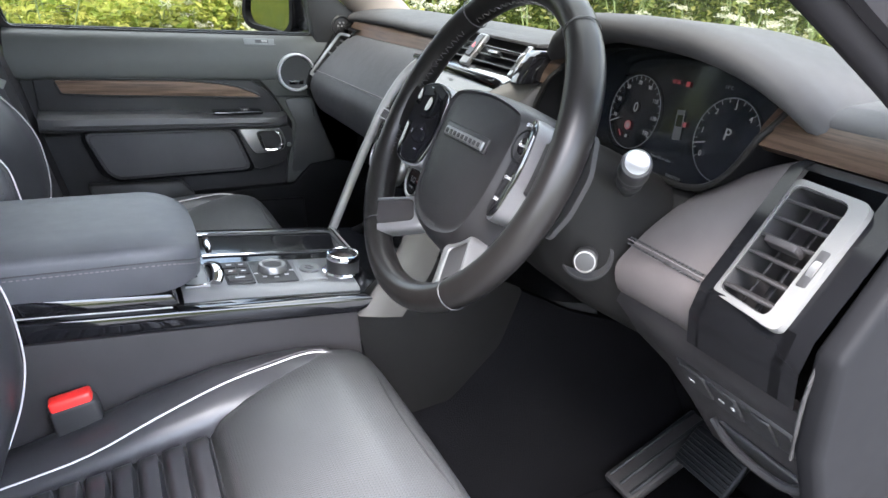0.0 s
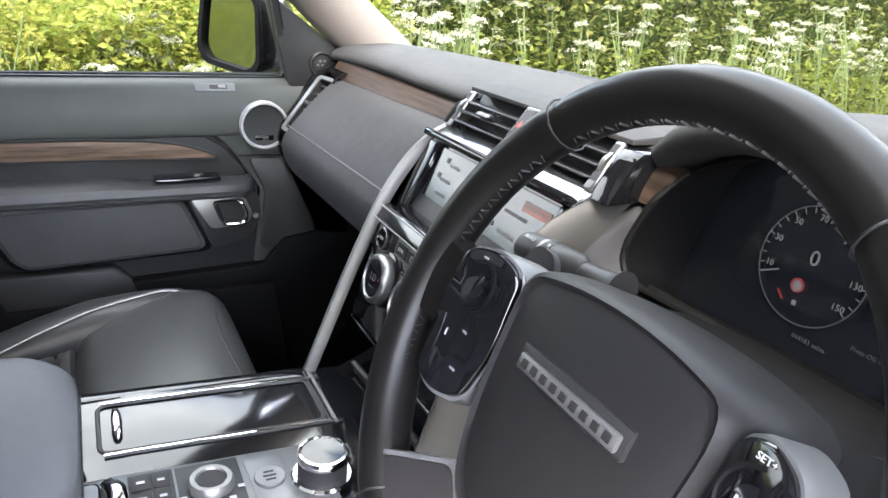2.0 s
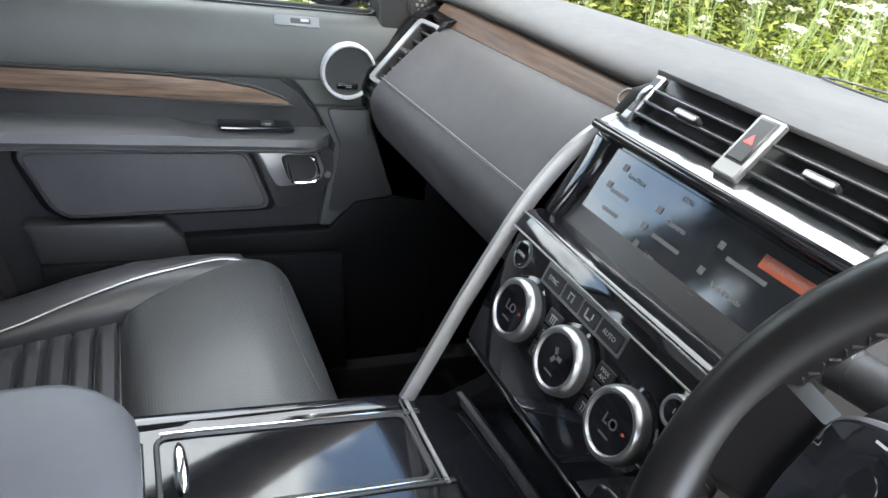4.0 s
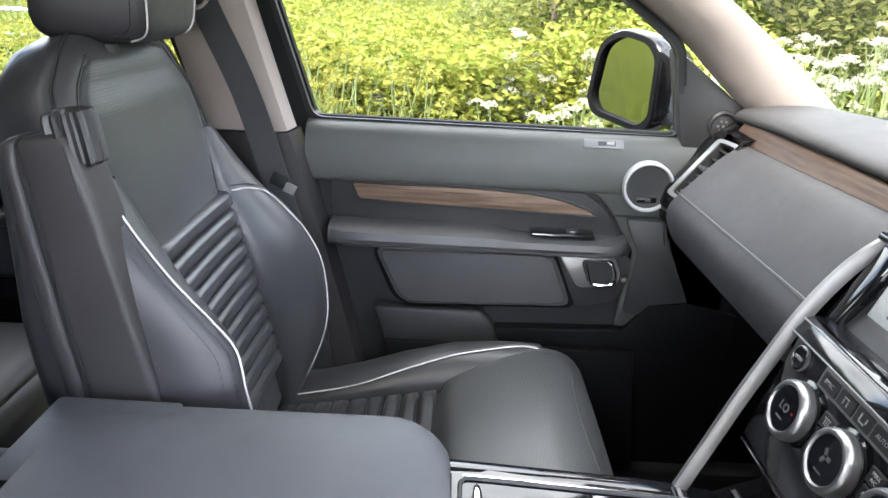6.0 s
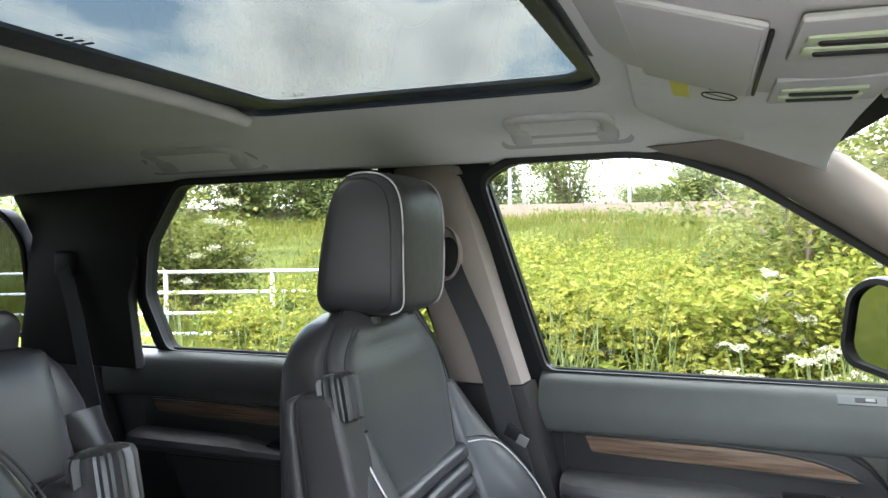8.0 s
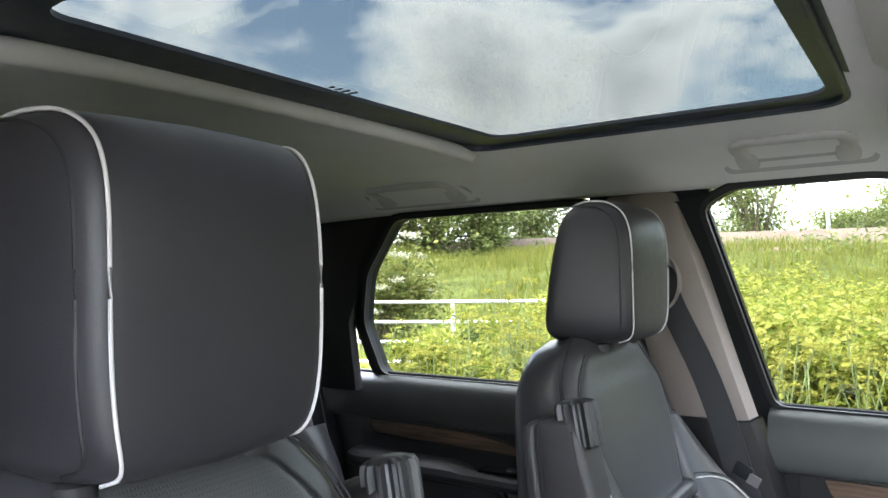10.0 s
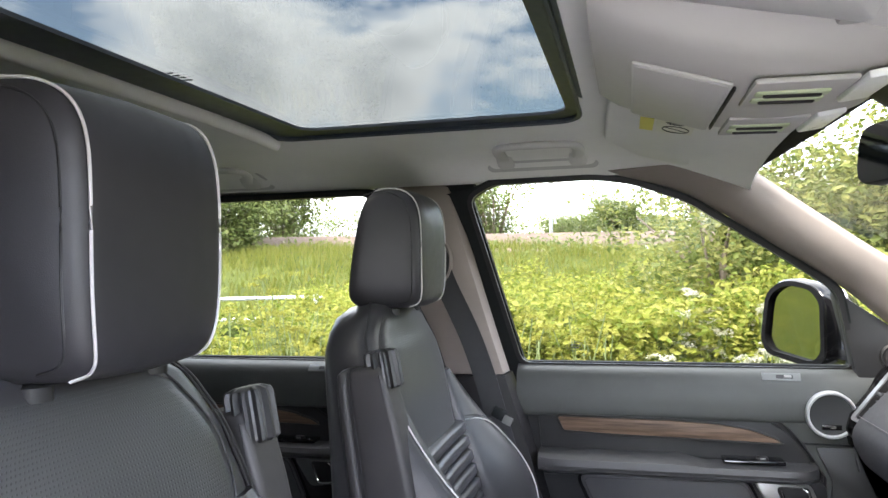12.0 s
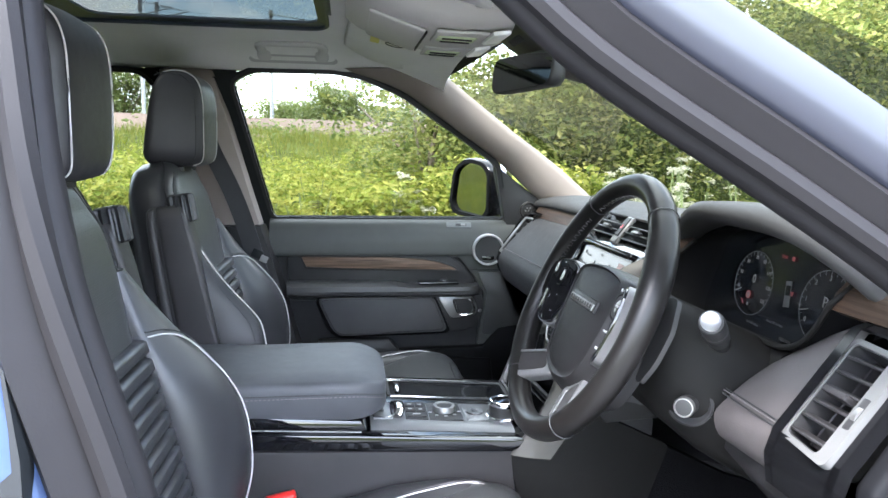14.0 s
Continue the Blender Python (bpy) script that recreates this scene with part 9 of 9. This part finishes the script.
def mast(x, y, label):
    m = thing("railway_mast", (x, y, 3.1), label, "mast", "railway masts")
    part("pole", tube([(x, y, 2.4), (x, y, 9.1)], 0.11, 8), MASTSTEEL, m)
    part("cross_arm", tube([(x, y, 8.2), (x + 2.0, y - 1.6, 8.4)], 0.04, 6), MASTSTEEL, m)
    part("stay", tube([(x, y, 8.9), (x + 2.0, y - 1.6, 8.4)], 0.025, 6), MASTSTEEL, m)
    part("foot_block", box((x, y, 2.6), (0.6, 0.6, 0.4), 0.03), BALLAST, m)


mast(-11.2, 40.0, "grey overhead line mast beside the railway")
mast(-10.6, 41.0, "grey overhead line mast beside the railway")
mast(-4.6, 42.0, "tall grey overhead line mast beside the railway")
mast(6.0, 45.5, "grey overhead line mast beside the railway")
for x, y, h, w, sd, z0 in ((-9.0, 47.0, 4.4, 5.2, 61, 2.9), (-14.5, 47, 3.2, 4.5, 62, 2.9), (-1.0, 52.0, 2.6, 3.2, 63, 2.9), (-4.0, 56.0, 1.6, 6.0, 64, 2.9), (1.5, 56, 1.5, 7.0, 65, 2.9), (-24.0, 33.0, 4.4, 5.5, 66, 2.4), (-28.5, 31.0, 4.0, 6.0, 67, 2.4), (-33, 28, 4.6, 6.5, 68, 2.2), (-20.0, 38, 3.6, 4.6, 69, 2.8), (-38.0, 24.0, 4.2, 7.0, 70, 2.0), (8, 54, 2.4, 7.0, 71, 2.9), (-17.0, 27.0, 3.0, 3.6, 72, None), (-20.5, 27.5, 3.4, 4.0, 73, None), (-24.5, 24.5, 3.2, 4.2, 74, None), (-29.0, 24.0, 3.0, 4.4, 75, None), (-14.0, 60.0, 2.2, 9.0, 76, 2.5), (-26.0, 55.0, 3.2, 9.0, 77, 2.5)):
    bush("bank_tree", x, y, h * 1.25, w * 1.2, sd, "round leafy tree on the railway bank", LEAF_FAR, 0.22, 7000, 12, z0)
# low scrub on the bank
scr_at_ = []
for k in range(60):
    d = rp.uniform(-45, 30)
    c = Vector((-2.0, 33.0, 0)) + Vector((-0.953, -0.302, 0)) * -d + outn * rp.uniform(-7, 6)
    for _ in range(70):
        scr_at_.append((c.x + rp.gauss(0, 0.9), c.y + rp.gauss(0, 0.6), rise(c.x, c.y) + abs(rp.gauss(0, 0.35))))
stuff("bank_scrub", leaf_mesh("bank_scrub", np.array(scr_at_), 0.22, LEAF_FAR, seed=77), "low green scrub on the grassy railway bank", "scrub")
# far tree line round the horizon
far = []
for k in range(900):
    a = rp.uniform(0, 6.28)
    d = rp.uniform(150, 210)
    hh = 5.5 + 3.0 * noise.noise((math.cos(a) * 6, math.sin(a) * 6, 1.0))
    for _ in range(9):
        far.append((d * math.sin(a) + rp.gauss(0, 2.5), d * math.cos(a) + rp.gauss(0, 2.5), rp.uniform(0, hh)))
stuff("far_woods", leaf_mesh("far_woods", np.array(far), 3.2, LEAF_FAR, 0.1, 0.8, 78), "distant line of trees along the horizon", "woods")
